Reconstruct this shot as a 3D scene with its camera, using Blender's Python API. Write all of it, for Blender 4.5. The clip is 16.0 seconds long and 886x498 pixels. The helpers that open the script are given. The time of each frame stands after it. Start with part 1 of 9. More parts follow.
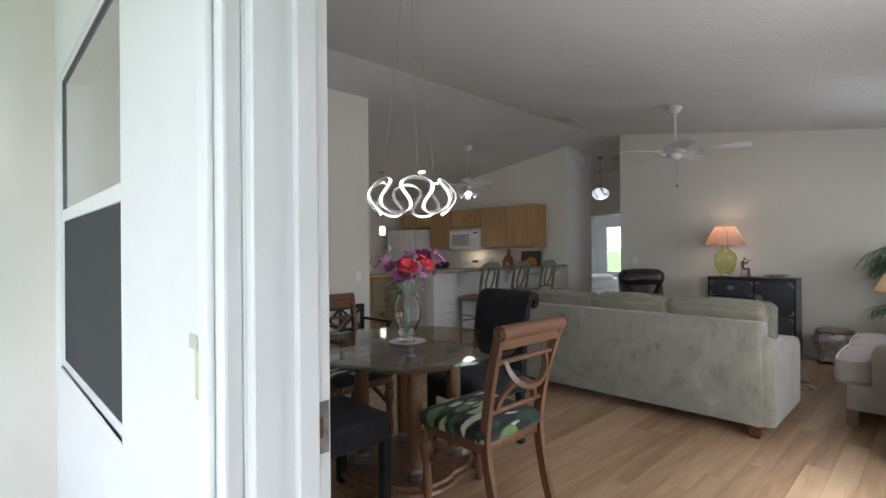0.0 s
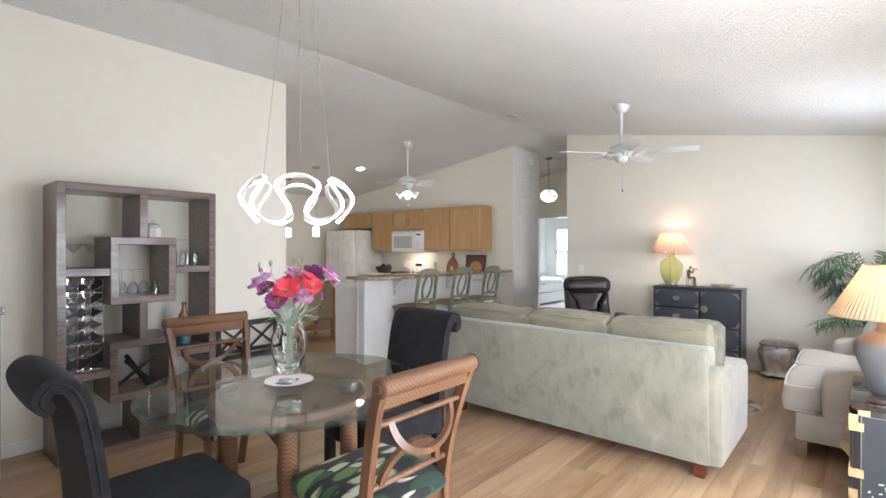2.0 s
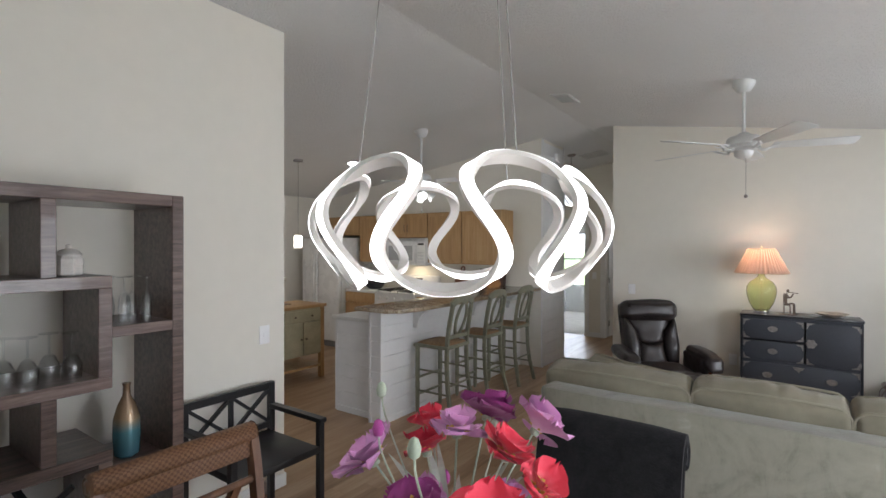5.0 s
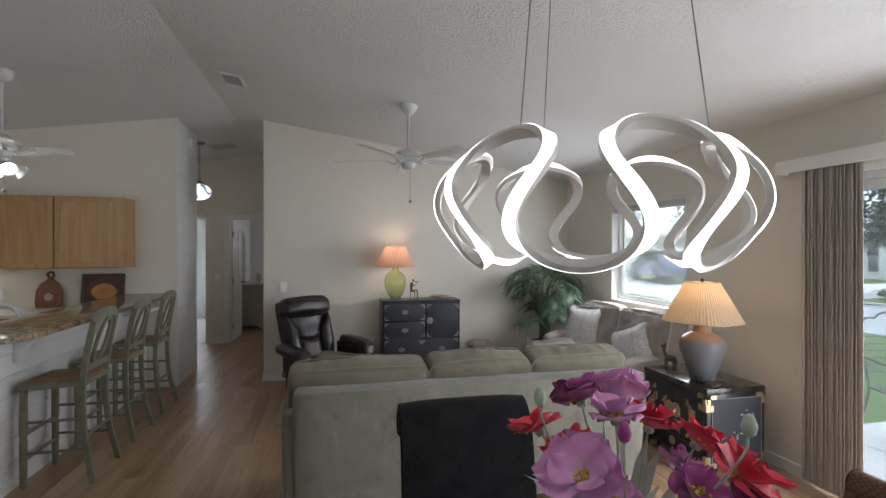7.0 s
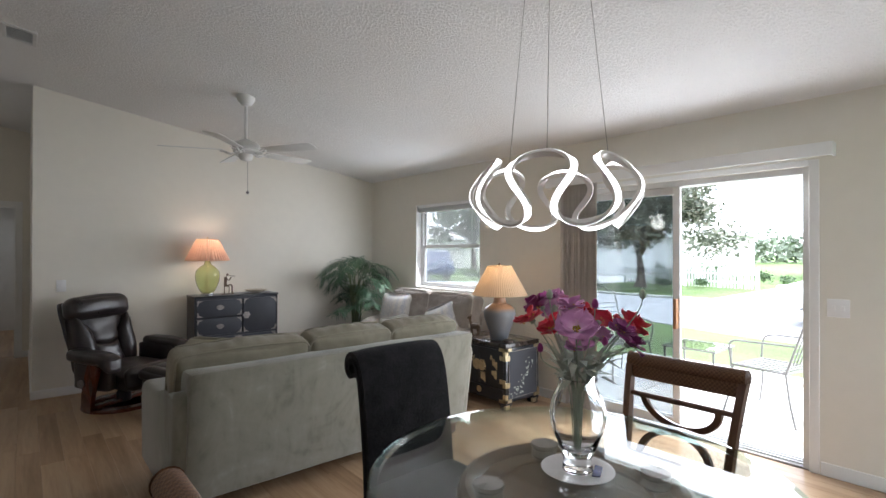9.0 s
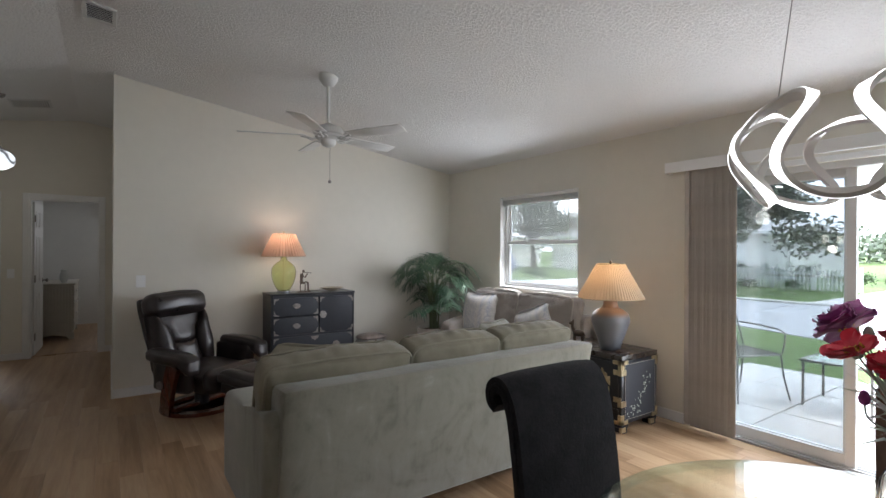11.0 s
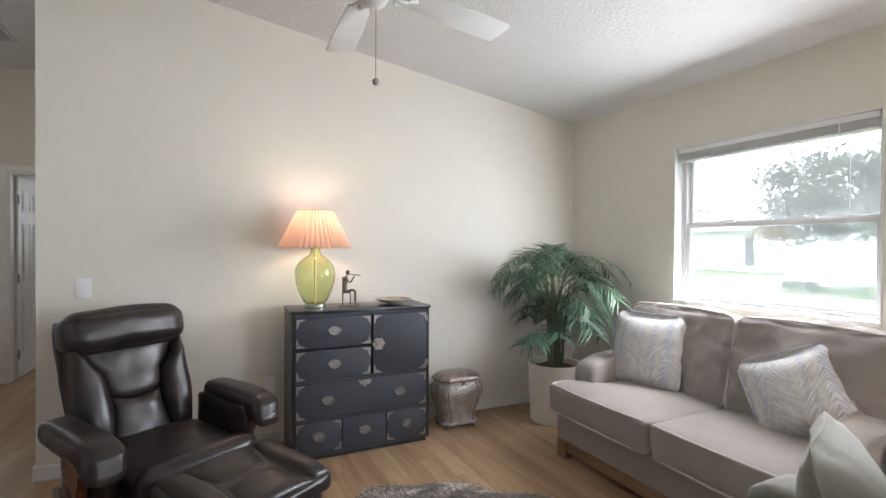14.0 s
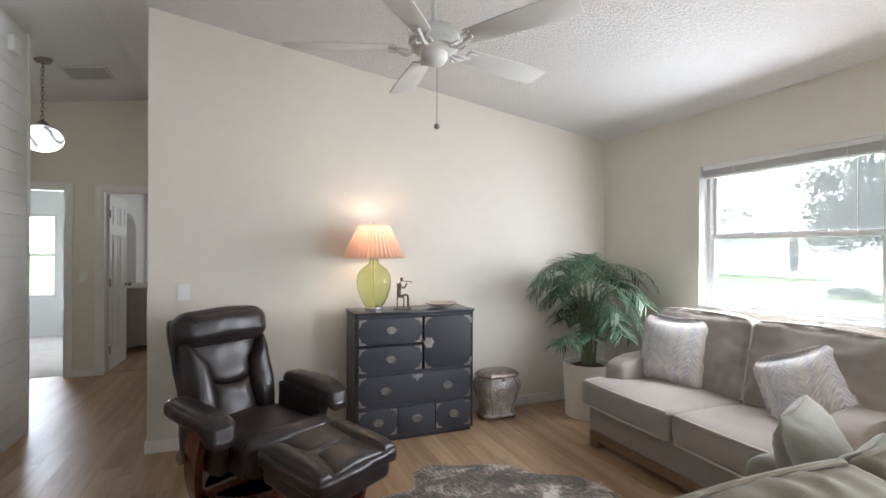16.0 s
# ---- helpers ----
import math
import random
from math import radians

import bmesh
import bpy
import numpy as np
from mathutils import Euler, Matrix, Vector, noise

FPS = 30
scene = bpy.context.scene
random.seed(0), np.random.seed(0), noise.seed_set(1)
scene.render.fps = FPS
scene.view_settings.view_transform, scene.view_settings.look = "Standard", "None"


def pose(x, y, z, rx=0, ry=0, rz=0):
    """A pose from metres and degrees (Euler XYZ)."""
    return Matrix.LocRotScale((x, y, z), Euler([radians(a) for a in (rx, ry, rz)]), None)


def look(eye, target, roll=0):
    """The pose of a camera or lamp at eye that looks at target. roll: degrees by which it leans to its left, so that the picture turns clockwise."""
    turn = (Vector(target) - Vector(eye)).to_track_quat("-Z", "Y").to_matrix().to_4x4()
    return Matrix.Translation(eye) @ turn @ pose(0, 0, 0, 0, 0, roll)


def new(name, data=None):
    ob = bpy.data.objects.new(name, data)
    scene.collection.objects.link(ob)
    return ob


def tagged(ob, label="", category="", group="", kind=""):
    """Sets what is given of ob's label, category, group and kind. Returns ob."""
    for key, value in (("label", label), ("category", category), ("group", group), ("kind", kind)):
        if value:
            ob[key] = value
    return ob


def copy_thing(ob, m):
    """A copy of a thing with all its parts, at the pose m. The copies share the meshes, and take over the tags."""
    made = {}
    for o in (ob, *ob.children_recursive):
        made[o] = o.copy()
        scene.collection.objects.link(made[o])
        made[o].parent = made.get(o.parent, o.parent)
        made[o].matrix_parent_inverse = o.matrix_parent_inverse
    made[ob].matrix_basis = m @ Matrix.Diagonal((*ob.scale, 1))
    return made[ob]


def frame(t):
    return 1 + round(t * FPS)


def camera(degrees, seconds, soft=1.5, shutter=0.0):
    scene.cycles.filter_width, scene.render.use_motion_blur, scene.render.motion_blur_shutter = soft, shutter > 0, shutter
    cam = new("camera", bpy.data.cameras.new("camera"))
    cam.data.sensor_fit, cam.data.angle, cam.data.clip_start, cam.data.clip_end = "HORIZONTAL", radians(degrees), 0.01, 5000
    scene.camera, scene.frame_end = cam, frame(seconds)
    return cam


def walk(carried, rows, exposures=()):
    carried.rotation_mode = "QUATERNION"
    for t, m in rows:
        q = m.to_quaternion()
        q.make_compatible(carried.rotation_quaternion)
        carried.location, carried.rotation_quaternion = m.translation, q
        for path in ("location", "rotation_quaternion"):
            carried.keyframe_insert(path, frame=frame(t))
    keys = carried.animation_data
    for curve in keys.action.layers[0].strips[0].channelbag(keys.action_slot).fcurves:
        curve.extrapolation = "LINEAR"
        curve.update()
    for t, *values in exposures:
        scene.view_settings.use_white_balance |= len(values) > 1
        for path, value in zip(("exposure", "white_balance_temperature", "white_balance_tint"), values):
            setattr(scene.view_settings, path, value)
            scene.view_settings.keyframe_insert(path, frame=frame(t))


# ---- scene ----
cam = camera(84.9, 16.0)
PATH = [
    (0, (-0.138, -0.076, 1.303), (-1.573, 1.318, 1.307), -0.5),
    (0.5, (-0.121, 0.102, 1.304), (-1.441, 1.605, 1.31), -0.9),
    (1, (-0.202, 0.247, 1.355), (-1.5, 1.768, 1.357), -0.5),
    (1.5, (-0.24, 0.355, 1.361), (-1.54, 1.875, 1.364), -0.3),
    (2, (-0.292, 0.505, 1.393), (-1.602, 2.016, 1.387), 0.1),
    (2.5, (-0.46, 0.694, 1.433), (-1.781, 2.196, 1.422), 0.3),
    (3, (-0.693, 0.842, 1.439), (-2.029, 2.331, 1.433), -0.0),
    (5.5, (-2.107, 1.073, 1.596), (-3.07, 2.826, 1.584), 0.2),
    (6, (-2.313, 1.036, 1.594), (-2.819, 2.969, 1.581), 0.3),
    (6.5, (-2.52, 1.067, 1.584), (-2.534, 3.067, 1.573), -0.1),
    (7, (-2.775, 1.052, 1.542), (-2.325, 3.001, 1.54), 0.0),
    (7.5, (-3.07, 0.945, 1.468), (-2.222, 2.756, 1.482), -0.2),
    (8, (-3.335, 0.87, 1.462), (-2.212, 2.525, 1.47), 0.0),
    (10.5, (-3.675, 1.169, 1.402), (-2.318, 2.638, 1.411), 0.1),
    (11, (-3.568, 1.527, 1.418), (-2.434, 3.174, 1.417), 0.3),
    (11.5, (-3.432, 1.919, 1.393), (-2.446, 3.659, 1.398), 0.3),
    (12, (-3.281, 2.335, 1.416), (-2.377, 4.119, 1.407), 0.4),
    (12.5, (-3.101, 2.718, 1.4), (-2.224, 4.516, 1.394), 0.3),
    (13, (-2.896, 3.064, 1.392), (-2.029, 4.866, 1.379), 0.5),
    (13.5, (-2.738, 3.361, 1.368), (-1.873, 5.164, 1.35), 0.5),
    (14, (-2.647, 3.551, 1.35), (-1.784, 5.355, 1.334), 0.3),
    (14.5, (-2.624, 3.606, 1.342), (-1.76, 5.409, 1.331), 0.3),
    (15, (-2.661, 3.543, 1.35), (-1.798, 5.347, 1.347), 0.3),
    (15.5, (-2.769, 3.35, 1.373), (-1.914, 5.158, 1.371), 0.3),
    (16, (-2.892, 3.209, 1.389), (-2.153, 5.067, 1.393), 0.2),
]
EXPOSURES = [(0, 0.15, 5850, 10), (0.5, 0.95, 5850, 10), (1.0, 1.4, 5850, 10), (1.5, 1.65, 5850, 10), (3.0, 1.72, 5850, 10), (5.5, 0.75, 5850, 10), (6.5, 0.5, 5850, 10), (7.5, 0.78, 5850, 10), (8.2, 0.8, 5850, 10), (10.5, 0.58, 5850, 10), (11.0, 0.58, 5850, 10), (11.5, 1.02, 5850, 10), (12.0, 1.3, 5850, 10), (12.7, 1.52, 5850, 10), (16.0, 1.5, 5850, 10)]
walk(cam, [(t, look(eye, goal, roll)) for t, eye, goal, roll in PATH], EXPOSURES)


# ---- daylight ----
world = bpy.data.worlds.new("sky")
scene.world = world
world.use_nodes = True
wn = world.node_tree.nodes
sky = wn.new("ShaderNodeTexSky")
sky.sky_type = "NISHITA"
sky.sun_disc = False
sky.sun_elevation = radians(52)
sky.sun_rotation = radians(140)
sky.air_density, sky.dust_density, sky.ozone_density = 1.0, 1.0, 1.0
# thin bright overcast in front of the blue
haze = wn.new("ShaderNodeMix")
haze.data_type = "RGBA"
haze.inputs[0].default_value = 0.8
haze.inputs[7].default_value = (15.0, 15.2, 15.6, 1)
world.node_tree.links.new(sky.outputs[0], haze.inputs[6])
world.node_tree.links.new(haze.outputs[2], wn["Background"].inputs[0])
wn["Background"].inputs[1].default_value = 0.30


def lamp(name, kind, m, power, color=(1, 1, 1), **settings):
    data = bpy.data.lights.new(name, kind)
    data.energy, data.color = power, color
    for key, value in settings.items():
        setattr(data, key, value)
    ob = new(name, data)
    ob.matrix_world = m
    return ob


lamp("sun", "SUN", look((6, -5, 10), (0, 0, 0)), 4.2, (1.0, 0.96, 0.90), angle=radians(12))
# daylight that comes in through the porch
lamp("porch_daylight", "AREA", look((-1.2, -2.3, 1.7), (-1.6, 3.0, 1.5)), 12, (0.96, 0.98, 1.0), shape="RECTANGLE", size=4.2, size_y=2.2)
# sky light in the two openings of the outer wall
lamp("sky_in_patio_door", "AREA", look((0.27, 2.46, 1.05), (-1.0, 2.46, 1.12)), 24, (1.0, 0.975, 0.95), shape="RECTANGLE", size=1.5, size_y=1.7)
lamp("sky_in_window", "AREA", look((0.27, 5.345, 1.5), (-1.0, 5.345, 1.25)), 16, (1.0, 0.975, 0.95), shape="RECTANGLE", size=1.1, size_y=1.0)
# fill lamp added to brighten the second bedroom, which has no window opening
lamp("second_bedroom_daylight", "AREA", look((-3.0, 12.3, 1.7), (-4.2, 10.2, 0.9)), 4, (1.0, 0.96, 0.9), shape="RECTANGLE", size=1.2, size_y=1.2)
# daylight in the bedroom behind the hall
lamp("bedroom_daylight", "AREA", look((-5.9, 12.4, 1.6), (-4.9, 9.6, 1.0)), 10, (0.96, 0.98, 1.0), shape="RECTANGLE", size=1.2, size_y=1.4)
# fill lamp added for the kitchen side; no window is built here
lamp("kitchen_bay_daylight", "AREA", look((-7.6, 0.6, 1.6), (-7.0, 5.0, 1.2)), 6, (0.98, 0.98, 1.0), shape="RECTANGLE", size=1.8, size_y=1.5)


# ---- materials ----
class Nodes:
    """Short-hand for wiring one node material."""

    def __init__(self, name):
        self.mat = bpy.data.materials.new(name)
        self.mat.use_nodes = True
        self.tree = self.mat.node_tree
        self.bsdf = self.tree.nodes["Principled BSDF"]
        self.coords = self.tree.nodes.new("ShaderNodeTexCoord")

    def node(self, kind, **inputs):
        n = self.tree.nodes.new("ShaderNode" + kind)
        for key, value in inputs.items():
            self.feed(n.inputs[key.replace("_", " ")], value)
        return n

    def feed(self, socket, value):
        if isinstance(value, bpy.types.NodeSocket):
            self.tree.links.new(value, socket)
        else:
            socket.default_value = value

    def scaled(self, scale=(1, 1, 1), kind="Object", turn=(0, 0, 0)):
        n = self.node("Mapping", Vector=self.coords.outputs[kind])
        n.inputs["Scale"].default_value = scale
        n.inputs["Rotation"].default_value = turn
        return n.outputs[0]

    def noise(self, vector, scale, detail=4, rough=0.55, distort=0.0):
        return self.node("TexNoise", Vector=vector, Scale=scale, Detail=detail, Roughness=rough, Distortion=distort).outputs["Fac"]

    def ramp(self, fac, *stops):
        n = self.node("ValToRGB", Fac=fac)
        e = n.color_ramp.elements
        while len(e) < len(stops):
            e.new(0.5)
        for k, (at, color) in enumerate(stops):
            e[k].position = at
            e[k].color = (*color, 1) if len(color) == 3 else color
        return n.outputs[0]

    def mix(self, fac, a, b, blend="MIX"):
        n = self.tree.nodes.new("ShaderNodeMix")
        n.data_type, n.blend_type = "RGBA", blend
        self.feed(n.inputs[0], fac)
        for socket, value in ((n.inputs[6], a), (n.inputs[7], b)):
            self.feed(socket, (*value, 1) if isinstance(value, tuple) and len(value) == 3 else value)
        return n.outputs[2]

    def maths(self, op, a, b=0.0):
        n = self.tree.nodes.new("ShaderNodeMath")
        n.operation = op
        self.feed(n.inputs[0], a)
        self.feed(n.inputs[1], b)
        return n.outputs[0]

    def bump(self, height, strength=0.3, distance=0.01):
        self.feed(self.bsdf.inputs["Normal"], self.node("Bump", Height=height, Strength=strength, Distance=distance).outputs[0])

    def set(self, **inputs):
        for key, value in inputs.items():
            if isinstance(value, tuple) and len(value) == 3:
                value = (*value, 1)
            self.feed(self.bsdf.inputs[key.replace("_", " ")], value)
        return self


def plain(name, color, rough=0.5, metal=0.0, vary=0.12, scale=6.0, bump=0.0, fine=90.0, coat=0.0, space="Object", sheen=0.0):
    """A surface of one colour with cloudy variation, fine grain and uneven gloss."""
    n = Nodes(name)
    v = n.scaled(kind=space)
    cloud, grain = n.noise(v, scale, 3), n.noise(v, fine, 2)
    f = n.maths("ADD", n.maths("MULTIPLY", cloud, 0.7), n.maths("MULTIPLY", grain, 0.3))
    n.set(Base_Color=n.ramp(f, (0.3, tuple(c * (1 - vary) for c in color)), (0.7, tuple(min(1, c * (1 + vary)) for c in color))))
    n.set(Roughness=n.maths("ADD", n.maths("MULTIPLY", cloud, 0.16), max(0.02, rough - 0.08)), Metallic=metal, Coat_Weight=coat, Sheen_Weight=sheen)
    if bump:
        n.bump(n.maths("ADD", grain, n.maths("MULTIPLY", cloud, 0.4)), bump, 0.004)
    return n.mat


def wood(name, dark, mid, light, along="y", rough=0.4, scale=1.0, per_piece=0.25, coat=0.0, stretch=14.0):
    """Grain along one axis; pieces differ by object."""
    n = Nodes(name)
    info = n.node("ObjectInfo").outputs["Random"]
    shift = n.node("CombineXYZ", X=n.maths("MULTIPLY", info, 17.0), Y=n.maths("MULTIPLY", info, 31.0), Z=n.maths("MULTIPLY", info, 7.0)).outputs[0]
    axes = {"x": (1, stretch, stretch), "y": (stretch, 1, stretch), "z": (stretch, stretch, 1)}[along]
    add = n.node("VectorMath")
    add.operation = "ADD"
    n.feed(add.inputs[0], n.scaled(tuple(a * scale for a in axes)))
    n.feed(add.inputs[1], shift)
    v = add.outputs[0]
    figure = n.noise(v, 0.9, 5, 0.6, 0.6)
    fine = n.noise(v, 7.0, 3, 0.6, 0.2)
    f = n.maths("ADD", n.maths("MULTIPLY", figure, 0.72), n.maths("MULTIPLY", fine, 0.28))
    f = n.maths("ADD", f, n.maths("MULTIPLY", n.maths("SUBTRACT", info, 0.5), per_piece))
    n.set(Base_Color=n.ramp(f, (0.28, dark), (0.5, mid), (0.72, light)))
    n.set(Roughness=n.maths("ADD", n.maths("MULTIPLY", fine, 0.15), rough - 0.07), Coat_Weight=coat)
    n.bump(fine, 0.12, 0.002)
    return n.mat


def cloth(name, dark, light, weave=260.0, rough=0.9, crush=3.0, bump=0.25, sheen=0.3):
    n = Nodes(name)
    v = n.scaled()
    big, small, thread = n.noise(v, crush, 4, 0.6, 0.4), n.noise(v, crush * 6, 3), n.noise(v, weave, 2)
    f = n.maths("ADD", n.maths("MULTIPLY", big, 0.6), n.maths("ADD", n.maths("MULTIPLY", small, 0.25), n.maths("MULTIPLY", thread, 0.15)))
    n.set(Base_Color=n.ramp(f, (0.34, dark), (0.66, light)), Roughness=rough, Sheen_Weight=sheen, Specular_IOR_Level=0.12, Sheen_Roughness=0.5)
    n.bump(n.maths("ADD", thread, n.maths("MULTIPLY", small, 1.2)), bump, 0.004)
    return n.mat


def glass(name, color=(1, 1, 1), rough=0.0, ior=1.45):
    n = Nodes(name)
    n.set(Base_Color=color, Roughness=rough, IOR=ior, Transmission_Weight=1.0)
    return n.mat


def sheet_glass(name, color, ior=1.45):
    """Clear sheet that passes light straight through, with gloss by angle."""
    n = Nodes(name)
    clear = n.node("BsdfTransparent", Color=(*color, 1))
    shine = n.node("BsdfGlossy", Roughness=0.0)
    facing = n.node("LayerWeight", Blend=0.5).outputs["Facing"]
    f0 = ((ior - 1) / (ior + 1)) ** 2
    m = n.node("MixShader", Fac=n.maths("ADD", n.maths("MULTIPLY", n.maths("POWER", facing, 4.0), 0.7), f0))
    n.feed(m.inputs[1], clear.outputs[0])
    n.feed(m.inputs[2], shine.outputs[0])
    n.feed(n.tree.nodes["Material Output"].inputs["Surface"], m.outputs[0])
    return n.mat


def glow(name, color, strength, base=(0.8, 0.8, 0.8)):
    n = Nodes(name)
    n.set(Base_Color=base, Emission_Color=color, Emission_Strength=strength)
    return n.mat


def wall_paint(name, color, bump=0.12):
    n = Nodes(name)
    v = n.scaled()
    big, mid, fine = n.noise(v, 0.7, 3), n.noise(v, 9, 3), n.noise(v, 130, 2)
    f = n.maths("ADD", n.maths("MULTIPLY", big, 0.5), n.maths("MULTIPLY", mid, 0.5))
    n.set(Base_Color=n.ramp(f, (0.3, tuple(c * 0.965 for c in color)), (0.7, tuple(c * 1.02 for c in color))), Roughness=0.62)
    n.bump(n.maths("ADD", fine, mid), bump, 0.003)
    return n.mat


CREAM = wall_paint("cream_wall_paint", (0.78, 0.747, 0.670))
WHITE_WALL = wall_paint("white_wall_paint", (0.80, 0.80, 0.79))
TRIM = plain("white_trim_paint", (0.82, 0.82, 0.81), 0.35, vary=0.03, bump=0.04)
SHIPLAP = plain("white_board_paint", (0.80, 0.80, 0.80), 0.45, vary=0.04, bump=0.08, fine=40)


def ceiling_texture():
    n = Nodes("knockdown_ceiling")
    v = n.scaled()
    blob = n.ramp(n.noise(v, 55, 3, 0.6), (0.44, (0, 0, 0)), (0.56, (1, 1, 1)))
    big = n.noise(v, 0.8, 3)
    n.set(Base_Color=n.ramp(big, (0.3, (0.79, 0.785, 0.78)), (0.7, (0.83, 0.825, 0.82))), Roughness=0.85)
    n.bump(n.maths("ADD", blob, n.maths("MULTIPLY", n.noise(v, 160, 2), 0.5)), 0.85, 0.006)
    return n.mat


CEIL = ceiling_texture()
FLOORWOOD = wood("oak_laminate", (0.23, 0.135, 0.068), (0.395, 0.258, 0.148), (0.525, 0.375, 0.235), "y", 0.36, 0.8, 0.16, 0.06, 13.0)
DARKGAP = plain("dark_joint", (0.15, 0.09, 0.05), 0.8)
CONCRETE = plain("patio_concrete", (0.62, 0.60, 0.57), 0.85, vary=0.1, scale=3, bump=0.2)
GLASS = glass("window_glass", (1, 1, 1), 0.0, 1.02)
ALU = plain("white_aluminium", (0.72, 0.72, 0.72), 0.4, 0.0, 0.04)


# ---- shapes ----
def part(name, bm, material, parent=None, label="", smooth=None, at=None, kind=""):
    """Links a bmesh as one mesh object under a thing or a part."""
    bmesh.ops.recalc_face_normals(bm, faces=bm.faces)
    me = bpy.data.meshes.new(name)
    bm.to_mesh(me)
    bm.free()
    me.materials.append(material)
    if smooth is not None:
        me.shade_smooth()
        if smooth > 0:
            me.set_sharp_from_angle(angle=radians(smooth))
    ob = new(name, me)
    if parent:
        ob.parent = parent
    if at is not None:
        ob.matrix_basis = at
    return tagged(ob, label, kind=kind)


def thing(name, m, label, category, group="", kind=""):
    ob = new(name)
    ob.empty_display_size = 0.1
    ob.matrix_basis = m
    return tagged(ob, label, category, group, kind)


def setting(name, bm, material, label="", category="", smooth=None):
    ob = part(name, bm, material, smooth=smooth)
    return tagged(ob, label, category, kind="structure")


def box(x0, x1, y0, y1, z0, z1, bevel=0.0, seg=2, bm=None):
    """A box, alone or added to bm, with rounded edges."""
    own = bmesh.new()
    bmesh.ops.create_cube(own, size=1, matrix=Matrix.LocRotScale(((x0 + x1) / 2, (y0 + y1) / 2, (z0 + z1) / 2), None, (abs(x1 - x0), abs(y1 - y0), abs(z1 - z0))))
    if bevel:
        bmesh.ops.bevel(own, geom=own.edges[:], offset=bevel, segments=seg, profile=0.5, affect="EDGES")
    return join(bm, own)


def join(bm, own, m=None):
    if m is not None:
        own.transform(m)
    if bm is None:
        return own
    me = bpy.data.meshes.new("tmp")
    own.to_mesh(me)
    bm.from_mesh(me)
    bpy.data.meshes.remove(me)
    own.free()
    return bm


def lathe(profile, seg=24, bm=None, m=None, wave=None):
    """Turned body: profile of (radius, z). wave(angle, r, z) gives a radius factor."""
    own = bmesh.new()
    rings = []
    for r, z in profile:
        ring = []
        for k in range(seg):
            a = 2 * math.pi * k / seg
            f = wave(a, r, z) if wave else 1.0
            ring.append(own.verts.new((r * f * math.cos(a), r * f * math.sin(a), z)))
        rings.append(ring)
    for a, b in zip(rings, rings[1:]):
        for k in range(seg):
            own.faces.new((a[k], a[(k + 1) % seg], b[(k + 1) % seg], b[k]))
    if profile[0][0] > 1e-4:
        own.faces.new(rings[0][::-1])
    if profile[-1][0] > 1e-4:
        own.faces.new(rings[-1])
    bmesh.ops.remove_doubles(own, verts=own.verts, dist=1e-5)
    return join(bm, own, m)


def tube(points, radius, seg=8, bm=None, closed=False, flat=None, up=None):
    """A rod along points. radius: number or list. flat: (half width, half thickness) for a strip instead of a round rod."""
    own = bmesh.new()
    pts = [Vector(p) for p in points]
    n = len(pts)
    rings = []
    last = None
    for i, p in enumerate(pts):
        if closed:
            d = pts[(i + 1) % n] - pts[i - 1]
        else:
            d = pts[min(i + 1, n - 1)] - pts[max(i - 1, 0)]
        d.normalize()
        if up is not None:
            side = d.cross(Vector(up(i) if callable(up) else up))
            side = side.normalized() if side.length > 1e-5 else last
        elif last is None:
            side = d.orthogonal().normalized()
        else:
            side = (last - d * last.dot(d)).normalized()
        last = side
        top = side.cross(d).normalized()
        ring = []
        if flat:
            w, t = flat
            for a, b in ((-w, -t), (w, -t), (w, t), (-w, t)):
                ring.append(own.verts.new(p + side * a + top * b))
        else:
            r = radius[i] if isinstance(radius, (list, tuple)) else radius
            for k in range(seg):
                a = 2 * math.pi * k / seg
                ring.append(own.verts.new(p + (side * math.cos(a) + top * math.sin(a)) * r))
        rings.append(ring)
    m = len(rings[0])
    pairs = list(zip(rings, rings[1:])) + ([(rings[-1], rings[0])] if closed else [])
    for a, b in pairs:
        for k in range(m):
            own.faces.new((a[k], a[(k + 1) % m], b[(k + 1) % m], b[k]))
    if not closed:
        own.faces.new(rings[0][::-1])
        own.faces.new(rings[-1])
    return join(bm, own)


def extrude(outline, z0, z1, bevel=0.0, bm=None, m=None):
    """A flat outline of (x, y) raised from z0 to z1."""
    own = bmesh.new()
    low = [own.verts.new((x, y, z0)) for x, y in outline]
    high = [own.verts.new((x, y, z1)) for x, y in outline]
    n = len(outline)
    own.faces.new(low[::-1])
    own.faces.new(high)
    for k in range(n):
        own.faces.new((low[k], low[(k + 1) % n], high[(k + 1) % n], high[k]))
    if bevel:
        bmesh.ops.bevel(own, geom=own.edges[:], offset=bevel, segments=2, profile=0.5, affect="EDGES")
    return join(bm, own, m)


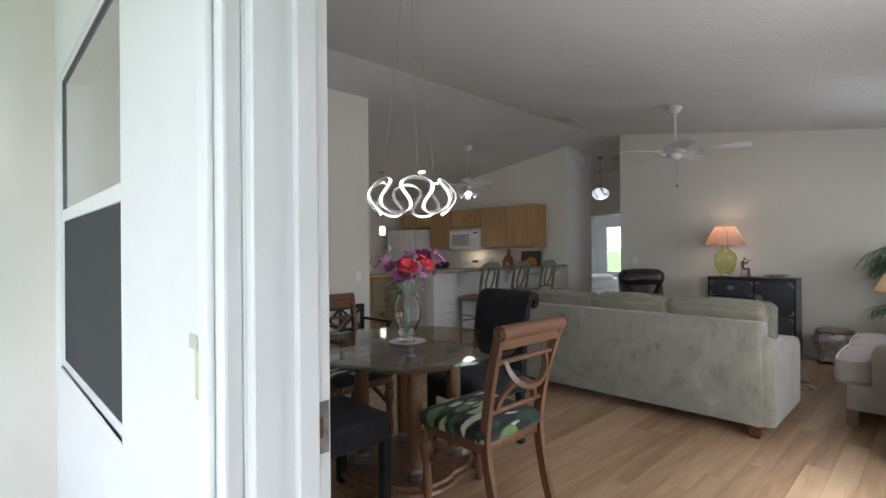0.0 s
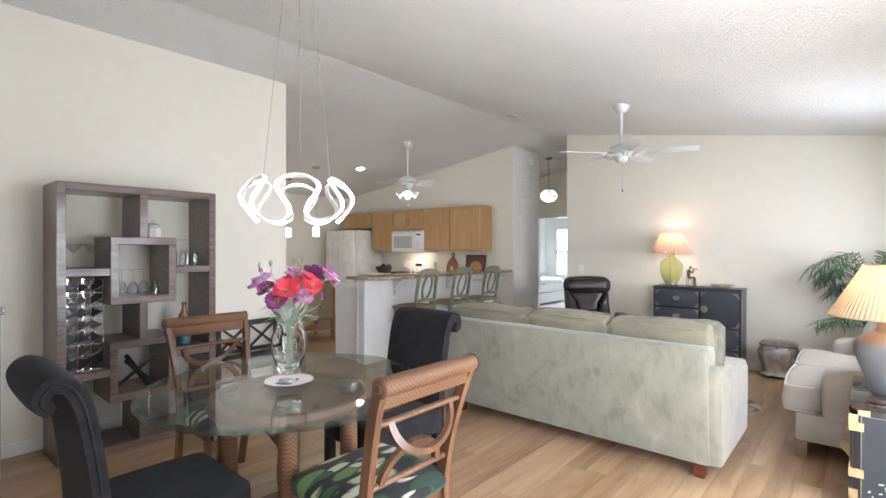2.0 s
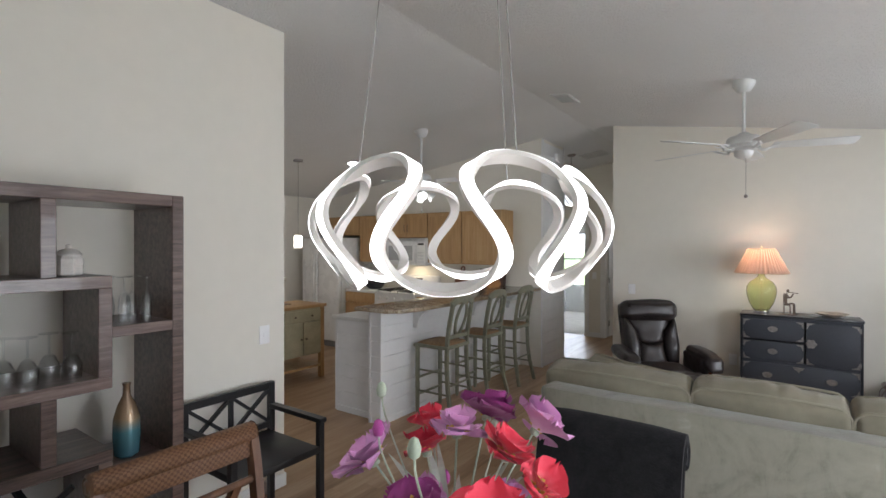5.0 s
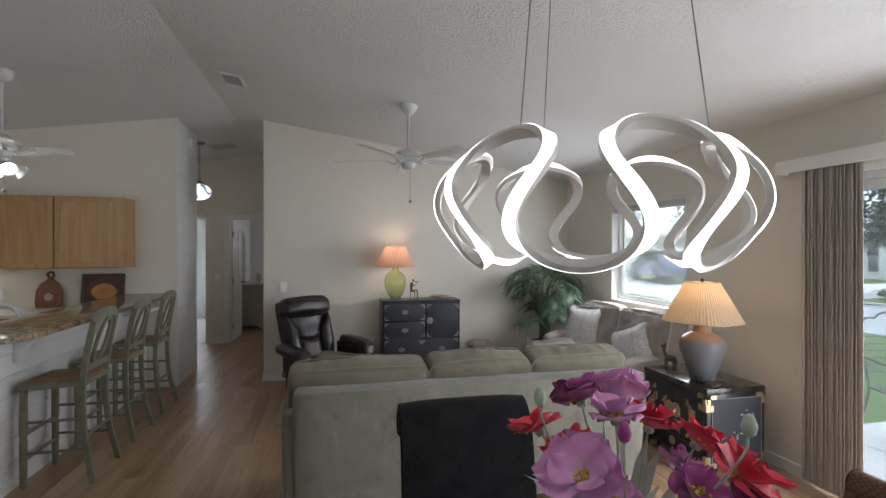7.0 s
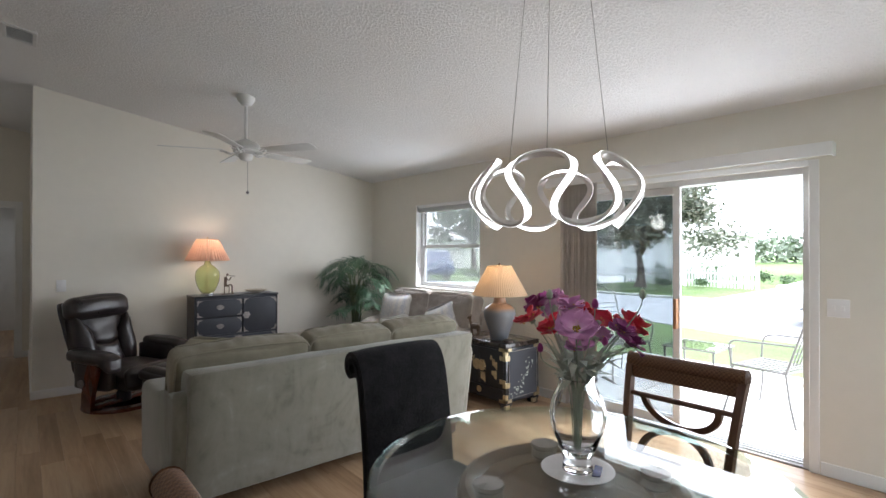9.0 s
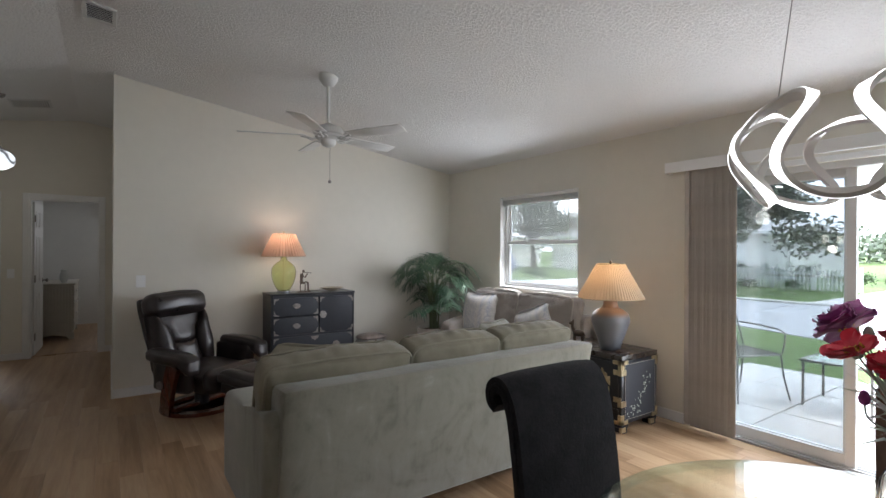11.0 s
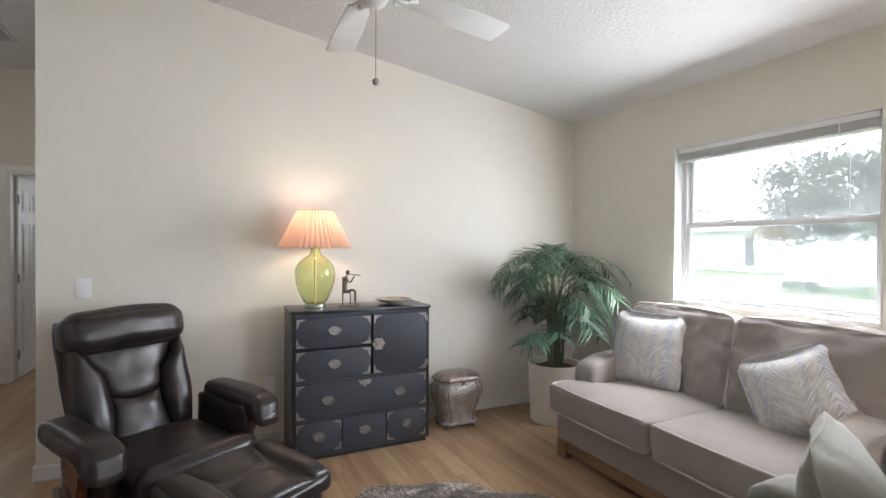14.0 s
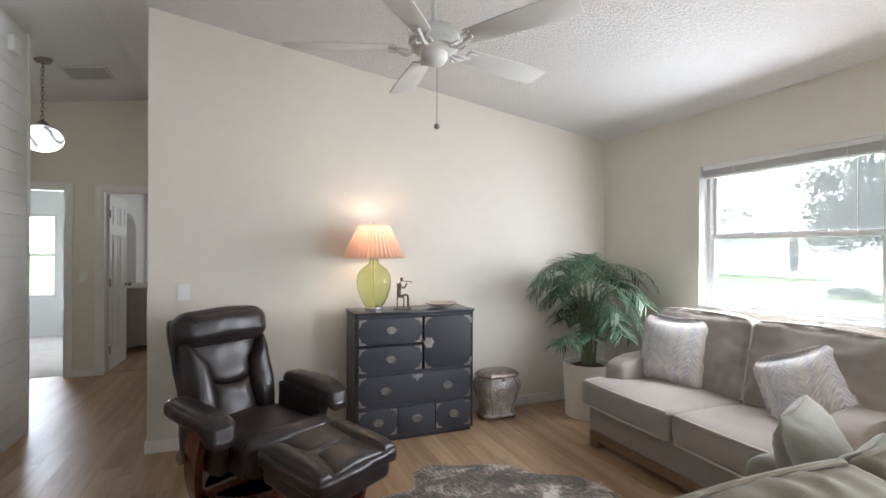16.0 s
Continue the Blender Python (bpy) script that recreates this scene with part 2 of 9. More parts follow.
def soft_box(w, d, h, puff=0.05, cuts=10, round_=0.35, seed=0, wrinkle=0.006, m=None, bm=None, corner=0.25):
    """A stuffed cushion centred on its middle: rounded edges, swollen faces, drawn-in corners, slight creases."""
    own = bmesh.new()
    bmesh.ops.create_cube(own, size=2)
    bmesh.ops.subdivide_edges(own, edges=own.edges[:], cuts=cuts, use_grid_fill=True)
    r = round_ * min(w, d, h) / 2
    for v in own.verts:
        x, y, z = v.co
        p = Vector((x * w / 2, y * d / 2, z * h / 2))
        core = Vector((max(-w / 2 + r, min(w / 2 - r, p.x)), max(-d / 2 + r, min(d / 2 - r, p.y)), max(-h / 2 + r, min(h / 2 - r, p.z))))
        off = p - core
        if off.length > 1e-6:
            p = core + off.normalized() * min(r, off.length)
        fx, fy, fz = 1 - x * x, 1 - y * y, 1 - z * z
        p.x += math.copysign(puff * 0.5, x) * fy * fz * (abs(x) ** 3)
        p.y += math.copysign(puff, y) * fx * fz * (abs(y) ** 3)
        p.z += math.copysign(puff, z) * fx * fy * (abs(z) ** 3)
        q = Vector((p.x * 5 + seed * 3.7, p.y * 5 - seed, p.z * 5 + seed * 1.3))
        p += noise.noise_vector(q) * wrinkle * 2 + noise.noise_vector(q * 3) * wrinkle
        v.co = p
    return join(bm, own, m)


def arc(center, r, a0, a1, n, plane="xz"):
    """Points on an arc, in degrees."""
    out = []
    for k in range(n):
        a = radians(a0 + (a1 - a0) * k / (n - 1))
        u, w = r * math.cos(a), r * math.sin(a)
        c = Vector(center)
        out.append(c + {"xz": Vector((u, 0, w)), "xy": Vector((u, w, 0)), "yz": Vector((0, u, w))}[plane])
    return out


def smooth_line(points, n=8):
    """Catmull-Rom points through the given ones."""
    p = [Vector(q) for q in points]
    p = [p[0] * 2 - p[1]] + p + [p[-1] * 2 - p[-2]]
    out = []
    for i in range(1, len(p) - 2):
        for k in range(n):
            t = k / n
            a, b, c, d = p[i - 1], p[i], p[i + 1], p[i + 2]
            out.append(0.5 * ((2 * b) + (c - a) * t + (2 * a - 5 * b + 4 * c - d) * t * t + (3 * b - a - 3 * c + d) * t ** 3))
    out.append(p[-2])
    return out


# ---- the house: walls, floor, ceiling ----
RIDGE_X, RIDGE_Z, FALL_E, FALL_W = -3.88, 3.085, 0.1535, 0.14


def ceiling_z(x):
    return RIDGE_Z - (FALL_E * (x - RIDGE_X) if x > RIDGE_X else FALL_W * (RIDGE_X - x))


def wall_x(name, x0, x1, y0, y1, holes=(), material=CREAM, label="plain cream painted plaster wall", top=3.25):
    """A wall along y between x0 and x1, with holes (ya, yb, za, zb) through it."""
    bm = bmesh.new()
    y = y0
    for a, b, za, zb in sorted(holes):
        if a > y:
            box(x0, x1, y, a, 0, top, bm=bm)
        if za > 0:
            box(x0, x1, a, b, 0, za, bm=bm)
        box(x0, x1, a, b, zb, top, bm=bm)
        y = b
    if y1 > y:
        box(x0, x1, y, y1, 0, top, bm=bm)
    return setting(name, bm, material, label, "wall")


def wall_y(name, x0, x1, y0, y1, holes=(), material=CREAM, label="plain cream painted plaster wall", top=3.25):
    bm = bmesh.new()
    x = x0
    for a, b, za, zb in sorted(holes):
        if a > x:
            box(x, a, y0, y1, 0, top, bm=bm)
        if za > 0:
            box(a, b, y0, y1, 0, za, bm=bm)
        box(a, b, y0, y1, zb, top, bm=bm)
        x = b
    if x1 > x:
        box(x, x1, y0, y1, 0, top, bm=bm)
    return setting(name, bm, material, label, "wall")


WIN = (4.755, 5.934, 0.965, 2.036)
SLIDE = (1.72, 3.62, 0.0, 2.0)
wall_x("wall_east", 0.30, 0.46, 0.33, 13.2, [WIN, SLIDE])
wall_y("wall_living_north", -3.54, 0.30, 7.0, 7.12, label="cream painted plaster wall behind the dark chest")
wall_x("wall_hall_east", -3.54, -3.42, 7.12, 9.54)
wall_x("wall_hall_west", -4.58, -4.46, 7.0, 7.75, label="short hall wall faced with white shiplap boards")
wall_y("wall_kitchen_north", -8.6, -4.58, 7.0, 7.12)
wall_y("wall_hall_return", -6.0, -4.58, 7.63, 7.75)
wall_x("wall_hall_end", -6.12, -6.0, 7.63, 9.54)
wall_y("wall_hall_north", -6.12, -3.42, 9.54, 9.66, [(-5.50, -4.735, 0, 2.03), (-4.405, -3.68, 0, 2.03)], label="cream hall wall with two doorways to the bedrooms")
wall_x("wall_dining_west", -4.68, -4.56, 0.33, 3.08, label="cream painted wall behind the tall open shelf")
wall_y("wall_dining_return", -8.6, -4.68, 0.33, 0.45)
wall_x("wall_kitchen_west", -8.72, -8.6, 0.33, 7.12)
wall_y("wall_porch", -4.7, 0.46, 0.20, 0.33, [(-2.83, -1.62, 0.81, 2.08), (-0.83, 0.10, 0, 2.05)], WHITE_WALL, "white painted porch wall with a window and an open doorway")
wall_x("wall_porch_west", -3.12, -3.0, -2.6, 0.20, material=CREAM, label="cream painted porch side wall")
# unseen walls in front of the doorway, added to shade the porch wall
wall_y("wall_porch_south", -3.12, 0.46, -2.72, -2.6, [(-2.8, -0.2, 0.7, 2.1)], WHITE_WALL, "unseen white wall with a wide opening, added to shade the porch", 2.6)
wall_x("wall_porch_east", 0.46, 0.58, -2.72, 0.20, [(-2.2, -0.5, 0.7, 2.1)], WHITE_WALL, "unseen white side wall with an opening, added to shade the porch", 2.6)
# rooms behind the hall
wall_x("wall_bedroom_partition", -4.66, -4.54, 9.66, 13.0, material=WHITE_WALL, label="pale bedroom partition wall")
wall_x("wall_bedroom_west", -7.1, -6.98, 9.54, 13.0, material=WHITE_WALL, label="pale bedroom wall")
BEDWIN = (-6.70, -5.74, 0.62, 1.93)
wall_y("wall_bedroom_north", -7.1, 0.46, 12.6, 12.72, [BEDWIN], WHITE_WALL, "pale bedroom wall with a bright sash window")
wall_x("wall_second_bedroom_east", -2.4, -2.28, 9.66, 12.6, material=CREAM)
wall_y("wall_hall_south_closure", -3.42, 0.30, 9.54, 9.66)


def sloped_ceiling():
    bm = bmesh.new()
    xs = (-8.8, RIDGE_X, 0.60)
    rows = []
    for y in (0.18, 13.2):
        rows.append([bm.verts.new((x, y, ceiling_z(x) + dz)) for x in xs for dz in (0.0, 0.2)])
    a, b = rows
    for i in (0, 2):
        bm.faces.new((a[i], a[i + 2], b[i + 2], b[i]))
        bm.faces.new((a[i + 1], b[i + 1], b[i + 3], a[i + 3]))
    for k in (0, 4):
        bm.faces.new((a[k], b[k], b[k + 1], a[k + 1]))
    for r in rows:
        bm.faces.new((r[0], r[1], r[3], r[2]))
        bm.faces.new((r[2], r[3], r[5], r[4]))
    return setting("ceiling", bm, CEIL, "white knockdown-textured vaulted ceiling with a ridge", "ceiling")


sloped_ceiling()
# unseen cover added to keep sky light off the porch wall
setting("porch_ceiling", box(-3.12, 0.46, -2.6, 0.20, 2.6, 2.7), CEIL, "unseen white ceiling added to shade the porch", "ceiling")
floor = setting("floor", box(-8.72, 0.46, 0.20, 13.0, -0.12, -0.012), DARKGAP, "honey-coloured oak laminate plank floor", "floor")
setting("porch_floor", box(-3.12, 0.46, -2.8, 0.20, -0.12, -0.03), CONCRETE, "grey concrete porch floor", "floor")
FLOORWOOD_REST = wood("oak_laminate_beyond", (0.24, 0.138, 0.068), (0.39, 0.25, 0.14), (0.51, 0.36, 0.22), "y", 0.42, 0.8, 0.0, 0.04, 13.0)
setting("second_bedroom_floor", box(-4.54, -2.4, 9.66, 12.6, -0.012, 0.003), FLOORWOOD, "brown wooden bedroom floor", "floor")
# base colour lightened to carry the glare on this floor
setting("bedroom_carpet", box(-7.0, -4.66, 9.66, 12.6, -0.012, 0.004), plain("glare_paled_floor", (0.62, 0.59, 0.55), 0.95, bump=0.4, fine=200), "pale bedroom floor, window glare put into its colour", "floor")


# ---- living room ----
KHAKI = cloth("olive_khaki_twill", (0.20, 0.18, 0.13), (0.285, 0.26, 0.195), 300, 0.95, 2.5, 0.3, 0.2)
LINEN = cloth("greige_linen", (0.345, 0.313, 0.286), (0.415, 0.379, 0.349), 420, 0.95, 2.0, 0.7, 0.2)
PIPING = cloth("cushion_piping", (0.225, 0.205, 0.15), (0.305, 0.28, 0.215), 300)
LINENPIPE = cloth("linen_piping", (0.56, 0.52, 0.475), (0.62, 0.58, 0.53), 300)
REDWOOD = wood("red_stained_wood", (0.045, 0.010, 0.006), (0.10, 0.024, 0.012), (0.16, 0.045, 0.02), "z", 0.25, 2.0, 0.1, 0.3)
OAKBASE = wood("weathered_oak", (0.13, 0.08, 0.045), (0.22, 0.14, 0.08), (0.30, 0.2, 0.12), "x", 0.55, 2.0, 0.1)
LACQUER = plain("blue_black_lacquer", (0.016, 0.018, 0.024), 0.32, vary=0.25, scale=3, coat=0.25)
LACQUER_FRONT = plain("slate_lacquer_front", (0.040, 0.044, 0.056), 0.60, vary=0.2, scale=2.5)
PEWTER = plain("tarnished_pewter", (0.30, 0.28, 0.265), 0.45, 0.9, 0.3, 40)
BRASS = plain("antique_brass", (0.62, 0.52, 0.33), 0.35, 0.95, 0.25, 30)
BRONZE = plain("dark_bronze", (0.16, 0.125, 0.10), 0.42, 0.9, 0.3, 40)
CHROME = plain("polished_chrome", (0.80, 0.80, 0.82), 0.12, 1.0, 0.03)
BLACKPAINT = plain("black_painted_wood", (0.013, 0.013, 0.015), 0.35, vary=0.3, scale=12)
WHITEPLASTIC = plain("white_plastic", (0.88, 0.88, 0.88), 0.4, vary=0.03)
FANWHITE = plain("white_enamel", (0.68, 0.68, 0.67), 0.35, vary=0.05)


def suede_material():
    """Brushed nap: light and dark strokes where hands have passed."""
    n = Nodes("sage_microsuede")
    v = n.scaled()
    cloud = n.noise(v, 2.6, 5, 0.62, 1.6)
    stroke = n.noise(n.scaled((5.0, 5.0, 1.6), turn=(0.3, 0.6, 0.0)), 2.4, 4, 0.65, 0.9)
    thread = n.noise(v, 320, 2)
    f = n.maths("ADD", n.maths("MULTIPLY", cloud, 0.5), n.maths("ADD", n.maths("MULTIPLY", stroke, 0.36), n.maths("MULTIPLY", thread, 0.14)))
    n.set(Base_Color=n.ramp(f, (0.36, (0.165, 0.158, 0.122)), (0.47, (0.235, 0.228, 0.185)), (0.56, (0.262, 0.254, 0.208)), (0.66, (0.335, 0.325, 0.272))), Roughness=0.92, Sheen_Weight=0.45, Sheen_Roughness=0.5, Specular_IOR_Level=0.12)
    n.bump(n.maths("ADD", thread, n.maths("MULTIPLY", stroke, 1.0)), 0.25, 0.004)
    return n.mat


SUEDE = suede_material()


def leather_material():
    n = Nodes("espresso_leather")
    v = n.scaled()
    pebble = n.node("TexVoronoi", Vector=v, Scale=240.0).outputs["Distance"]
    cloud = n.noise(v, 7, 4)
    n.set(Base_Color=n.ramp(cloud, (0.3, (0.017, 0.013, 0.0125)), (0.7, (0.037, 0.028, 0.027))))
    n.set(Roughness=n.maths("ADD", n.maths("MULTIPLY", cloud, 0.20), 0.22), Specular_IOR_Level=0.5)
    n.bump(n.maths("ADD", n.maths("MULTIPLY", pebble, 0.5), n.maths("MULTIPLY", n.noise(v, 9, 3), 1.0)), 0.10, 0.004)
    return n.mat


LEATHER = leather_material()


def shade_material(name, color, light):
    """Thin pleated fabric that lets the bulb's light through."""
    n = Nodes(name)
    thread = n.noise(n.scaled(), 220, 2)
    tone = n.ramp(thread, (0.3, tuple(c * 0.9 for c in color)), (0.7, color))
    n.set(Base_Color=tone, Roughness=0.9)
    through_ = n.node("BsdfTranslucent", Color=(*light, 1))
    blend = n.node("MixShader", Fac=0.5)
    n.feed(blend.inputs[1], n.bsdf.outputs[0])
    n.feed(blend.inputs[2], through_.outputs[0])
    n.feed(n.tree.nodes["Material Output"].inputs["Surface"], blend.outputs[0])
    return n.mat


def feather_material():
    """White pillow cloth with slate-blue herringbone brush strokes."""
    n = Nodes("feather_print")
    xyz = n.node("SeparateXYZ", Vector=n.coords.outputs["Object"])
    x, z = xyz.outputs["X"], xyz.outputs["Z"]
    ax = n.maths("PINGPONG", n.maths("ADD", x, 0.5), 0.115)
    s = n.maths("SUBTRACT", n.maths("MULTIPLY", z, 1.0), n.maths("MULTIPLY", ax, 1.25))
    v = n.node("CombineXYZ", X=n.maths("MULTIPLY", s, 250.0), Y=n.maths("MULTIPLY", x, 24.0), Z=n.maths("MULTIPLY", z, 16.0)).outputs[0]
    stroke = n.ramp(n.noise(v, 1.0, 3, 0.6), (0.47, (0, 0, 0)), (0.56, (1, 1, 1)))
    band = n.ramp(n.noise(n.node("CombineXYZ", X=n.maths("MULTIPLY", x, 11.0), Y=0.0, Z=3.0).outputs[0], 1.0, 1), (0.42, (0.56, 0.54, 0.52)), (0.58, (0.37, 0.40, 0.49)))
    n.set(Base_Color=n.mix(stroke, band, (0.76, 0.74, 0.71)), Roughness=0.9, Sheen_Weight=0.2)
    n.bump(n.noise(n.scaled(), 260, 2), 0.2, 0.003)
    return n.mat


FEATHER = feather_material()


def welt(w, h, y, r=0.006, corner=0.05, swell=0.0):
    """A closed piping line round a cushion's face in the xz plane, swollen with the cushion's edges."""
    pts = []
    for cx, cz, a0 in ((w / 2 - corner, h / 2 - corner, 0), (-w / 2 + corner, h / 2 - corner, 90), (-w / 2 + corner, -h / 2 + corner, 180), (w / 2 - corner, -h / 2 + corner, 270)):
        pts += arc((cx, y, cz), corner, a0, a0 + 90, 5)
    line = []
    for p, q in zip(pts, pts[1:] + pts[:1]):
        p, q = Vector(p), Vector(q)
        for k in range(1 if (q - p).length < 0.1 else 10):
            line.append(p.lerp(q, k / 10))
    for p in line:
        u, t = p.x / (w / 2), p.z / (h / 2)
        if abs(t) > abs(u):
            p.z += math.copysign(swell * (1 - u * u), p.z)
        else:
            p.x += math.copysign(0.5 * swell * (1 - t * t), p.x)
    return tube(line, r, 6, closed=True)


def gathered(bm, w, h):
    """Small puckers along the welted edges of a cushion."""
    for v in bm.verts:
        ex, ez = abs(v.co.x) / (w / 2), abs(v.co.z) / (h / 2)
        f = max(0.0, max(ex, ez) - 0.80) / 0.2
        along = v.co.x if ez > ex else v.co.z
        v.co.y += 0.003 * min(1.0, f) * math.sin(along * 190 + 3 * math.sin(along * 31)) * (0.6 + 0.4 * math.sin(along * 17))
        if ez > ex:
            v.co.z += math.copysign(0.002, v.co.z) * f * math.sin(along * 62 + 2)
    return bm


def sofa():
    s = thing("sofa", pose(-1.965, 3.60, 0), "sage green microsuede three-seat sofa with loose back cushions", "sofa")
    bm = bmesh.new()
    prof = ((-0.035, 0.815), (0.092, 0.092), (0.36, 0.092), (0.20, 0.80))
    own = extrude([(y, z) for y, z in prof], -1.0, 1.0, 0.025)
    own.transform(Matrix(((0, 0, 1, 0), (1, 0, 0, 0), (0, 1, 0, 0), (0, 0, 0, 1))))
    bmesh.ops.subdivide_edges(own, edges=[e for e in own.edges if e.calc_length() > 1.5], cuts=16)
    join(bm, own)
    part("backrest", bm, SUEDE, s, smooth=40)
    part("seat_frame", box(-0.98, 0.98, 0.30, 0.93, 0.092, 0.30, 0.02), SUEDE, s, smooth=40)
    for sx in (-1, 1):
        x0, x1 = sorted((sx * 0.86, sx * 1.06))
        prof = ((0.10, 0.092), (0.93, 0.092), (0.945, 0.50), (0.93, 0.585), (0.86, 0.62), (0.50, 0.625), (0.22, 0.66), (0.06, 0.72), (0.02, 0.66))
        own = extrude(prof, x0, x1, 0.035)
        own.transform(Matrix(((0, 0, 1, 0), (1, 0, 0, 0), (0, 1, 0, 0), (0, 0, 0, 1))))
        part("armrest", own, SUEDE, s, smooth=50)
    for k, (a, b) in enumerate(((-0.86, -0.285), (-0.285, 0.285), (0.285, 0.86))):
        part("seat_cushion", soft_box(b - a, 0.66, 0.17, 0.02, 9, 0.6, k, 0.004, Matrix.Translation(((a + b) / 2, 0.64, 0.385))), SUEDE, s, smooth=0)
    for k, (a, b) in enumerate(((-1.03, -0.275), (-0.265, 0.345), (0.355, 0.975))):
        w, h = b - a, 0.50
        m = pose((a + b) / 2, 0.265, 0.658 - (0.012 if k == 0 else 0.0), 12)
        c = part("back_cushion", gathered(soft_box(w, 0.18, h, 0.03, 46, 0.36, 10 + k, 0.005), w, h), KHAKI, s, smooth=0, at=m)
        for y in (-0.076, 0.076):
            part("piping", welt(w - 0.004, h - 0.004, y, 0.0075, swell=0.013), PIPING, c)
    for x in (-0.93, 0.93):
        for y in (0.165, 0.86):
            leg = lathe(((0.036, 0.0), (0.044, 0.01), (0.042, 0.05), (0.06, 0.094)), 4)
            part("leg", leg, REDWOOD, s, "dark red wooden block foot", at=pose(x, y, 0, 0, 0, 45))


sofa()


def throw_pillow(m, w, material, label, seed, pipe=None, group=""):
    p = thing("throw_pillow", m, label, "pillow", group)
    own = soft_box(w, 0.10, w, 0.055, 14, 0.9, seed, 0.006)
    for v in own.verts:
        u, t = v.co.x / (w / 2), v.co.z / (w / 2)
        k = 1 - 0.07 * ((1 - min(1, abs(u)) ** 2) * abs(t) ** 4 + (1 - min(1, abs(t)) ** 2) * abs(u) ** 4)
        v.co.x *= k
        v.co.z *= k
        v.co.y *= 1 - 0.75 * max(abs(u), abs(t)) ** 5
    part("cover", own, material, p, smooth=0)
    return p


throw_pillow(pose(-1.22, 4.17, 0.655, -20, 2, 22), 0.48, SUEDE, "sage green microsuede throw pillow leaning on the sofa", 3, group="green pillows on the sofa")
throw_pillow(pose(-1.17, 4.02, 0.60, -18, -4, 8), 0.42, SUEDE, "sage green microsuede throw pillow leaning on the sofa", 4, group="green pillows on the sofa")
throw_pillow(pose(-2.65, 4.05, 0.64, -14, 4, -6), 0.50, KHAKI, "olive khaki throw pillow leaning in the sofa's corner", 5)


def loveseat():
    s = thing("loveseat", pose(0.27, 5.27, 0, 0, 0, 90), "greige linen two-seat sofa with a wooden base rail", "sofa")
    W = 0.78
    prof = ((0.0, 0.12), (0.0, 0.76), (0.03, 0.79), (0.14, 0.79), (0.20, 0.75), (0.24, 0.12))
    own = extrude(prof, -W, W, 0.02)
    own.transform(Matrix(((0, 0, 1, 0), (1, 0, 0, 0), (0, 1, 0, 0), (0, 0, 0, 1))))
    part("backrest", own, LINEN, s, smooth=40)
    part("seat_frame", box(-W, W, 0.10, 0.90, 0.115, 0.30, 0.015), LINEN, s, smooth=40)
    for sx in (-1, 1):
        x0, x1 = sorted((sx * (W - 0.17), sx * W))
        prof = ((0.02, 0.25), (0.76, 0.25), (0.765, 0.55), (0.73, 0.60), (0.60, 0.625), (0.10, 0.64), (0.02, 0.66))
        own = extrude(prof, x0, x1, 0.03)
        own.transform(Matrix(((0, 0, 1, 0), (1, 0, 0, 0), (0, 1, 0, 0), (0, 0, 0, 1))))
        part("armrest", own, LINEN, s, smooth=50)
    for k, sx in enumerate((-1, 1)):
        # T-shaped seat cushion that comes round the front of the arm
        own = soft_box(0.775, 0.80, 0.175, 0.016, 14, 0.28, 20 + k, 0.005)
        for v in own.verts:
            if v.co.x * sx > 0.2 and v.co.y < 0.21:
                f = (v.co.x * sx - 0.2) / 0.1875
                v.co.x -= sx * min(1, f) * 0.17 * min(1, (0.21 - v.co.y) / 0.06)
        own.transform(Matrix.Translation((sx * 0.39, 0.57, 0.39)))
        c = part("seat_cushion", own, LINEN, s, smooth=0)
        for z in (0.310, 0.471):
            part("piping", tube([(sx * 0.03, 0.962, z), (sx * 0.25, 0.975, z), (sx * 0.5, 0.975, z), (sx * 0.75, 0.96, z), (sx * 0.768, 0.92, z), (sx * 0.768, 0.80, z)], 0.0065, 6), LINENPIPE, c)
        w, h = 0.72, 0.52
        b = part("back_cushion", gathered(soft_box(w, 0.20, h, 0.04, 44, 0.36, 30 + k, 0.009), w, h), LINEN, s, smooth=0, at=pose(sx * 0.365, 0.255, 0.69, 13, 0, 0))
        part("piping", welt(w - 0.004, h - 0.004, 0.084, 0.007, swell=0.016), LINENPIPE, b)
    part("base_rail", box(-W + 0.03, W - 0.03, 0.86, 0.89, 0.045, 0.115, 0.004), OAKBASE, s, "weathered oak base rail", smooth=40)
    for x in (-W + 0.05, W - 0.05):
        for y in (0.08, 0.87):
            part("leg", box(x - 0.04, x + 0.04, y - 0.035, y + 0.035, 0, 0.118, 0.006), OAKBASE, s, "square oak foot", smooth=40)


loveseat()
throw_pillow(pose(-0.17, 5.75, 0.69, 14, 0, 104), 0.46, FEATHER, "white pillow with slate-blue feather strokes on the loveseat", 6, group="feather pillows")
throw_pillow(pose(-0.17, 4.88, 0.65, 22, 24, 112), 0.40, FEATHER, "white pillow with slate-blue feather strokes on the loveseat", 7, group="feather pillows")


def bent(w, d, h, m, seed, puff=0.02, curl=0.0, round_=0.7, cuts=12, wrinkle=0.004):
    own = soft_box(w, d, h, puff, cuts, round_, seed, wrinkle)
    for v in own.verts:
        v.co.y += curl * (v.co.x / (w / 2)) ** 2
    own.transform(m)
    return own


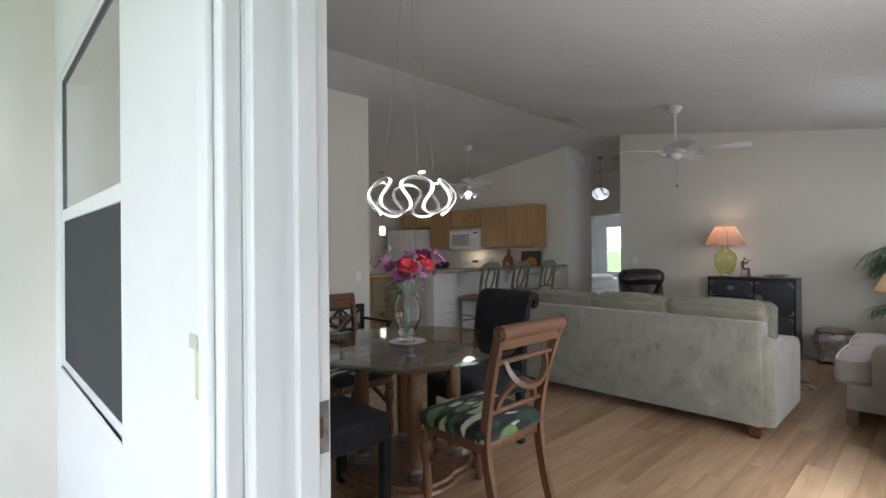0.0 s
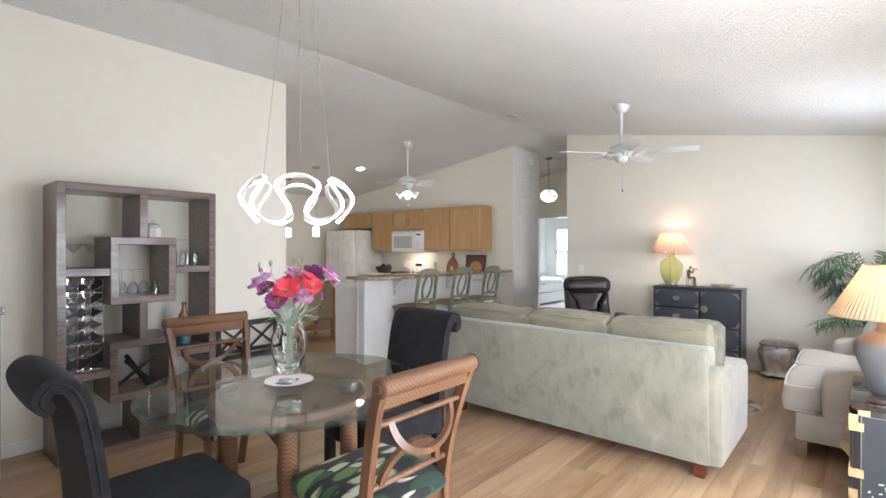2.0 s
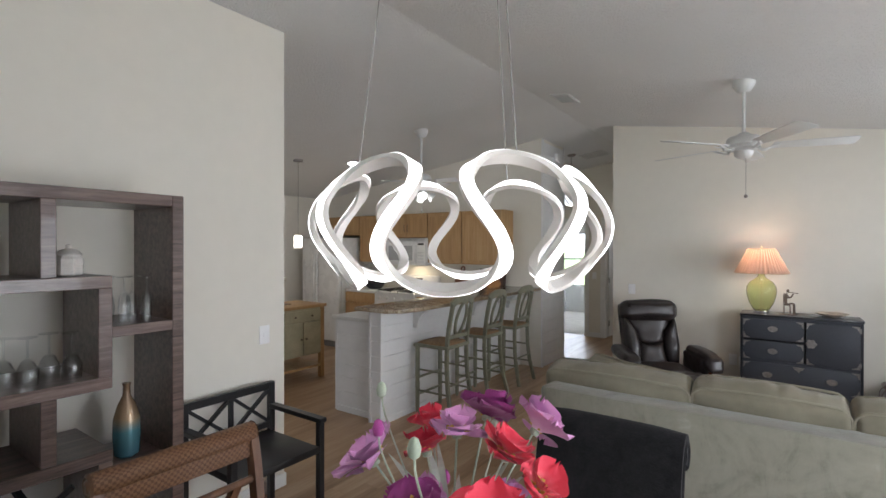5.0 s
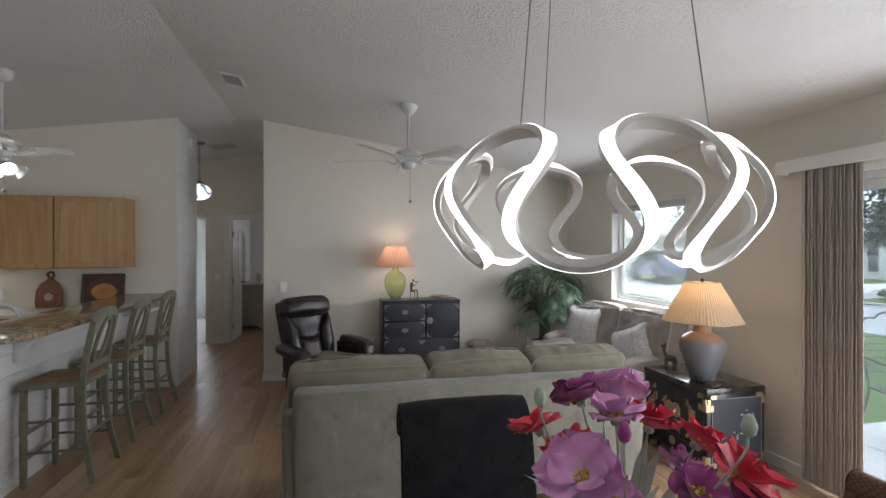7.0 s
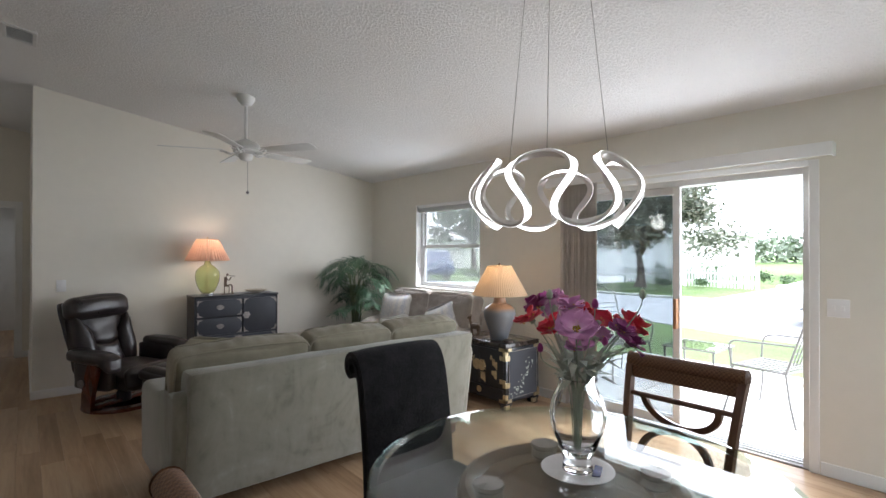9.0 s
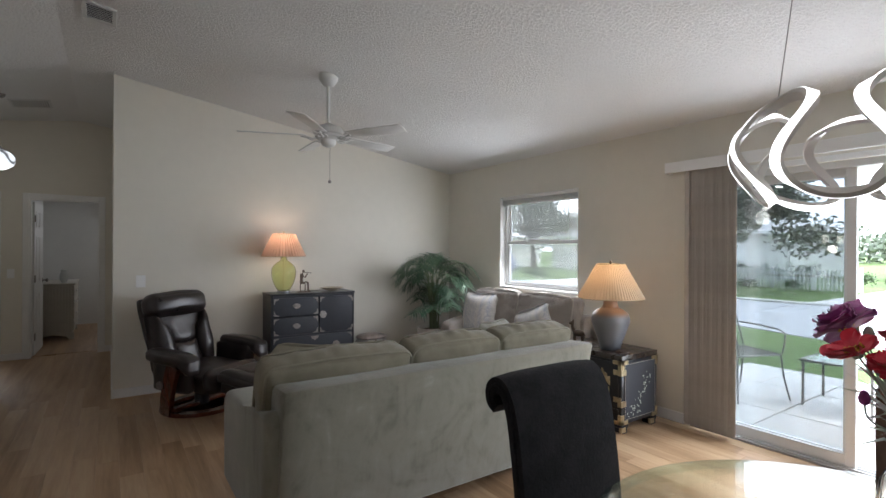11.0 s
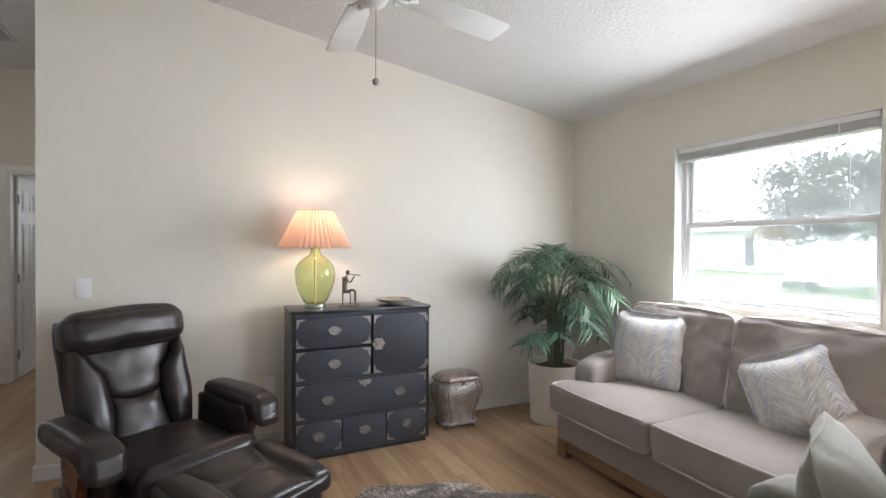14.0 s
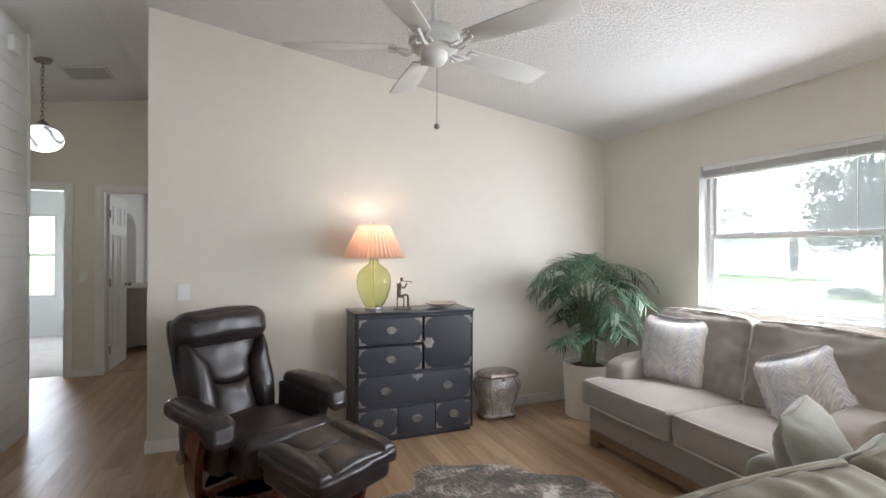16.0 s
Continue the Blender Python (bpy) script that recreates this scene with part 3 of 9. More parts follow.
def panel(left, right, low, high, depth, m, seed=0, skirt=0.05, nu=20, nv=22, hollow=0.0, crease=0.0015):
    """A stuffed leather panel between two side seams left(z), right(z) and two end seams low(u), high(u); it swells towards -y."""
    bm = bmesh.new()
    grid, edge = [], []
    for j in range(nv + 1):
        v = j / nv
        v = 0.5 - 0.5 * math.cos(math.pi * v)
        row = []
        for i in range(nu + 1):
            u = -math.cos(math.pi * i / nu)
            z = low(u) * (1 - v) + high(u) * v
            x = left(z) * (1 - u) / 2 + right(z) * (1 + u) / 2
            q = 2 * v - 1
            swell = math.sqrt(max(0.0, 1 - abs(u) ** 3)) * math.sqrt(max(0.0, 1 - abs(q) ** 5))
            rim = max(abs(u), abs(q)) ** 4
            along = x * 70 if abs(q) > abs(u) else z * 70
            y = -depth * swell + hollow * (1 - u * u) * (1 - q * q) - crease * rim * math.sin(along + seed) - 0.006 * noise.noise(Vector((x * 9 + seed, z * 9, seed))) * swell
            row.append(bm.verts.new((x, y, z)))
        grid.append(row)
    for j in range(nv):
        for i in range(nu):
            bm.faces.new((grid[j][i], grid[j][i + 1], grid[j + 1][i + 1], grid[j + 1][i]))
    ring = grid[0][:] + [r[-1] for r in grid[1:]] + grid[-1][-2::-1] + [r[0] for r in grid[-2:0:-1]]
    back = [bm.verts.new((p.co.x, skirt, p.co.z)) for p in ring]
    for k in range(len(ring)):
        n_ = (k + 1) % len(ring)
        bm.faces.new((ring[n_], ring[k], back[k], back[n_]))
    bm.faces.new(back)
    bmesh.ops.recalc_face_normals(bm, faces=bm.faces[:])
    bm.transform(m)
    return bm


def between(z, *stops):
    """Smooth value at z through (z, value) stops."""
    for (z0, a), (z1, b) in zip(stops, stops[1:]):
        if z <= z1:
            f = max(0.0, min(1.0, (z - z0) / (z1 - z0)))
            f = f * f * (3 - 2 * f)
            return a + (b - a) * f
    return stops[-1][1]


def recliner():
    c = thing("recliner_chair", pose(-2.88, 6.33, 0, 0, 0, 33) @ Matrix.Diagonal((1.02, 1.0, 0.97, 1)), "dark brown leather reclining armchair on a red wooden ring base", "armchair")
    ring = lathe(((0.245, 0.0), (0.325, 0.0), (0.33, 0.012), (0.325, 0.034), (0.248, 0.034), (0.242, 0.02), (0.245, 0.0)), 48)
    part("base_ring", ring, REDWOOD, c, smooth=40)
    part("pivot", lathe(((0.06, 0.03), (0.06, 0.12), (0.035, 0.14), (0.035, 0.26), (0.0, 0.26)), 16), BLACKPAINT, c, smooth=40)
    part("base_bar", box(-0.28, 0.28, -0.035, 0.035, 0.03, 0.06, 0.008), REDWOOD, c, smooth=40)
    for sx in (-1, 1):
        pts = smooth_line([(sx * 0.31, 0.04, 0.03), (sx * 0.36, -0.03, 0.16), (sx * 0.395, -0.11, 0.34), (sx * 0.40, -0.16, 0.475)], 6)
        part("side_support", tube(pts, 0, flat=(0.06, 0.02), up=(1, 0, 0)), REDWOOD, c, "curved red-stained wooden side support", smooth=40)
        part("hinge_plate", lathe(((0.0, 0.0), (0.035, 0.0), (0.035, 0.012), (0.0, 0.014)), 16, m=pose(sx * 0.415, -0.02, 0.30, 0, 90 * sx, 0)), PEWTER, c, smooth=40)
        arm = soft_box(0.155, 0.50, 0.10, 0.012, 18, 0.85, 40 + sx, 0.0035)
        for v in arm.verts:
            # the front of the arm rolls over and down
            f = max(0.0, (-v.co.y - 0.12) / 0.13)
            v.co.z -= 0.03 * f * f
            if f > 0.3 and v.co.z < 0:
                v.co.z -= 0.05 * min(1.0, f)
            v.co.x *= 1 - 0.10 * max(0.0, v.co.y / 0.25)
        arm.transform(pose(sx * 0.375, -0.11, 0.53, 3))
        a = part("armrest", arm, LEATHER, c, smooth=0)
        part("seam", tube(smooth_line([(sx * 0.375 + a_, -0.27 - 0.01 * (b_ > 0.56), b_) for a_, b_ in ((-0.084, 0.49), (-0.06, 0.555), (0.0, 0.576), (0.06, 0.555), (0.084, 0.49))], 5), 0.0022, 5), LEATHER, a)
        part("side_panel", soft_box(0.07, 0.42, 0.30, 0.01, 10, 0.6, 50 + sx, 0.003, pose(sx * 0.32, -0.05, 0.38)), LEATHER, c, smooth=0)
    # the back, in its own leaning plane: x across, z up from the seat
    m = pose(0, 0.155, 0.375, -19)
    inner = lambda z: between(z, (0.0, 0.14), (0.17, 0.118), (0.32, 0.135), (0.43, 0.20), (0.50, 0.245))
    outer = lambda z: between(z, (0.0, 0.25), (0.22, 0.275), (0.50, 0.262))
    smile = lambda u: 0.205 + 0.035 * u * u
    for sx in (-1, 1):
        lo, hi = (lambda z: inner(z), lambda z: outer(z)) if sx > 0 else (lambda z: -outer(z), lambda z: -inner(z))
        part("back_bolster", panel(lo, hi, lambda u: -0.02, lambda u: 0.505, 0.085, m, 3 + sx, 0.09), LEATHER, c, smooth=0)
    part("lumbar_pad", panel(lambda z: -inner(z), inner, lambda u: -0.03, smile, 0.06, m, 5, hollow=0.012), LEATHER, c, smooth=0)
    part("upper_pad", panel(lambda z: -inner(z), inner, smile, lambda u: 0.51, 0.055, m, 6, hollow=0.014), LEATHER, c, smooth=0)
    part("back_shell", bent(0.54, 0.07, 0.70, m @ pose(0, 0.105, 0.33), 48, 0.0, round_=0.8), LEATHER, c, smooth=0)
    part("headrest", bent(0.575, 0.19, 0.215, m @ pose(0, -0.012, 0.578, 6), 49, 0.016, 0.012, 0.8, 20, 0.003), LEATHER, c, smooth=0)
    # the seat, swelling upward, with a rolled front edge
    flat = pose(0, 0.13, 0.365, -90) @ pose(0, 0, 0, 4)
    part("seat_cushion", panel(lambda z: -0.275, lambda z: 0.275, lambda u: -0.50, lambda u: 0.02, 0.075, flat, 9, 0.11, 24, 24, 0.02), LEATHER, c, smooth=0)
    part("seat_roll", bent(0.55, 0.12, 0.20, pose(0, -0.355, 0.315, -10), 45, 0.012, round_=0.9), LEATHER, c, smooth=0)


recliner()


def ottoman():
    o = thing("ottoman", pose(-2.52, 5.69, 0, 0, 0, 34), "dark brown leather footstool on a red wooden ring base", "footstool")
    part("base_ring", lathe(((0.17, 0.0), (0.235, 0.0), (0.24, 0.012), (0.235, 0.032), (0.173, 0.032), (0.168, 0.018), (0.17, 0.0)), 36), REDWOOD, o, smooth=40)
    for sx in (-1, 1):
        part("side_support", tube(smooth_line([(sx * 0.20, 0.02, 0.03), (sx * 0.215, 0.0, 0.14), (sx * 0.2, -0.02, 0.25)], 6), 0, flat=(0.05, 0.014), up=(1, 0, 0)), REDWOOD, o, smooth=40)
    tilt = pose(0, 0, 0.30, 7)
    part("body", bent(0.50, 0.41, 0.11, tilt @ pose(0, 0, -0.02), 70, 0.008, round_=0.55, cuts=14, wrinkle=0.003), LEATHER, o, smooth=0)
    part("side_band", bent(0.545, 0.455, 0.085, tilt @ pose(0, 0, 0.055), 76, 0.01, round_=0.7, cuts=16, wrinkle=0.003), LEATHER, o, smooth=0)
    up = tilt @ pose(0, 0, 0.082, -90)
    waist = lambda z: 0.135 + 0.85 * z * z
    for sx in (-1, 1):
        lo, hi = (lambda z: waist(z), lambda z: 0.262) if sx > 0 else (lambda z: -0.262, lambda z: -waist(z))
        part("side_pad", panel(lo, hi, lambda u: -0.215, lambda u: 0.215, 0.05, up, 14 + sx, 0.04), LEATHER, o, smooth=0)
    for a_, b_, k in ((-0.215, 0.0, 17), (0.0, 0.215, 18)):
        part("top_pad", panel(lambda z: -waist(z), waist, lambda u: a_, lambda u: b_, 0.042, up, k, 0.04), LEATHER, o, smooth=0)


ottoman()


def bracket(bm, x, z, sx, sz, y, size):
    """A fretted corner plate on the xz face at y."""
    s = size
    pts = ((0, 0), (s, 0), (s * 0.92, s * 0.16), (s * 0.72, s * 0.12), (s * 0.66, s * 0.30), (s * 0.44, s * 0.22), (s * 0.40, s * 0.40), (s * 0.22, s * 0.44), (s * 0.30, s * 0.66), (s * 0.12, s * 0.72), (s * 0.16, s * 0.92), (0, s))
    own = extrude([(a * sx, b * sz) for a, b in pts], 0, 0.004)
    own.transform(Matrix.Translation((x, y, z)) @ Matrix.Rotation(radians(90), 4, "X"))
    join(bm, own)


def chest():
    c = thing("chest_of_drawers", pose(-2.205, 6.59, 0), "blue-black lacquered campaign chest with pewter corner plates and handles", "chest")
    W, D, H = 0.915, 0.335, 0.94
    for x in (0, W - 0.02):
        part("side_panel", box(x, x + 0.02, 0.012, D, 0.03, H - 0.022, 0.002, 1), LACQUER, c, smooth=40)
    part("carcass", box(0.02, W - 0.02, 0.05, D, 0.03, H - 0.022), LACQUER, c)
    part("plinth", box(0.015, W - 0.015, 0.03, D - 0.01, 0, 0.03), LACQUER, c)
    for z in (0.03, 0.245, 0.485, 0.705, 0.895):
        part("front_rail", box(0.02, W - 0.02, 0.012, 0.05, z, z + 0.02 if z < 0.89 else H - 0.022, 0.002, 1), LACQUER_FRONT, c)
    part("top", box(-0.006, W + 0.006, 0.0, D, H - 0.022, H, 0.004), LACQUER, c, smooth=40)
    split = 0.50

    def front(name, x0, x1, z0, z1, handles, corners=True, s=0.055):
        d = part(name, box(x0 + 0.002, x1 - 0.002, 0.006, 0.045, z0 + 0.002, z1 - 0.002, 0.003), LACQUER_FRONT, c, smooth=40)
        if corners:
            for x, sx in ((x0 + 0.006, 1), (x1 - 0.006, -1)):
                for z, sz in ((z0 + 0.006, 1), (z1 - 0.006, -1)):
                    bm = bmesh.new()
                    bracket(bm, x, z, sx, sz, 0.006, s)
                    part("corner_plate", bm, PEWTER, d, "fretted pewter corner plate")
        for hx, hz in handles:
            bm = lathe(((0.0, 0.0), (0.043, 0.0), (0.041, 0.003), (0.03, 0.002), (0.027, 0.005), (0.0, 0.006)), 28, wave=lambda a, r, z: 1 + 0.05 * math.cos(10 * a))
            bm.transform(Matrix.Translation((hx, 0.006, hz)) @ Matrix.Rotation(radians(90), 4, "X") @ Matrix.Diagonal((0.9, 0.58, 1, 1)))
            tube([(x_, -0.012, hz + 0.004 + (z_ - hz - 0.004) * 0.8) for x_, y_, z_ in arc((hx, -0.008, hz + 0.004), 0.036, 180, 360, 12)], 0.0036, 6, bm)
            for sx in (-1, 1):
                tube([(hx + sx * 0.036, 0.006, hz + 0.004), (hx + sx * 0.036, -0.014, hz + 0.004)], 0.004, 6, bm)
            part("handle", bm, PEWTER, d, "pewter bail handle", smooth=40)
        return d

    front("drawer", 0.02, split, 0.705, 0.895, [(0.26, 0.81)])
    front("drawer", 0.02, split, 0.505, 0.69, [(0.26, 0.60)])
    door = front("door", split + 0.012, W - 0.02, 0.505, 0.895, [])
    plate = lathe(((0.0, 0.0), (0.04, 0.0), (0.038, 0.003), (0.0, 0.004)), 20, m=pose(split + 0.05, 0.006, 0.70, 90, 0, 0), wave=lambda a, r, z: 1 + 0.12 * math.cos(6 * a))
    lathe(((0.007, 0), (0.006, 0.012), (0.01, 0.02), (0.0, 0.026)), 12, plate, pose(split + 0.035, 0.004, 0.70, 90, 0, 0))
    part("lock_plate", plate, PEWTER, door, "round pewter lock plate with knob", smooth=40)
    for z in (0.55, 0.85):
        part("hinge", box(W - 0.026, W - 0.014, 0.0, 0.006, z - 0.02, z + 0.02, 0.001), PEWTER, door)
    wide = front("drawer", 0.02, W - 0.02, 0.265, 0.485, [(0.22, 0.375), (0.70, 0.375)])
    esc = extrude([(-0.045, 0.02), (0.045, 0.02), (0.03, -0.008), (0.012, -0.012), (0.0, -0.035), (-0.012, -0.012), (-0.03, -0.008)], 0, 0.004)
    esc.transform(Matrix.Translation((0.46, 0.006, 0.455)) @ Matrix.Rotation(radians(90), 4, "X"))
    part("lock_plate", esc, PEWTER, wide, "scalloped pewter lock plate")
    t = (W - 0.04) / 3
    for k in range(3):
        front("drawer", 0.02 + k * t, 0.02 + (k + 1) * t, 0.05, 0.245, [(0.02 + (k + 0.5) * t, 0.155)], corners=k != 1, s=0.05)


chest()


def pleated(r0, z0, r1, z1, pleats, depth, seg=6):
    """An open pleated cone."""
    bm = bmesh.new()
    n = pleats * seg
    rings = []
    for k in range(7):
        f = k / 6
        r, z = r0 + (r1 - r0) * f, z0 + (z1 - z0) * f
        rings.append([bm.verts.new((rr * math.cos(a), rr * math.sin(a), z)) for a, rr in ((2 * math.pi * j / n, r * (1 + depth * math.cos(2 * math.pi * j / seg))) for j in range(n))])
    for a, b in zip(rings, rings[1:]):
        for j in range(n):
            bm.faces.new((a[j], a[(j + 1) % n], b[(j + 1) % n], b[j]))
    return bm


def bulb_light(name, place, power, color, size=0.04):
    return lamp(name, "POINT", Matrix.Translation(place), power, color, shadow_soft_size=size)


def green_lamp():
    x, y, z = -2.04, 6.735, 0.94
    o = thing("table_lamp", pose(x, y, z), "green glass table lamp with a lit pleated peach shade", "table lamp")
    part("base", lathe(((0.066, 0.0), (0.068, 0.004), (0.068, 0.026), (0.062, 0.03), (0.0, 0.03)), 28), CHROME, o, "clear polished metal base disc", smooth=40)
    prof = ((0.045, 0.03), (0.066, 0.034), (0.084, 0.06), (0.108, 0.11), (0.124, 0.17), (0.128, 0.22), (0.122, 0.262), (0.10, 0.30), (0.065, 0.328), (0.038, 0.345), (0.03, 0.37), (0.029, 0.40), (0.036, 0.405))
    own = lathe(prof + tuple((r - 0.005, zz) for r, zz in reversed(prof)), 36)
    part("body", own, glass("green_glass", (0.80, 0.84, 0.58), 0.0, 1.45), o, "olive green blown glass body", smooth=0).visible_shadow = False
    part("stem", tube([(0, 0, 0.03), (0, 0, 0.62)], 0.006, 8), BRASS, o, smooth=40)
    part("neck_cap", lathe(((0.04, 0.395), (0.04, 0.405), (0.018, 0.41), (0.018, 0.45), (0.0, 0.45)), 20), BRASS, o, smooth=40)
    part("shade", pleated(0.222, 0.39, 0.112, 0.625, 40, 0.045), shade_material("peach_pleated_fabric", (0.78, 0.60, 0.50), (0.64, 0.43, 0.33)), o, "pleated peach fabric shade, lit from inside", smooth=0)
    for r, zz in ((0.224, 0.39), (0.114, 0.625)):
        part("shade_ring", tube(arc((0, 0, zz), r, 0, 345, 40, "xy"), 0.003, 6, closed=True), BRASS, o)
    part("spider", tube([(-0.11, 0, 0.62), (0.11, 0, 0.62)], 0.0025, 6), BRASS, o)
    part("bulb", lathe(((0.0, 0.535), (0.026, 0.52), (0.03, 0.495), (0.016, 0.46), (0.013, 0.445)), 14), glow("warm_bulb", (1, 0.72, 0.45, 1), 6), o, smooth=0)
    part("finial", lathe(((0.004, 0.62), (0.005, 0.635), (0.009, 0.64), (0.006, 0.652), (0.0, 0.658)), 12), BRASS, o, smooth=40)
    bulb_light("green_lamp_bulb", (x, y, z + 0.565), 1.7, (1.0, 0.68, 0.46), 0.03)


green_lamp()


def grey_lamp():
    x, y, z = -0.18, 4.02, 0.60
    o = thing("table_lamp", pose(x, y, z), "grey ceramic table lamp with a lit cream pleated shade", "table lamp")
    n = Nodes("grey_glaze")
    zc = n.node("SeparateXYZ", Vector=n.coords.outputs["Object"]).outputs["Z"]
    wob = n.maths("ADD", zc, n.maths("MULTIPLY", n.noise(n.scaled((2, 2, 12)), 6, 4), 0.03))
    n.set(Base_Color=n.ramp(wob, (0.0, (0.13, 0.14, 0.16)), (0.285, (0.17, 0.175, 0.19)), (0.33, (0.33, 0.20, 0.13)), (0.42, (0.36, 0.22, 0.15))), Roughness=0.38)
    n.bump(n.noise(n.scaled((3, 3, 40)), 10, 3), 0.15, 0.003)
    prof = ((0.07, 0.0), (0.078, 0.008), (0.095, 0.07), (0.128, 0.16), (0.15, 0.225), (0.152, 0.26), (0.138, 0.30), (0.098, 0.33), (0.066, 0.345), (0.056, 0.375), (0.057, 0.415), (0.062, 0.425), (0.0, 0.43))
    part("body", lathe(prof, 36), n.mat, o, smooth=40)
    part("stem", tube([(0, 0, 0.42), (0, 0, 0.71)], 0.006, 8), BRASS, o)
    part("shade", pleated(0.262, 0.425, 0.112, 0.70, 70, 0.012), shade_material("cream_pleated_fabric", (0.80, 0.70, 0.52), (0.80, 0.58, 0.36)), o, "pleated cream fabric shade, lit from inside", smooth=0)
    for r, zz in ((0.263, 0.425), (0.114, 0.70)):
        part("shade_ring", tube(arc((0, 0, zz), r, 0, 345, 40, "xy"), 0.003, 6, closed=True), BRASS, o)
    part("spider", tube([(-0.11, 0, 0.695), (0.11, 0, 0.695)], 0.0025, 6), BRASS, o)
    part("bulb", lathe(((0.0, 0.60), (0.026, 0.585), (0.03, 0.56), (0.016, 0.52), (0.013, 0.50)), 14), glow("warm_bulb_two", (1, 0.72, 0.45, 1), 6), o, smooth=0)
    part("finial", lathe(((0.004, 0.695), (0.01, 0.705), (0.012, 0.715), (0.006, 0.728), (0.0, 0.73)), 12), BRONZE, o, smooth=40)
    bulb_light("grey_lamp_bulb", (x, y, z + 0.60), 1.15, (1.0, 0.68, 0.40), 0.03)


grey_lamp()


def flute_figure():
    """A wire-and-metal musician sculpture: one plain mesh."""
    bm = bmesh.new()
    box(-0.06, 0.06, -0.04, 0.04, 0, 0.008, 0.002, 1, bm)
    for a, b in (((-0.03, 0.02, 0.008), (-0.03, 0.02, 0.20)), ((-0.03, -0.02, 0.008), (-0.03, -0.02, 0.20)), ((0.02, 0.02, 0.008), (0.02, 0.02, 0.09)), ((0.02, -0.02, 0.008), (0.02, -0.02, 0.09)),
                 ((-0.03, 0.02, 0.09), (0.02, 0.02, 0.09)), ((-0.03, -0.02, 0.09), (0.02, -0.02, 0.09)), ((-0.03, -0.02, 0.19), (-0.03, 0.02, 0.19)), ((-0.03, -0.02, 0.14), (-0.03, 0.02, 0.14))):
        tube([a, b], 0.003, 6, bm)
    tube(smooth_line([(-0.012, 0, 0.095), (-0.018, 0, 0.14), (-0.012, 0, 0.185), (-0.006, 0, 0.205)], 5), [0.012, 0.013, 0.014, 0.015, 0.015, 0.016, 0.017, 0.018, 0.018, 0.017, 0.015, 0.013, 0.01, 0.007, 0.006, 0.006], 8, bm)
    for s in (-1, 1):
        tube(smooth_line([(-0.01, s * 0.012, 0.098), (0.045, s * 0.016, 0.105), (0.052, s * 0.016, 0.05), (0.056, s * 0.016, 0.01), (0.075, s * 0.016, 0.01)], 5), 0.007, 7, bm)
        tube(smooth_line([(-0.008, s * 0.016, 0.185), (0.018, s * 0.025, 0.16), (0.045, s * 0.008, 0.20)], 5), 0.0045, 6, bm)
    own = bmesh.new()
    bmesh.ops.create_icosphere(own, subdivisions=2, radius=0.014, matrix=Matrix.Translation((0.002, 0, 0.225)) @ Matrix.Diagonal((0.9, 0.8, 1.2, 1)))
    join(bm, own)
    tube([(0.0, 0, 0.215), (0.085, 0, 0.205)], 0.0035, 6, bm)
    ob = part("figurine", bm, BRONZE, smooth=40, at=pose(-1.83, 6.73, 0.94, 0, 0, -12))
    tagged(ob, "small bronze seated musician sculpture on the chest", "sculpture")


flute_figure()


def bowl():
    o = thing("bowl", pose(-1.50, 6.74, 0.94), "shallow mottled ceramic bowl on the chest", "bowl")
    prof = ((0.04, 0.0), (0.045, 0.006), (0.09, 0.018), (0.125, 0.034), (0.127, 0.038), (0.118, 0.036), (0.08, 0.024), (0.0, 0.018))
    part("dish", lathe(prof, 32), plain("mottled_ceramic", (0.45, 0.38, 0.30), 0.4, vary=0.4, scale=30), o, smooth=50)


bowl()


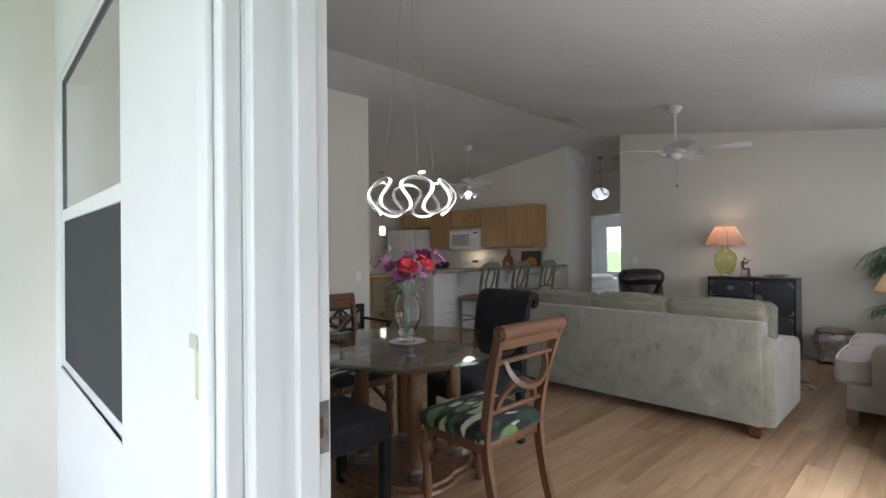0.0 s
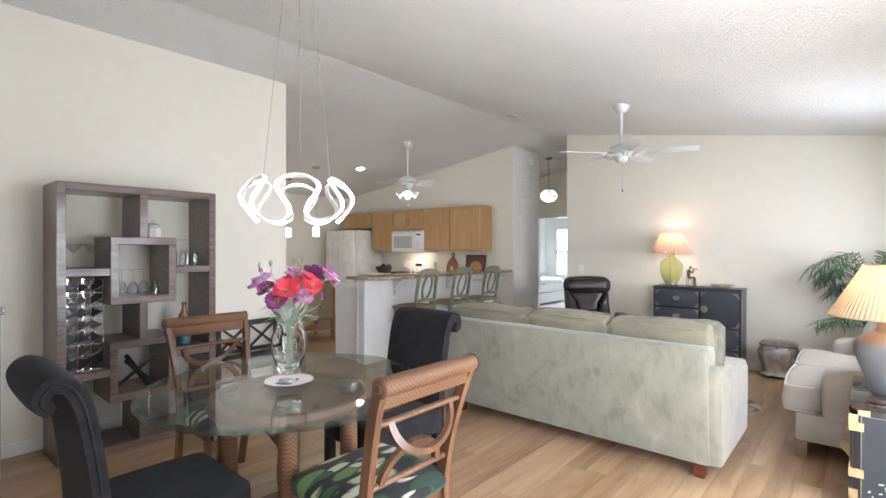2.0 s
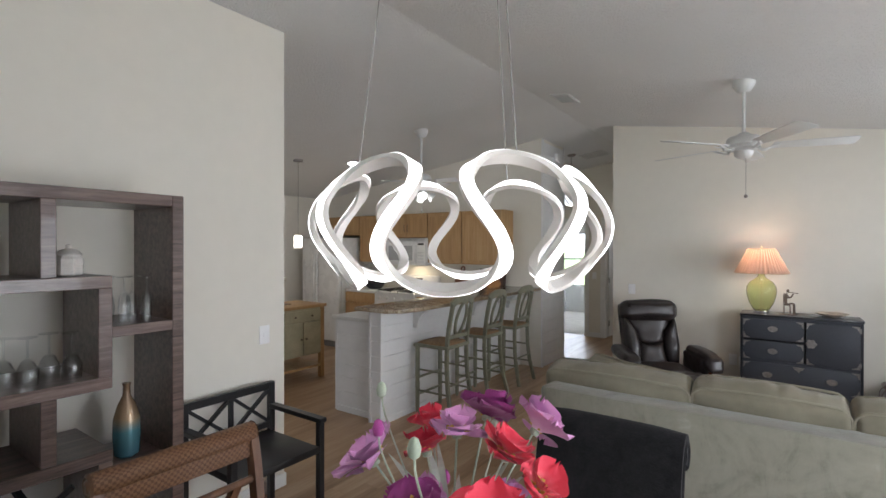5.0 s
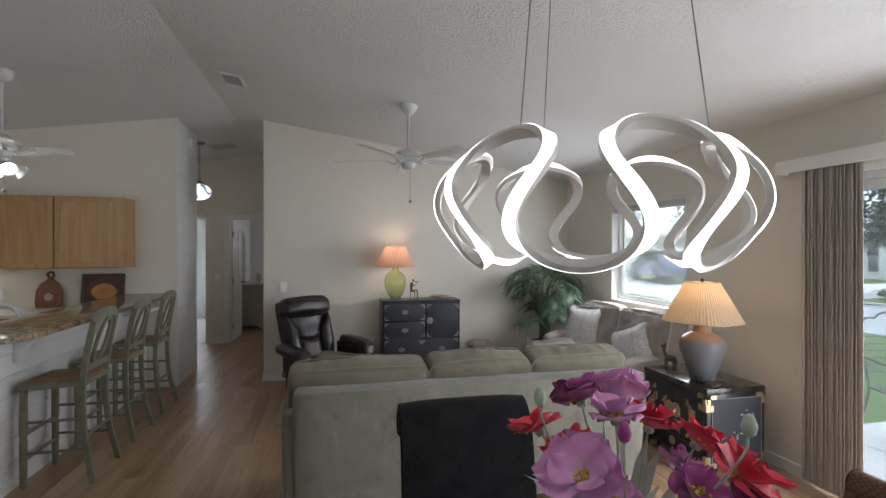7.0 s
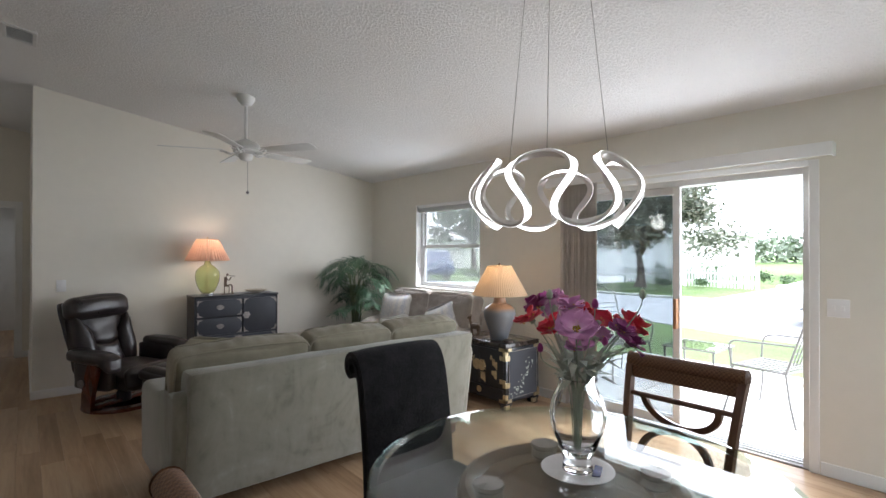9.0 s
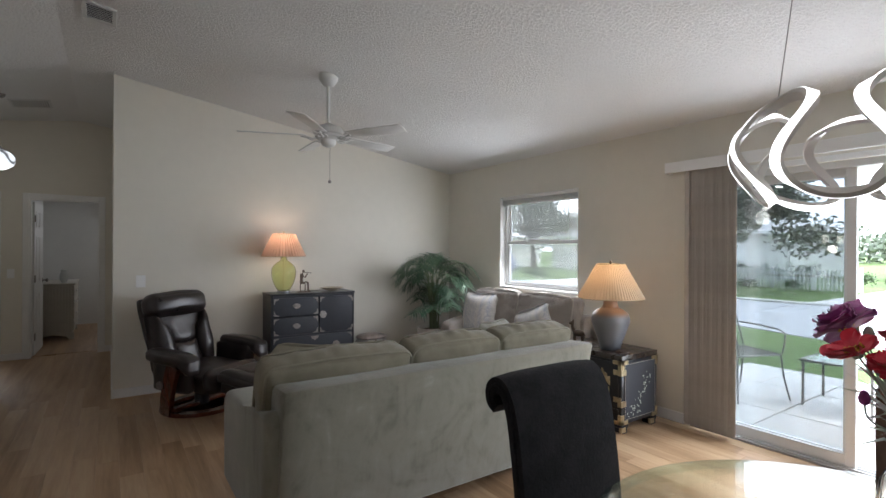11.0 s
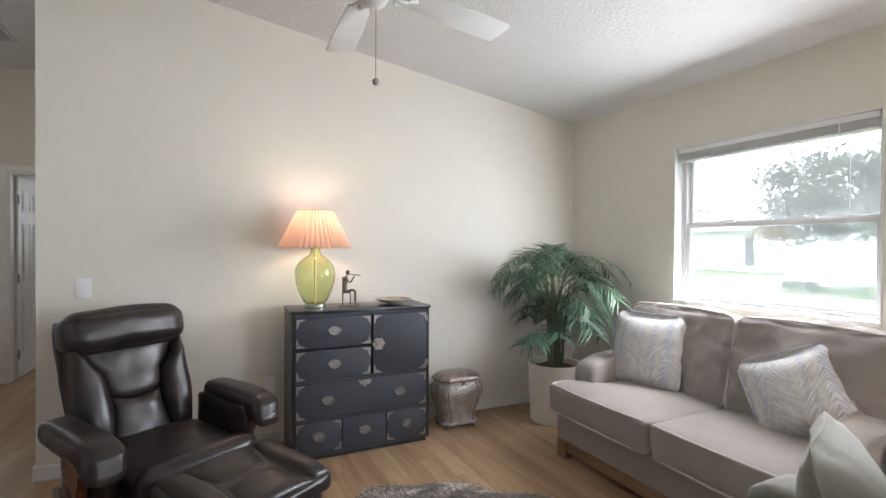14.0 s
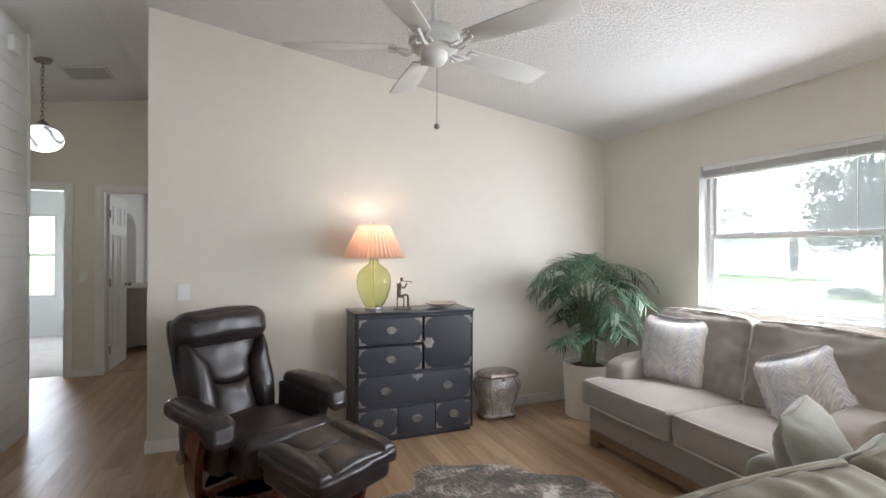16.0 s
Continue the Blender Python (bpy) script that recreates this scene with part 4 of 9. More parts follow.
def silver_box():
    o = thing("decorative_box", pose(-0.975, 6.80, 0), "embossed silver bombe storage box with a stepped brown-silver lid", "box")
    n = Nodes("embossed_silver")
    v = n.scaled()
    cell = n.node("TexVoronoi", Vector=v, Scale=70.0).outputs["Distance"]
    cl = n.noise(v, 14, 4)
    n.set(Base_Color=n.ramp(cl, (0.3, (0.34, 0.325, 0.31)), (0.7, (0.66, 0.64, 0.61))), Metallic=0.65, Roughness=0.45)
    n.bump(cell, 0.6, 0.006)
    lid_mat = plain("aged_dark_silver", (0.30, 0.245, 0.215), 0.4, 0.5, 0.4, 25, 0.3)

    def ring(w, d, cut):
        return [(w, -d + cut), (w, d - cut), (w - cut, d), (-w + cut, d), (-w, d - cut), (-w, -d + cut), (-w + cut, -d), (w - cut, -d)]

    def loft(levels):
        bm = bmesh.new()
        rows = [[bm.verts.new((x, y, z)) for x, y in ring(w, d, c)] for w, d, c, z in levels]
        bm.faces.new(rows[0][::-1])
        bm.faces.new(rows[-1])
        for a, b in zip(rows, rows[1:]):
            for k in range(8):
                bm.faces.new((a[k], a[(k + 1) % 8], b[(k + 1) % 8], b[k]))
        return bm

    curve = ((0.138, 0.098, 0.045, 0.045), (0.132, 0.094, 0.045, 0.075), (0.142, 0.10, 0.047, 0.13), (0.162, 0.114, 0.05, 0.19), (0.178, 0.125, 0.055, 0.245), (0.18, 0.127, 0.055, 0.275), (0.172, 0.12, 0.052, 0.305), (0.156, 0.11, 0.05, 0.33), (0.153, 0.108, 0.05, 0.345))
    body = part("body", loft(curve), n.mat, o, "bulging embossed silver body", smooth=50)
    rows = [(ring(w, d, c), z) for w, d, c, z in curve]
    for k in range(8):
        part("beaded_edge", tube(smooth_line([(*corners[k], z) for corners, z in rows], 3), 0.0045, 6), lid_mat, body)
    part("plinth", loft(((0.146, 0.105, 0.048, 0.028), (0.15, 0.108, 0.048, 0.036), (0.146, 0.105, 0.048, 0.046), (0.136, 0.096, 0.045, 0.048))), n.mat, o)
    for sx in (-1, 1):
        for sy in (-1, 1):
            foot = extrude([(-0.05, 0.03), (0.05, 0.03), (0.026, 0.02), (0.016, 0.0), (-0.016, 0.0), (-0.026, 0.02)], -0.006, 0.006)
            foot.transform(pose(sx * 0.118, sy * 0.08, 0, 0, 0, 45 * sx * sy * -1) @ Matrix.Rotation(radians(90), 4, "X"))
            part("foot", foot, lid_mat, o, "scalloped corner foot")
    part("lid", loft(((0.158, 0.112, 0.05, 0.345), (0.168, 0.12, 0.052, 0.35), (0.17, 0.122, 0.052, 0.362), (0.162, 0.116, 0.05, 0.372), (0.15, 0.104, 0.048, 0.385), (0.12, 0.078, 0.04, 0.396))), lid_mat, o, "stepped brown-silver lid", smooth=25)
    part("latch", box(-0.012, 0.012, -0.127, -0.112, 0.325, 0.358, 0.002), lid_mat, o)


silver_box()


def palm():
    px, py = -0.235, 6.57
    o = thing("potted_palm", pose(px, py, 0), "green artificial palm in a white planter", "plant")
    pot = ((0.175, 0.0), (0.182, 0.004), (0.2, 0.43), (0.2, 0.445), (0.188, 0.445), (0.185, 0.40), (0.0, 0.40))
    part("planter", lathe(pot, 40), plain("white_glazed_planter", (0.80, 0.77, 0.71), 0.4, vary=0.05, scale=5), o, "white cylindrical planter", smooth=40)
    soil = lathe(((0.186, 0.395), (0.15, 0.412), (0.08, 0.42), (0.0, 0.425)), 24)
    for v in soil.verts:
        v.co += noise.noise_vector(v.co * 30) * 0.012
    part("moss", soil, plain("brown_moss", (0.10, 0.055, 0.03), 0.95, vary=0.5, scale=40, bump=1.0, fine=120), o, "brown coconut fibre round the stems")
    rng = random.Random(11)
    n = Nodes("palm_leaf")
    info = n.node("NewGeometry").outputs["Random Per Island"]
    n.set(Base_Color=n.ramp(n.maths("ADD", n.maths("MULTIPLY", info, 0.6), n.maths("MULTIPLY", n.noise(n.scaled(), 9, 3), 0.4)), (0.2, (0.03, 0.075, 0.045)), (0.6, (0.07, 0.145, 0.08)), (0.9, (0.17, 0.27, 0.16))), Roughness=0.45)
    stem = plain("palm_stem", (0.16, 0.19, 0.10), 0.6, vary=0.4, scale=20)
    down = Vector((0, 0, -1))
    for k in range(48):
        az = k * 2.399 + rng.uniform(-0.25, 0.25)
        high = 0.24 + 0.72 * ((k * 0.7549) % 1.0) ** 0.75
        reach = rng.uniform(0.34, 0.50)
        d = Vector((math.cos(az), math.sin(az), 0))
        # keep clear of the two walls
        reach = min(reach, 0.44 / d.x if d.x > 0.05 else 9, 0.34 / d.y if d.y > 0.05 else 9)
        base = Vector((rng.uniform(-0.05, 0.05), rng.uniform(-0.05, 0.05), 0.41))
        up = lambda h: Vector((0, 0, high * h))
        line = smooth_line([base, base + d * reach * 0.05 + up(0.45), base + d * reach * 0.16 + up(0.84), base + d * reach * 0.48 + up(1.0), base + d * reach * 0.82 + up(0.95), base + d * reach + up(0.84)], 7)
        bm = bmesh.new()
        m = len(line)
        first = int(m * 0.42)
        for i in range(first, m):
            t = (line[min(i + 1, m - 1)] - line[i - 1]).normalized()
            side = t.cross(Vector((0, 0, 1)))
            side = side.normalized() if side.length > 1e-3 else d.orthogonal().normalized()
            f = (i - first) / (m - first)
            for s in (-1, 1):
                for sub in (rng.uniform(0.0, 0.4),):
                    length = 0.23 * (1 - 0.35 * f) * (0.55 + 0.45 * min(1, f * 4)) * rng.uniform(0.8, 1.12)
                    q = line[i] if i + 1 >= m else line[i].lerp(line[i + 1], sub)
                    out = (side * s * rng.uniform(0.6, 0.85) + t * rng.uniform(0.45, 0.75)).normalized()
                    w = (t - out * t.dot(out)).normalized() * 0.0047
                    sag = rng.uniform(0.25, 0.85)
                    spine = [q, q + out * length * 0.33 + down * length * 0.04, q + out * length * 0.66 + down * length * 0.2 * sag, q + out * length * (0.98 - 0.2 * sag) + down * length * 0.62 * sag]
                    for vv in spine:
                        vv.x, vv.y = min(vv.x, 0.30 - px - 0.03), min(vv.y, 7.0 - py - 0.03)
                    rows = [[bm.verts.new(p - w * h), bm.verts.new(p + w * h)] for p, h in zip(spine[:3], (0.4, 1.0, 0.8))]
                    for a_, b_ in zip(rows, rows[1:]):
                        bm.faces.new((a_[0], a_[1], b_[1], b_[0]))
                    bm.faces.new((rows[2][0], rows[2][1], bm.verts.new(spine[3])))
        fr = part("frond", bm, n.mat, o, smooth=0)
        part("stem", tube(line[: int(m * 0.97)], [0.006 - 0.0045 * i / m for i in range(int(m * 0.97))], 5), stem, fr)


palm()


def cowhide():
    n = Nodes("brindled_cowhide")
    v = n.scaled((1, 1, 1))
    patch = n.noise(n.scaled((1.6, 2.6, 1)), 2.2, 5, 0.65, 0.5)
    hair = n.noise(n.scaled((34, 7, 1), turn=(0, 0, 0.6)), 3.0, 5, 0.75, 0.9)
    f = n.maths("ADD", n.maths("MULTIPLY", patch, 0.55), n.maths("MULTIPLY", hair, 0.45))
    n.set(Base_Color=n.ramp(f, (0.40, (0.014, 0.010, 0.008)), (0.47, (0.06, 0.046, 0.036)), (0.525, (0.20, 0.165, 0.14)), (0.575, (0.64, 0.59, 0.54))), Roughness=0.75, Sheen_Weight=0.3)
    n.bump(hair, 0.8, 0.008)
    bm = bmesh.new()
    N, R = 96, 12
    outline = []
    for k in range(N):
        a = 2 * math.pi * k / N
        r = 1.0 + 0.16 * math.cos(2 * a) + 0.12 * math.cos(4 * a + 0.6) + 0.07 * math.cos(7 * a + 1.0) + 0.04 * noise.noise(Vector((math.cos(a) * 4, math.sin(a) * 4, 2)))
        outline.append((0.60 * r * math.cos(a), 0.66 * r * math.sin(a)))
    rows = []
    for i in range(1, R + 1):
        f = i / R
        row = []
        for x, y in outline:
            z = 0.012 + 0.006 * noise.noise(Vector((x * f * 4, y * f * 4, 0)))
            row.append(bm.verts.new((x * f, y * f, z if i < R else 0.002)))
        rows.append(row)
    mid = bm.verts.new((0, 0, 0.014))
    for k in range(N):
        bm.faces.new((mid, rows[0][k], rows[0][(k + 1) % N]))
        for a, b in zip(rows, rows[1:]):
            bm.faces.new((a[k], b[k], b[(k + 1) % N], a[(k + 1) % N]))
    # ragged hair edge
    rng = random.Random(3)
    for k in range(0, N):
        x, y = outline[k]
        d = Vector((x, y, 0)).normalized()
        for j in range(3):
            q = Vector((x, y, 0.003)) + Vector((rng.uniform(-0.015, 0.015), rng.uniform(-0.015, 0.015), 0))
            s = d.cross(Vector((0, 0, 1))) * 0.004
            bm.faces.new((bm.verts.new(q - s), bm.verts.new(q + s), bm.verts.new(q + d * rng.uniform(0.01, 0.028))))
    ob = part("cowhide_rug", bm, n.mat, smooth=0, at=pose(-1.74, 5.49, 0.0, 0, 0, 8))
    tagged(ob, "brindled brown and white cowhide rug on the floor", "rug")


cowhide()


GILT = plain("faded_gilt", (0.36, 0.29, 0.17), 0.5, 0.6, 0.4, 60)


def trunk():
    x0, y0, W, D, H = -0.335, 3.80, 0.47, 0.66, 0.58
    o = thing("oriental_cabinet", pose(x0, y0, 0), "black lacquered oriental chest with brass corners and painted flowers", "cabinet")
    part("body", box(0.004, W, 0.004, D, 0.07, H - 0.02, 0.004), LACQUER, o, smooth=40)
    part("top", box(0.0, W + 0.002, 0.0, D + 0.004, H - 0.02, H + 0.02, 0.004), plain("worn_black_lacquer", (0.035, 0.025, 0.02), 0.28, vary=0.5, scale=8, coat=0.4), o, smooth=40)
    for k, (a, b) in enumerate(((0.03, D / 2 - 0.003), (D / 2 + 0.003, D - 0.03))):
        d = part("door", box(-0.006, 0.006, a, b, 0.20, H - 0.04, 0.003), LACQUER, o, "black lacquer door with gilt figures")
        rng = random.Random(40 + k)
        for j in range(9):
            cy, cz, s = rng.uniform(a + 0.05, b - 0.05), rng.uniform(0.24, H - 0.09), rng.uniform(0.018, 0.045)
            own = lathe(((0.0, 0.004), (s, 0.003), (s * 1.02, 0.0)), 12, m=pose(-0.006, cy, cz, 0, -90, rng.uniform(0, 90)), wave=lambda q, r, z: 1 + 0.3 * math.sin(3 * q + cy * 40))
            part("gilt_figure", own, GILT, d, smooth=40)
        yy = b if k == 0 else a
        part("lock_plate", lathe(((0.0, 0.004), (0.05, 0.003), (0.052, 0.0)), 24, m=pose(-0.007, yy - 0.0 + (-0.03 if k == 0 else 0.03), 0.37, 0, -90, 0)), BRASS, d, smooth=40)
        for z in (0.26, 0.47):
            part("hinge", box(-0.010, -0.004, (0.0 if k == 0 else D - 0.07), (0.07 if k == 0 else D), z - 0.02, z + 0.02, 0.001), BRASS, d)
    dr = part("drawer", box(-0.006, 0.006, 0.03, D - 0.03, 0.09, 0.185, 0.003), LACQUER, o)
    part("lock_plate", lathe(((0.0, 0.004), (0.03, 0.003), (0.031, 0.0)), 20, m=pose(-0.007, D / 2, 0.14, 0, -90, 0)), BRASS, dr, smooth=40)
    side = part("side_panel", box(0.035, W - 0.03, -0.002, 0.006, 0.10, H - 0.045, 0.002), LACQUER_FRONT, o, "black side panel with a painted flower spray")
    bm = bmesh.new()
    for a, b in (((0.04, 0.105), (W - 0.035, 0.105)), ((W - 0.035, 0.105), (W - 0.035, H - 0.05)), ((W - 0.035, H - 0.05), (0.04, H - 0.05)), ((0.04, H - 0.05), (0.04, 0.105))):
        tube([(a[0], -0.003, a[1]), (b[0], -0.003, b[1])], 0.0014, 4, bm)
    part("painted_line", bm, plain("pale_gilt_line", (0.45, 0.42, 0.36), 0.6), side)
    rng = random.Random(8)
    bm = bmesh.new()
    for j in range(46):
        f = rng.random()
        cx, cz = 0.10 + 0.25 * f + rng.uniform(-0.045, 0.045), 0.16 + 0.27 * f * f + rng.uniform(-0.05, 0.05)
        s = rng.uniform(0.005, 0.014)
        lathe(((0.0, 0.003), (s, 0.001), (s, 0.0)), 6, bm, pose(cx, -0.0025, cz, 90, rng.uniform(0, 180), 0) @ Matrix.Diagonal((1, 0.45, 1, 1)))
    part("painted_flowers", bm, plain("mother_of_pearl", (0.50, 0.55, 0.48), 0.35, vary=0.3, scale=60), side)
    for cx, sx in ((0.0, 1), (W, -1)):
        for cz, sz in ((0.07, 1), (H - 0.02, -1)):
            bm = bmesh.new()
            for a, b, h in ((0.0, 0.075, 0.028), (0.0, 0.028, 0.075)):
                xs = sorted((cx, cx + sx * b))
                zs = sorted((cz, cz + sz * h))
                box(xs[0], xs[1], -0.0055, 0.004, zs[0], zs[1], 0.001, 1, bm)
            if sx > 0:
                zs = sorted((cz, cz + sz * 0.075))
                box(-0.011, 0.004, 0.0, 0.028, zs[0], zs[1], 0.001, 1, bm)
                zs = sorted((cz, cz + sz * 0.028))
                box(-0.011, 0.004, 0.0, 0.075, zs[0], zs[1], 0.001, 1, bm)
            part("corner_plate", bm, BRASS, o, "pierced brass corner plate")
    for z in (0.23, 0.47):
        part("edge_strap", box(-0.011, 0.05, -0.006, 0.03, z - 0.022, z + 0.022, 0.001), BRASS, o)
    for cx in (0.0, W - 0.09):
        for cy in (0.0, D - 0.09):
            own = extrude([(0, 0.072), (0.09, 0.072), (0.085, 0.045), (0.06, 0.03), (0.075, 0.0), (0.015, 0.0), (0.03, 0.03), (0.005, 0.045)], 0, 0.09, 0.004)
            own.transform(Matrix.Translation((cx, cy + 0.09, 0)) @ Matrix.Rotation(radians(90), 4, "X"))
            part("foot", own, LACQUER, o, "carved bracket foot with brass edging", smooth=40)
            part("foot_mount", box(cx - 0.004, cx + 0.05, cy - 0.004, cy + 0.02, 0.01, 0.05, 0.003), BRASS, o)


trunk()


def horse():
    """Small animal ornament on the cabinet, one mesh."""
    bm = bmesh.new()
    join(bm, soft_box(0.10, 0.035, 0.045, 0.006, 5, 0.9, 3, 0.002, pose(0, 0, 0.09)))
    for x in (-0.035, 0.035):
        for y in (-0.011, 0.011):
            tube(smooth_line([(x, y, 0.085), (x * 1.1, y, 0.045), (x, y, 0.0)], 3), [0.009, 0.008, 0.007, 0.006, 0.006, 0.006, 0.008], 6, bm)
    tube(smooth_line([(0.04, 0, 0.10), (0.06, 0, 0.14), (0.058, 0, 0.17)], 4), [0.016, 0.015, 0.014, 0.013, 0.012, 0.011, 0.012, 0.013, 0.014], 7, bm)
    join(bm, soft_box(0.045, 0.02, 0.022, 0.003, 4, 0.9, 1, 0.001, pose(0.07, 0, 0.172, 0, 18)))
    for y in (-0.006, 0.006):
        tube([(0.053, y, 0.18), (0.05, y * 1.4, 0.205)], [0.005, 0.001], 5, bm)
    tube(smooth_line([(-0.048, 0, 0.10), (-0.06, 0, 0.08), (-0.06, 0, 0.05)], 3), 0.004, 5, bm)
    ob = part("animal_figurine", bm, BRONZE, smooth=50, at=pose(-0.20, 4.33, 0.60, 0, 0, 100))
    tagged(ob, "dark bronze deer ornament standing on the lacquered chest", "figurine")


horse()
o = thing("coaster_stack", pose(-0.225, 3.88, 0.60, 0, 0, 12), "small stack of dark leather coasters on the lacquered chest", "coasters")
for k in range(3):
    part("coaster", lathe(((0.0, 0.0), (0.05, 0.0), (0.05, 0.006), (0.0, 0.006)), 20, m=pose(0.004 * k, -0.003 * k, 0.0065 * k)), plain("brown_coaster", (0.10, 0.07, 0.06), 0.6, vary=0.3, scale=30), o, smooth=40)


def ceiling_fan(name, x, y, hub_z, spread, label, light=False, turn=0.0, blade=0.50):
    top = ceiling_z(x)
    o = thing(name, pose(x, y, top), label, "ceiling fan")
    dz = hub_z - top
    part("canopy", lathe(((0.0, -0.085), (0.025, -0.085), (0.045, -0.075), (0.075, -0.03), (0.078, 0.0), (0.078, 0.025), (0.0, 0.025)), 28), FANWHITE, o, smooth=40)
    part("downrod", tube([(0, 0, -0.07), (0, 0, dz + 0.12)], 0.013, 12), FANWHITE, o, smooth=40)
    part("motor_housing", lathe(((0.0, dz + 0.135), (0.03, dz + 0.13), (0.05, dz + 0.115), (0.10, dz + 0.10), (0.118, dz + 0.075), (0.12, dz + 0.045), (0.105, dz + 0.035), (0.108, dz + 0.015), (0.085, dz + 0.0), (0.06, dz - 0.005), (0.0, dz - 0.005)), 36), FANWHITE, o, smooth=40)
    part("switch_cap", lathe(((0.062, dz), (0.062, dz - 0.03), (0.05, dz - 0.05), (0.02, dz - 0.062), (0.0, dz - 0.064)), 28), FANWHITE, o, smooth=40)
    for k in range(5):
        m = pose(0, 0, dz + 0.01, 0, 0, turn + 72 * k)
        arm = bmesh.new()
        tube(smooth_line([(0.09, 0, 0.0), (0.13, 0.0, -0.015), (0.17, 0.0, 0.0), (0.21, 0, 0.012)], 4), 0.009, 6, arm)
        for s in (-1, 1):
            tube(smooth_line([(0.10, 0, 0.0), (0.125, s * 0.035, -0.012), (0.155, s * 0.03, -0.004), (0.16, s * 0.005, 0.0)], 5), 0.006, 6, arm)
            tube(smooth_line([(0.16, s * 0.005, 0.0), (0.18, s * 0.04, 0.008), (0.22, s * 0.045, 0.014)], 4), 0.005, 6, arm)
        a = part("blade_arm", arm, FANWHITE, o, "scrolled white blade bracket", smooth=40, at=m)
        outline = [(0.185, -0.052), (0.19 + blade * 0.5, -0.066), (0.17 + blade, -0.072), (0.185 + blade, -0.06), (0.19 + blade, 0.0), (0.185 + blade, 0.06), (0.17 + blade, 0.072), (0.19 + blade * 0.5, 0.066), (0.185, 0.052)]
        part("blade", extrude(outline, 0.016, 0.022, 0.002), FANWHITE, o, at=m @ pose(0, 0, 0, -11, 0, 0), smooth=40)
    part("pull_chain", tube([(0.015, 0, dz - 0.06), (0.015, 0, 1.965 - top if not light else dz - 0.30)], 0.0018, 5), PEWTER, o)
    own = bmesh.new()
    bmesh.ops.create_icosphere(own, subdivisions=2, radius=0.014, matrix=Matrix.Translation((0.015, 0, (1.96 - top) if not light else dz - 0.305)))
    part("chain_ball", own, PEWTER, o, smooth=0)
    if light:
        part("light_fitter", lathe(((0.05, dz - 0.05), (0.06, dz - 0.075), (0.05, dz - 0.11), (0.0, dz - 0.115)), 24), FANWHITE, o, smooth=40)
        for k in range(4):
            m = pose(0, 0, dz - 0.09, 0, 0, 45 + 90 * k) @ pose(0.075, 0, -0.02, 0, 125, 0)
            s = part("lamp_shade", lathe(((0.02, -0.02), (0.025, 0.0), (0.04, 0.03), (0.058, 0.075), (0.055, 0.075), (0.036, 0.03), (0.02, 0.0)), 20), FANWHITE, o, at=m, smooth=40)
            part("bulb", lathe(((0.0, 0.066), (0.045, 0.062), (0.05, 0.055), (0.02, 0.01)), 16), glow("fan_bulb", (1.0, 0.93, 0.82, 1), 5), s, smooth=0)
        bulb_light("kitchen_fan_light", (x, y, hub_z - 0.30), 2.0, (1.0, 0.93, 0.82), 0.12)
    return o


ceiling_fan("ceiling_fan", -2.108, 5.30, 2.30, 0, "white five-blade ceiling fan with scrolled brackets and pull chain", turn=14)


def wall_plate(name, m, label, toggles=1, w=0.072, outlet=False):
    o = thing(name, m, label, "switch" if not outlet else "socket")
    part("plate", box(-w / 2, w / 2, -0.006, 0, -0.058, 0.058, 0.002), WHITEPLASTIC, o, smooth=40)
    for k in range(toggles):
        x = (k - (toggles - 1) / 2) * 0.046
        if outlet:
            for z in (-0.02, 0.02):
                part("receptacle", lathe(((0.0, 0.002), (0.015, 0.002), (0.016, 0.0)), 16, m=pose(x, -0.006, z, 90, 0, 0)), WHITEPLASTIC, o)
        else:
            part("toggle", box(x - 0.009, x + 0.009, -0.011, -0.005, -0.016, 0.016, 0.001), WHITEPLASTIC, o)
    return o


wall_plate("light_switch", pose(-3.32, 7.0, 1.09), "white light switch plate on the cream wall", 1, 0.078)
wall_plate("wall_outlet", pose(-2.295, 7.0, 0.40), "white wall outlet beside the chest", 1, outlet=True)
wall_plate("light_switch", pose(0.30, 1.57, 1.08, 0, 0, -90), "white light switch plate beside the patio door", 2, 0.115)
wall_plate("light_switch", pose(-4.56, 2.93, 1.02, 0, 0, 90), "white light switch plate at the end of the dining wall", 1)
wall_plate("light_switch", pose(-4.58, 9.54, 1.08), "white light switch plate between the hall doors", 1)


def ceiling_vent(x, y, w, d, slats, label, turn=0, duct=0.05):
    slope = math.degrees(math.atan(FALL_E)) if x > RIDGE_X else -math.degrees(math.atan(FALL_W))
    o = thing("ceiling_vent", pose(x, y, ceiling_z(x), 0, slope, 0) @ pose(0, 0, 0, 0, 0, turn), label, "vent")
    fr = bmesh.new()
    for a in (-1, 1):
        box(*sorted((a * w / 2, a * (w / 2 - 0.025))), -d / 2, d / 2, -0.012, 0.002, 0.002, 1, fr)
        box(-w / 2 + 0.025, w / 2 - 0.025, *sorted((a * d / 2, a * (d / 2 - 0.025))), -0.012, 0.002, 0.002, 1, fr)
    part("frame", fr, FANWHITE, o)
    part("backing", box(-w / 2 + 0.02, w / 2 - 0.02, -d / 2 + 0.02, d / 2 - 0.02, -0.003, 0.001), plain("dark_duct", (duct, duct, duct), 0.8), o)
    for k in range(slats):
        x_ = -w / 2 + 0.03 + (w - 0.06) * (k + 0.5) / slats
        part("slat", box(-0.006, 0.006, -d / 2 + 0.024, d / 2 - 0.024, -0.001, 0.001), FANWHITE, o, at=pose(x_, 0, -0.007, 0, -52, 0))


